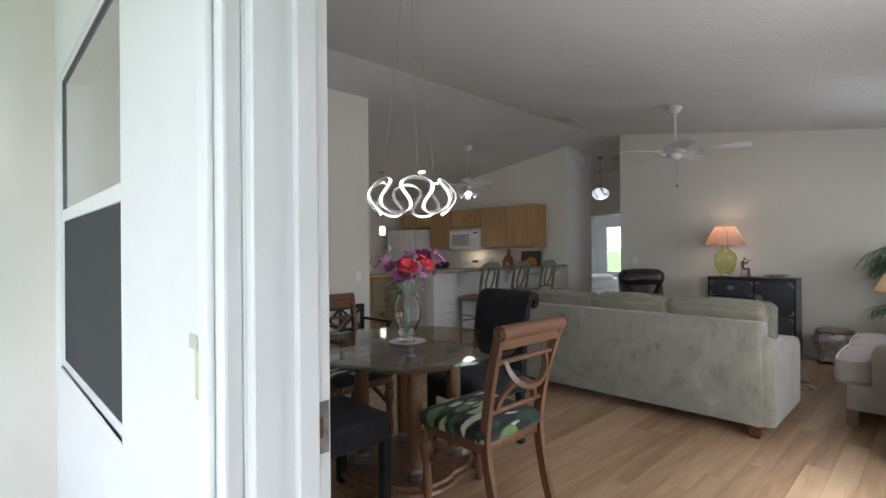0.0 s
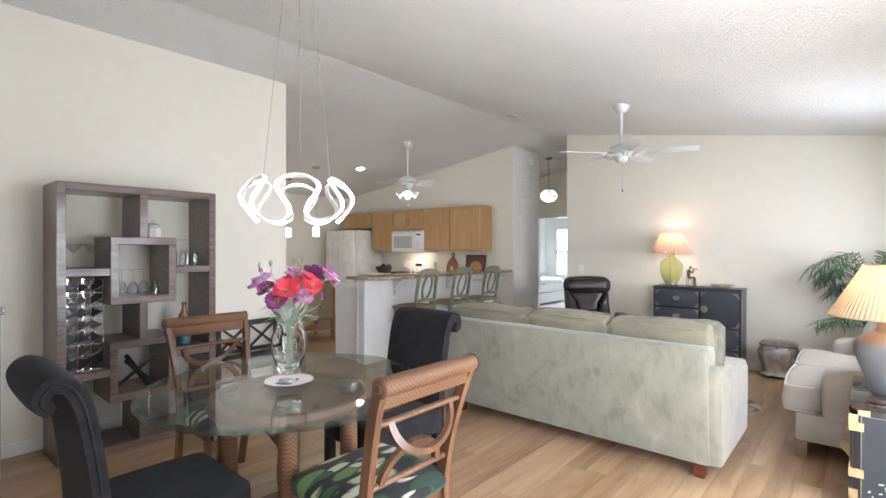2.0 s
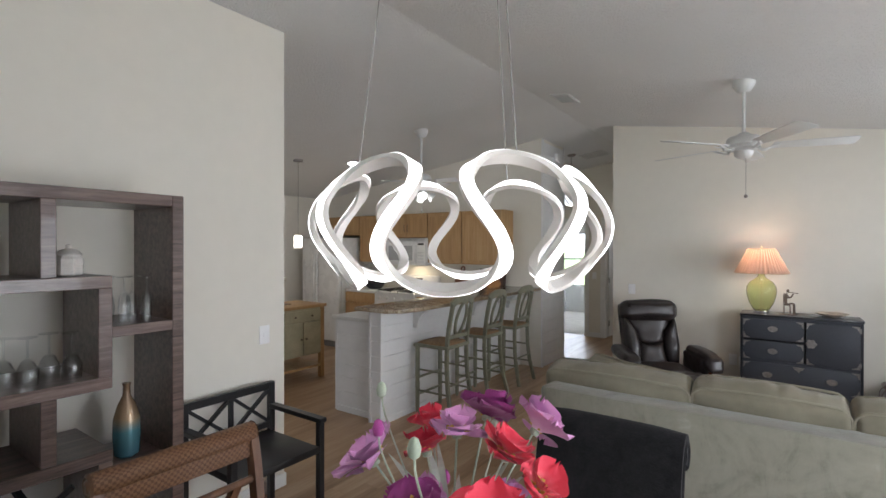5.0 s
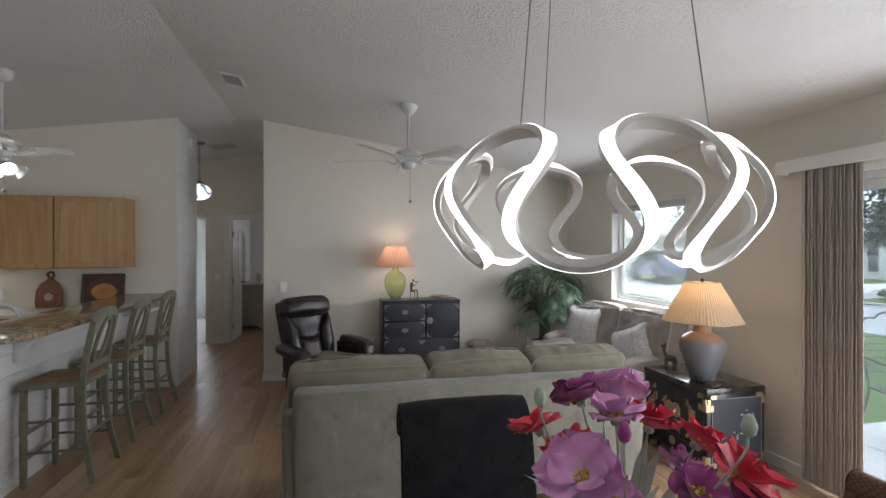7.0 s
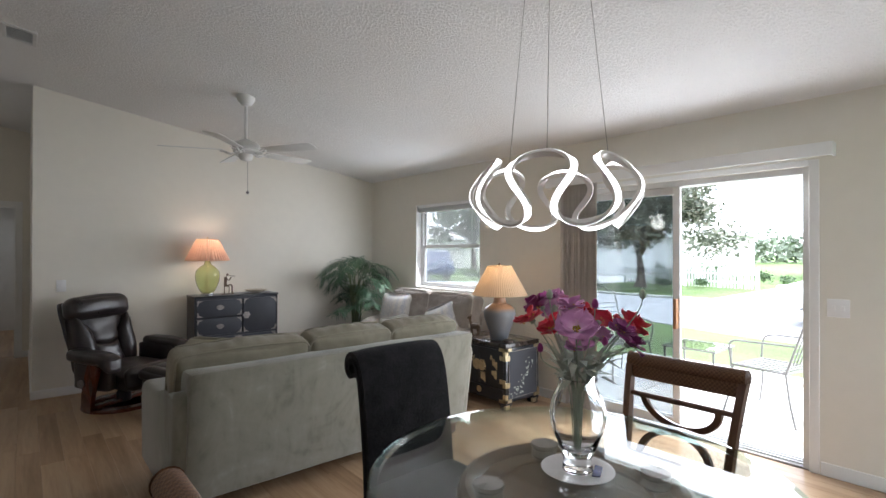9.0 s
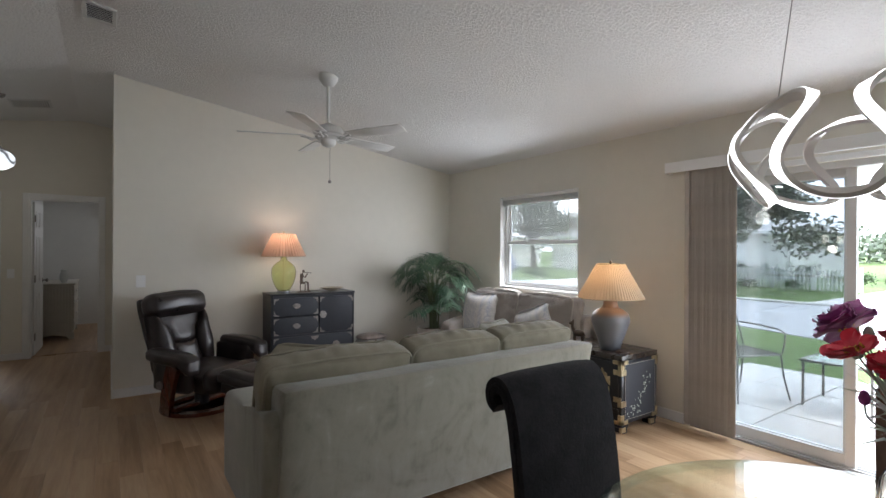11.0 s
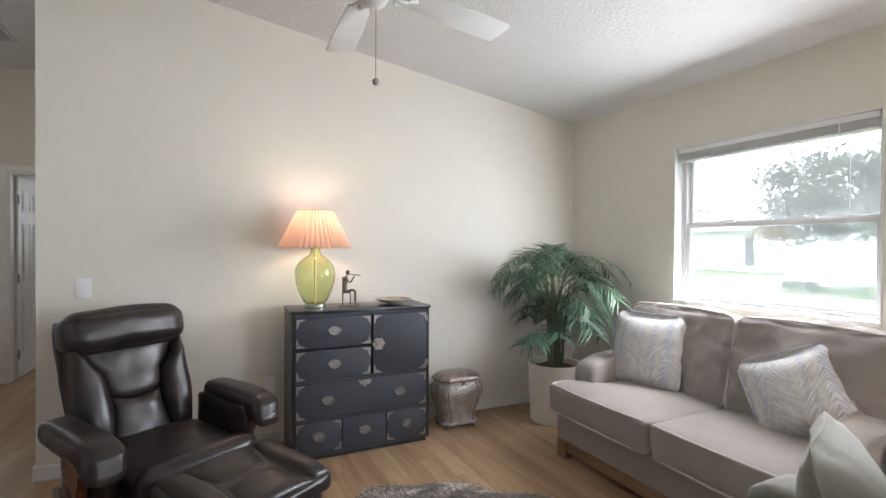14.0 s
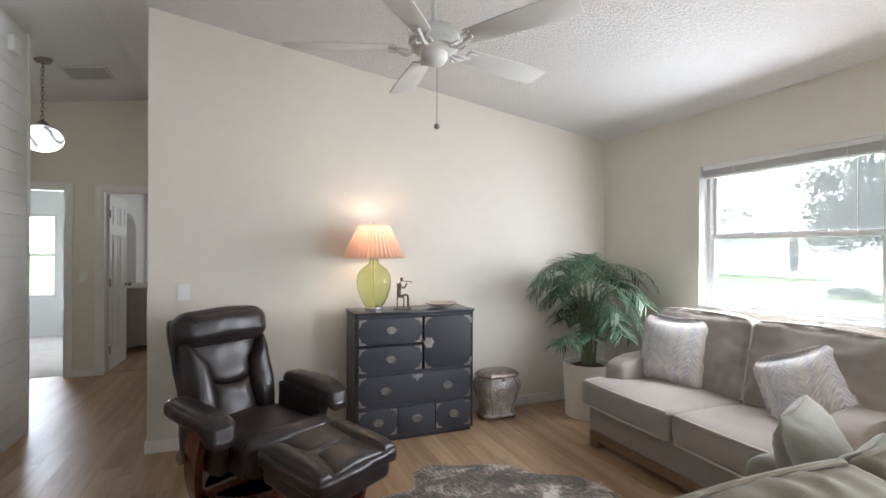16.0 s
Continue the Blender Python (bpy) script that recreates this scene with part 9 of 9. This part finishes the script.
def house(x0, y0, w, d, label, openings, garage=None):
    o = thing("house", pose(x0, y0, -0.17), label, "house")
    H = 2.7
    part("wall", box(0, w, 0, d, 0, H), STUCCO, o, "white stucco walls")
    r = bmesh.new()
    e, top = 0.6, H + 1.7
    v = [r.verts.new(p) for p in ((-e, -e, H - 0.05), (w + e, -e, H - 0.05), (w + e, d + e, H - 0.05), (-e, d + e, H - 0.05), (w / 2, d * 0.25, top), (w / 2, d * 0.75, top))]
    for f in ((0, 1, 4), (1, 2, 5, 4), (2, 3, 5), (3, 0, 4, 5), (3, 2, 1, 0)):
        r.faces.new([v[k] for k in f])
    part("roof", r, ROOF, o, "low pale shingle hip roof")
    part("fascia", box(-e - 0.02, -e, -e, d + e, H - 0.2, H - 0.04), PICKET, o)
    dark = plain("dark_house_glass", (0.08, 0.09, 0.10), 0.15) if "dark_house_glass" not in bpy.data.materials else bpy.data.materials["dark_house_glass"]
    for y, wd, z0, z1 in openings:
        win = part("window", box(-0.02, 0.02, y, y + wd, z0, z1), dark, o)
        f = bmesh.new()
        for a, b, c, g in ((y - 0.07, y, z0 - 0.07, z1 + 0.07), (y + wd, y + wd + 0.07, z0 - 0.07, z1 + 0.07), (y, y + wd, z0 - 0.07, z0), (y, y + wd, z1, z1 + 0.07), (y, y + wd, (z0 + z1) / 2 - 0.02, (z0 + z1) / 2 + 0.02)):
            box(-0.05, 0.03, a, b, c, g, bm=f)
        part("frame", f, PICKET, win)
    for y, wd in (garage or ()):
        g = part("garage_door", box(-0.03, 0.02, y, y + wd, 0.0, 2.15), PICKET, o, "white panelled garage door")
        for r_ in range(4):
            for c in range(6):
                part("door_panel", box(-0.045, -0.03, y + 0.06 + c * (wd - 0.06) / 6, y + (c + 1) * (wd - 0.06) / 6, 0.08 + r_ * 0.52, 0.52 + r_ * 0.52, 0.01, 1), PICKET, g)
    return o


house(26.6, 12.4, 9, 17, "white single-storey house with a garage across the street", [(9.2, 0.55, 0.4, 2.1)], [(2.2, 4.8)])
house(29.5, -9.0, 9, 17, "white single-storey house with a pale shingle roof", [(2.0, 1.6, 0.8, 2.1), (7.5, 2.2, 0.6, 2.2), (12.0, 1.8, 0.4, 2.2)])
house(20.0, 34.0, 10, 16, "pale house far along the street", [(3.0, 1.4, 0.8, 2.1), (9.0, 1.4, 0.8, 2.1)])


def car(x, y, rz, paint, label):
    o = thing("car", pose(x, y, -0.145, 0, 0, rz), label, "car")
    prof = [(-2.25, 0.35), (-2.3, 0.62), (-2.2, 0.98), (-1.95, 1.05), (-1.55, 1.55), (-1.2, 1.66), (0.1, 1.66), (0.5, 1.55), (1.05, 1.08), (1.75, 0.98), (2.15, 0.82), (2.28, 0.6), (2.25, 0.32)]
    wheels = (-1.35, 1.35)
    low = []
    for wx in (1.35, -1.35):
        low += [(wx + 0.42 * math.cos(radians(a)), 0.34 + 0.42 * math.sin(radians(a))) for a in range(0, 181, 20) if True]
    own = extrude(prof + [(px, max(pz, 0.3)) for px, pz in low], -0.88, 0.88, 0.05)
    own.transform(Matrix.Rotation(radians(90), 4, "X"))
    part("body", own, plain(label.split()[0] + "_car_paint", paint, 0.2, vary=0.03, coat=1.0), o, smooth=40)
    dark = plain(label.split()[0] + "_car_glass", (0.02, 0.02, 0.025), 0.08)
    for s in (-1, 1):
        own = extrude([(-1.6, 1.1), (-1.35, 1.5), (0.05, 1.56), (0.4, 1.48), (0.85, 1.1)], 0, 0.02)
        own.transform(Matrix.Translation((0, s * 0.885 + 0.01, 0)) @ Matrix.Rotation(radians(90), 4, "X"))
        part("side_window", own, dark, o)
        for wx in wheels:
            m = pose(wx, s * 0.82, 0.34, 90, 0, 0)
            wh = part("wheel", lathe(((0.2, -0.1), (0.33, -0.11), (0.345, -0.08), (0.345, 0.08), (0.33, 0.11), (0.2, 0.1)), 28), plain("rubber_tyre", (0.02, 0.02, 0.02), 0.85) if "rubber_tyre" not in bpy.data.materials else bpy.data.materials["rubber_tyre"], o, "black tyre", at=m, smooth=40)
            rim = lathe(((0.0, -0.10), (0.21, -0.09), (0.22, 0.0), (0.21, 0.09), (0.0, 0.10)), 20)
            for k in range(5):
                a = 2 * math.pi * k / 5
                for q in (-0.105, 0.105):
                    tube([(0.05 * math.cos(a), 0.05 * math.sin(a), q), (0.2 * math.cos(a), 0.2 * math.sin(a), q)], 0.022, 6, rim)
            part("rim", rim, PEWTER, wh, "spoked alloy rim", smooth=40)
        part("headlight", box(2.0, 2.22, s * 0.62 - 0.16, s * 0.62 + 0.16, 0.72, 0.86, 0.03), CHROME, o)
    own = box(0.48, 0.52, -0.75, 0.75, 0.0, 0.66, 0.005)
    own.transform(Matrix.Translation((0.33, 0, 1.05)) @ Matrix.Rotation(radians(-47), 4, "Y") @ Matrix.Translation((-0.5, 0, 0)))
    part("windscreen", own, dark, o)


car(9.35, 1.85, 90, (0.80, 0.80, 0.80), "white sport utility car parked in the street")
car(13.6, 22.5, 75, (0.03, 0.045, 0.11), "blue sedan parked along the street")


def wire_seat(m, label, lattice):
    o = thing("garden_chair", m, label, "garden chair", "patio chairs")
    w, d = 0.25, 0.22
    for sx in (-1, 1):
        part("front_leg", tube(smooth_line([(sx * w, d, 0.43), (sx * (w + 0.02), d + 0.02, 0.2), (sx * (w + 0.05), d + 0.06, 0.0)], 4), 0.010, 6), IRON, o)
        part("rear_leg", tube(smooth_line([(sx * w, -d, 0.43), (sx * (w + 0.02), -d - 0.04, 0.2), (sx * (w + 0.05), -d - 0.10, 0.0)], 4), 0.010, 6), IRON, o)
        part("arm", tube(smooth_line([(sx * (w + 0.02), -d - 0.08, 0.68), (sx * (w + 0.05), 0, 0.67), (sx * (w + 0.04), d, 0.64), (sx * w, d + 0.02, 0.44)], 5), 0.010, 6), IRON, o)
        part("back_post", tube(smooth_line([(sx * w, -d, 0.43), (sx * w, -d - 0.08, 0.68), (sx * w * 0.98, -d - 0.15, 0.90)], 5), 0.010, 6), IRON, o)
    part("seat_rim", tube([(-w, -d, 0.43), (w, -d, 0.43), (w, d, 0.43), (-w, d, 0.43)], 0.010, 6, closed=True), IRON, o)
    n = 9
    for k in range(1, n):
        f = -1 + 2 * k / n
        part("seat_strap", tube([(f * w, -d, 0.432), (f * w, d, 0.432)], 0, flat=(0.008 if lattice else 0.004, 0.003), up=(0, 0, 1)), IRON, o)
        part("seat_strap", tube([(-w, f * d, 0.436), (w, f * d, 0.436)], 0, flat=(0.008 if lattice else 0.004, 0.003), up=(0, 0, 1)), IRON, o)
        y0, y1 = -d - 0.03, -d - 0.145
        if lattice:
            part("back_strap", tube([(f * w, y0, 0.50), (f * w, y1, 0.88)], 0, flat=(0.008, 0.003), up=(0, 1, 0)), IRON, o)
        if k < 7:
            z = 0.50 + 0.38 * k / 7
            part("back_bar", tube([(-w, -d - 0.02 - 0.018 * k, z), (w, -d - 0.02 - 0.018 * k, z)], 0.005, 5), IRON, o)
    scallop = []
    for k in range(25):
        f = -1 + 2 * k / 24
        scallop.append((f * w, -d - 0.15, 0.90 + 0.10 * (1 - f * f) + (0.035 * abs(math.sin(k * math.pi / 6)) if not lattice else 0)))
    part("back_crest", tube(scallop, 0.009, 6), IRON, o)


wire_seat(pose(1.70, 3.85, -0.03, 0, 0, 158), "grey wrought-iron patio chair with a scalloped back", False)
wire_seat(pose(1.55, 2.25, -0.03, 0, 0, -12), "grey metal lattice patio armchair", True)
o = thing("patio_table", pose(2.05, 3.10, -0.03), "low glass-topped metal patio table", "table")
for sx in (-1, 1):
    for sy in (-1, 1):
        part("leg", tube([(sx * 0.25, sy * 0.25, 0), (sx * 0.25, sy * 0.25, 0.42)], 0.012, 6), IRON, o)
part("rim", tube([(-0.27, -0.27, 0.425), (0.27, -0.27, 0.425), (0.27, 0.27, 0.425), (-0.27, 0.27, 0.425)], 0.012, 6, closed=True), IRON, o)
part("glass_top", box(-0.26, 0.26, -0.26, 0.26, 0.425, 0.435, 0.002), CLEAR, o)


def far_woods():
    rng = random.Random(77)
    bm = bmesh.new()
    for k in range(110):
        a = radians(-25 + 120 * k / 110)
        r = 75 + rng.uniform(-8, 10)
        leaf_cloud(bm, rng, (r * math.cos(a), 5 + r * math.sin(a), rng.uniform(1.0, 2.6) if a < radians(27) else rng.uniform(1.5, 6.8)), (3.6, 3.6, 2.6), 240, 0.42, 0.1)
    # distance haze is mixed into these paler leaf colours
    ob = part("far_woods", bm, leaf_material("haze_tinted_leaf", (0.12, 0.15, 0.10), (0.17, 0.20, 0.14), (0.24, 0.26, 0.2)))
    tagged(ob, "line of trees behind the far houses, haze put into the leaf colour", "trees", kind="stuff")


far_woods()


# ---- floor planks ----
def planks():
    """Staggered planks along y; those of the living and dining room are parts, the rest one mesh."""
    rng = random.Random(5)
    w, length = 0.127, 1.28
    shared = {}

    def plank_mesh(n):
        n = round(n, 2)
        if n not in shared:
            bm = box(-w / 2 + 0.0003, w / 2 - 0.0003, -n / 2 + 0.0003, n / 2 - 0.0003, -0.012, 0.0, 0.0008, 1)
            me = bpy.data.meshes.new("plank")
            bm.to_mesh(me)
            bm.free()
            me.materials.append(FLOORWOOD)
            shared[n] = me
        return shared[n]

    rest = bmesh.new()
    x = 0.30 - w / 2
    while x > -8.6:
        y = 0.26 - rng.uniform(0, length)
        while y < 12.6:
            a, b = max(y, 0.26), min(y + length, 12.6)
            if b - a > 0.05:
                if x > -4.5 and (a + b) / 2 < 7.0:
                    ob = new("plank", plank_mesh(b - a))
                    ob.parent = floor
                    ob.location = (x, (a + b) / 2, 0)
                elif a < 9.6:
                    box(x - w / 2 + 0.0003, x + w / 2 - 0.0003, a, b - 0.0006, -0.012, 0, bm=rest)
            y += length
        x -= w
    part("planks_beyond", rest, FLOORWOOD_REST, floor, kind="stuff")


planks()
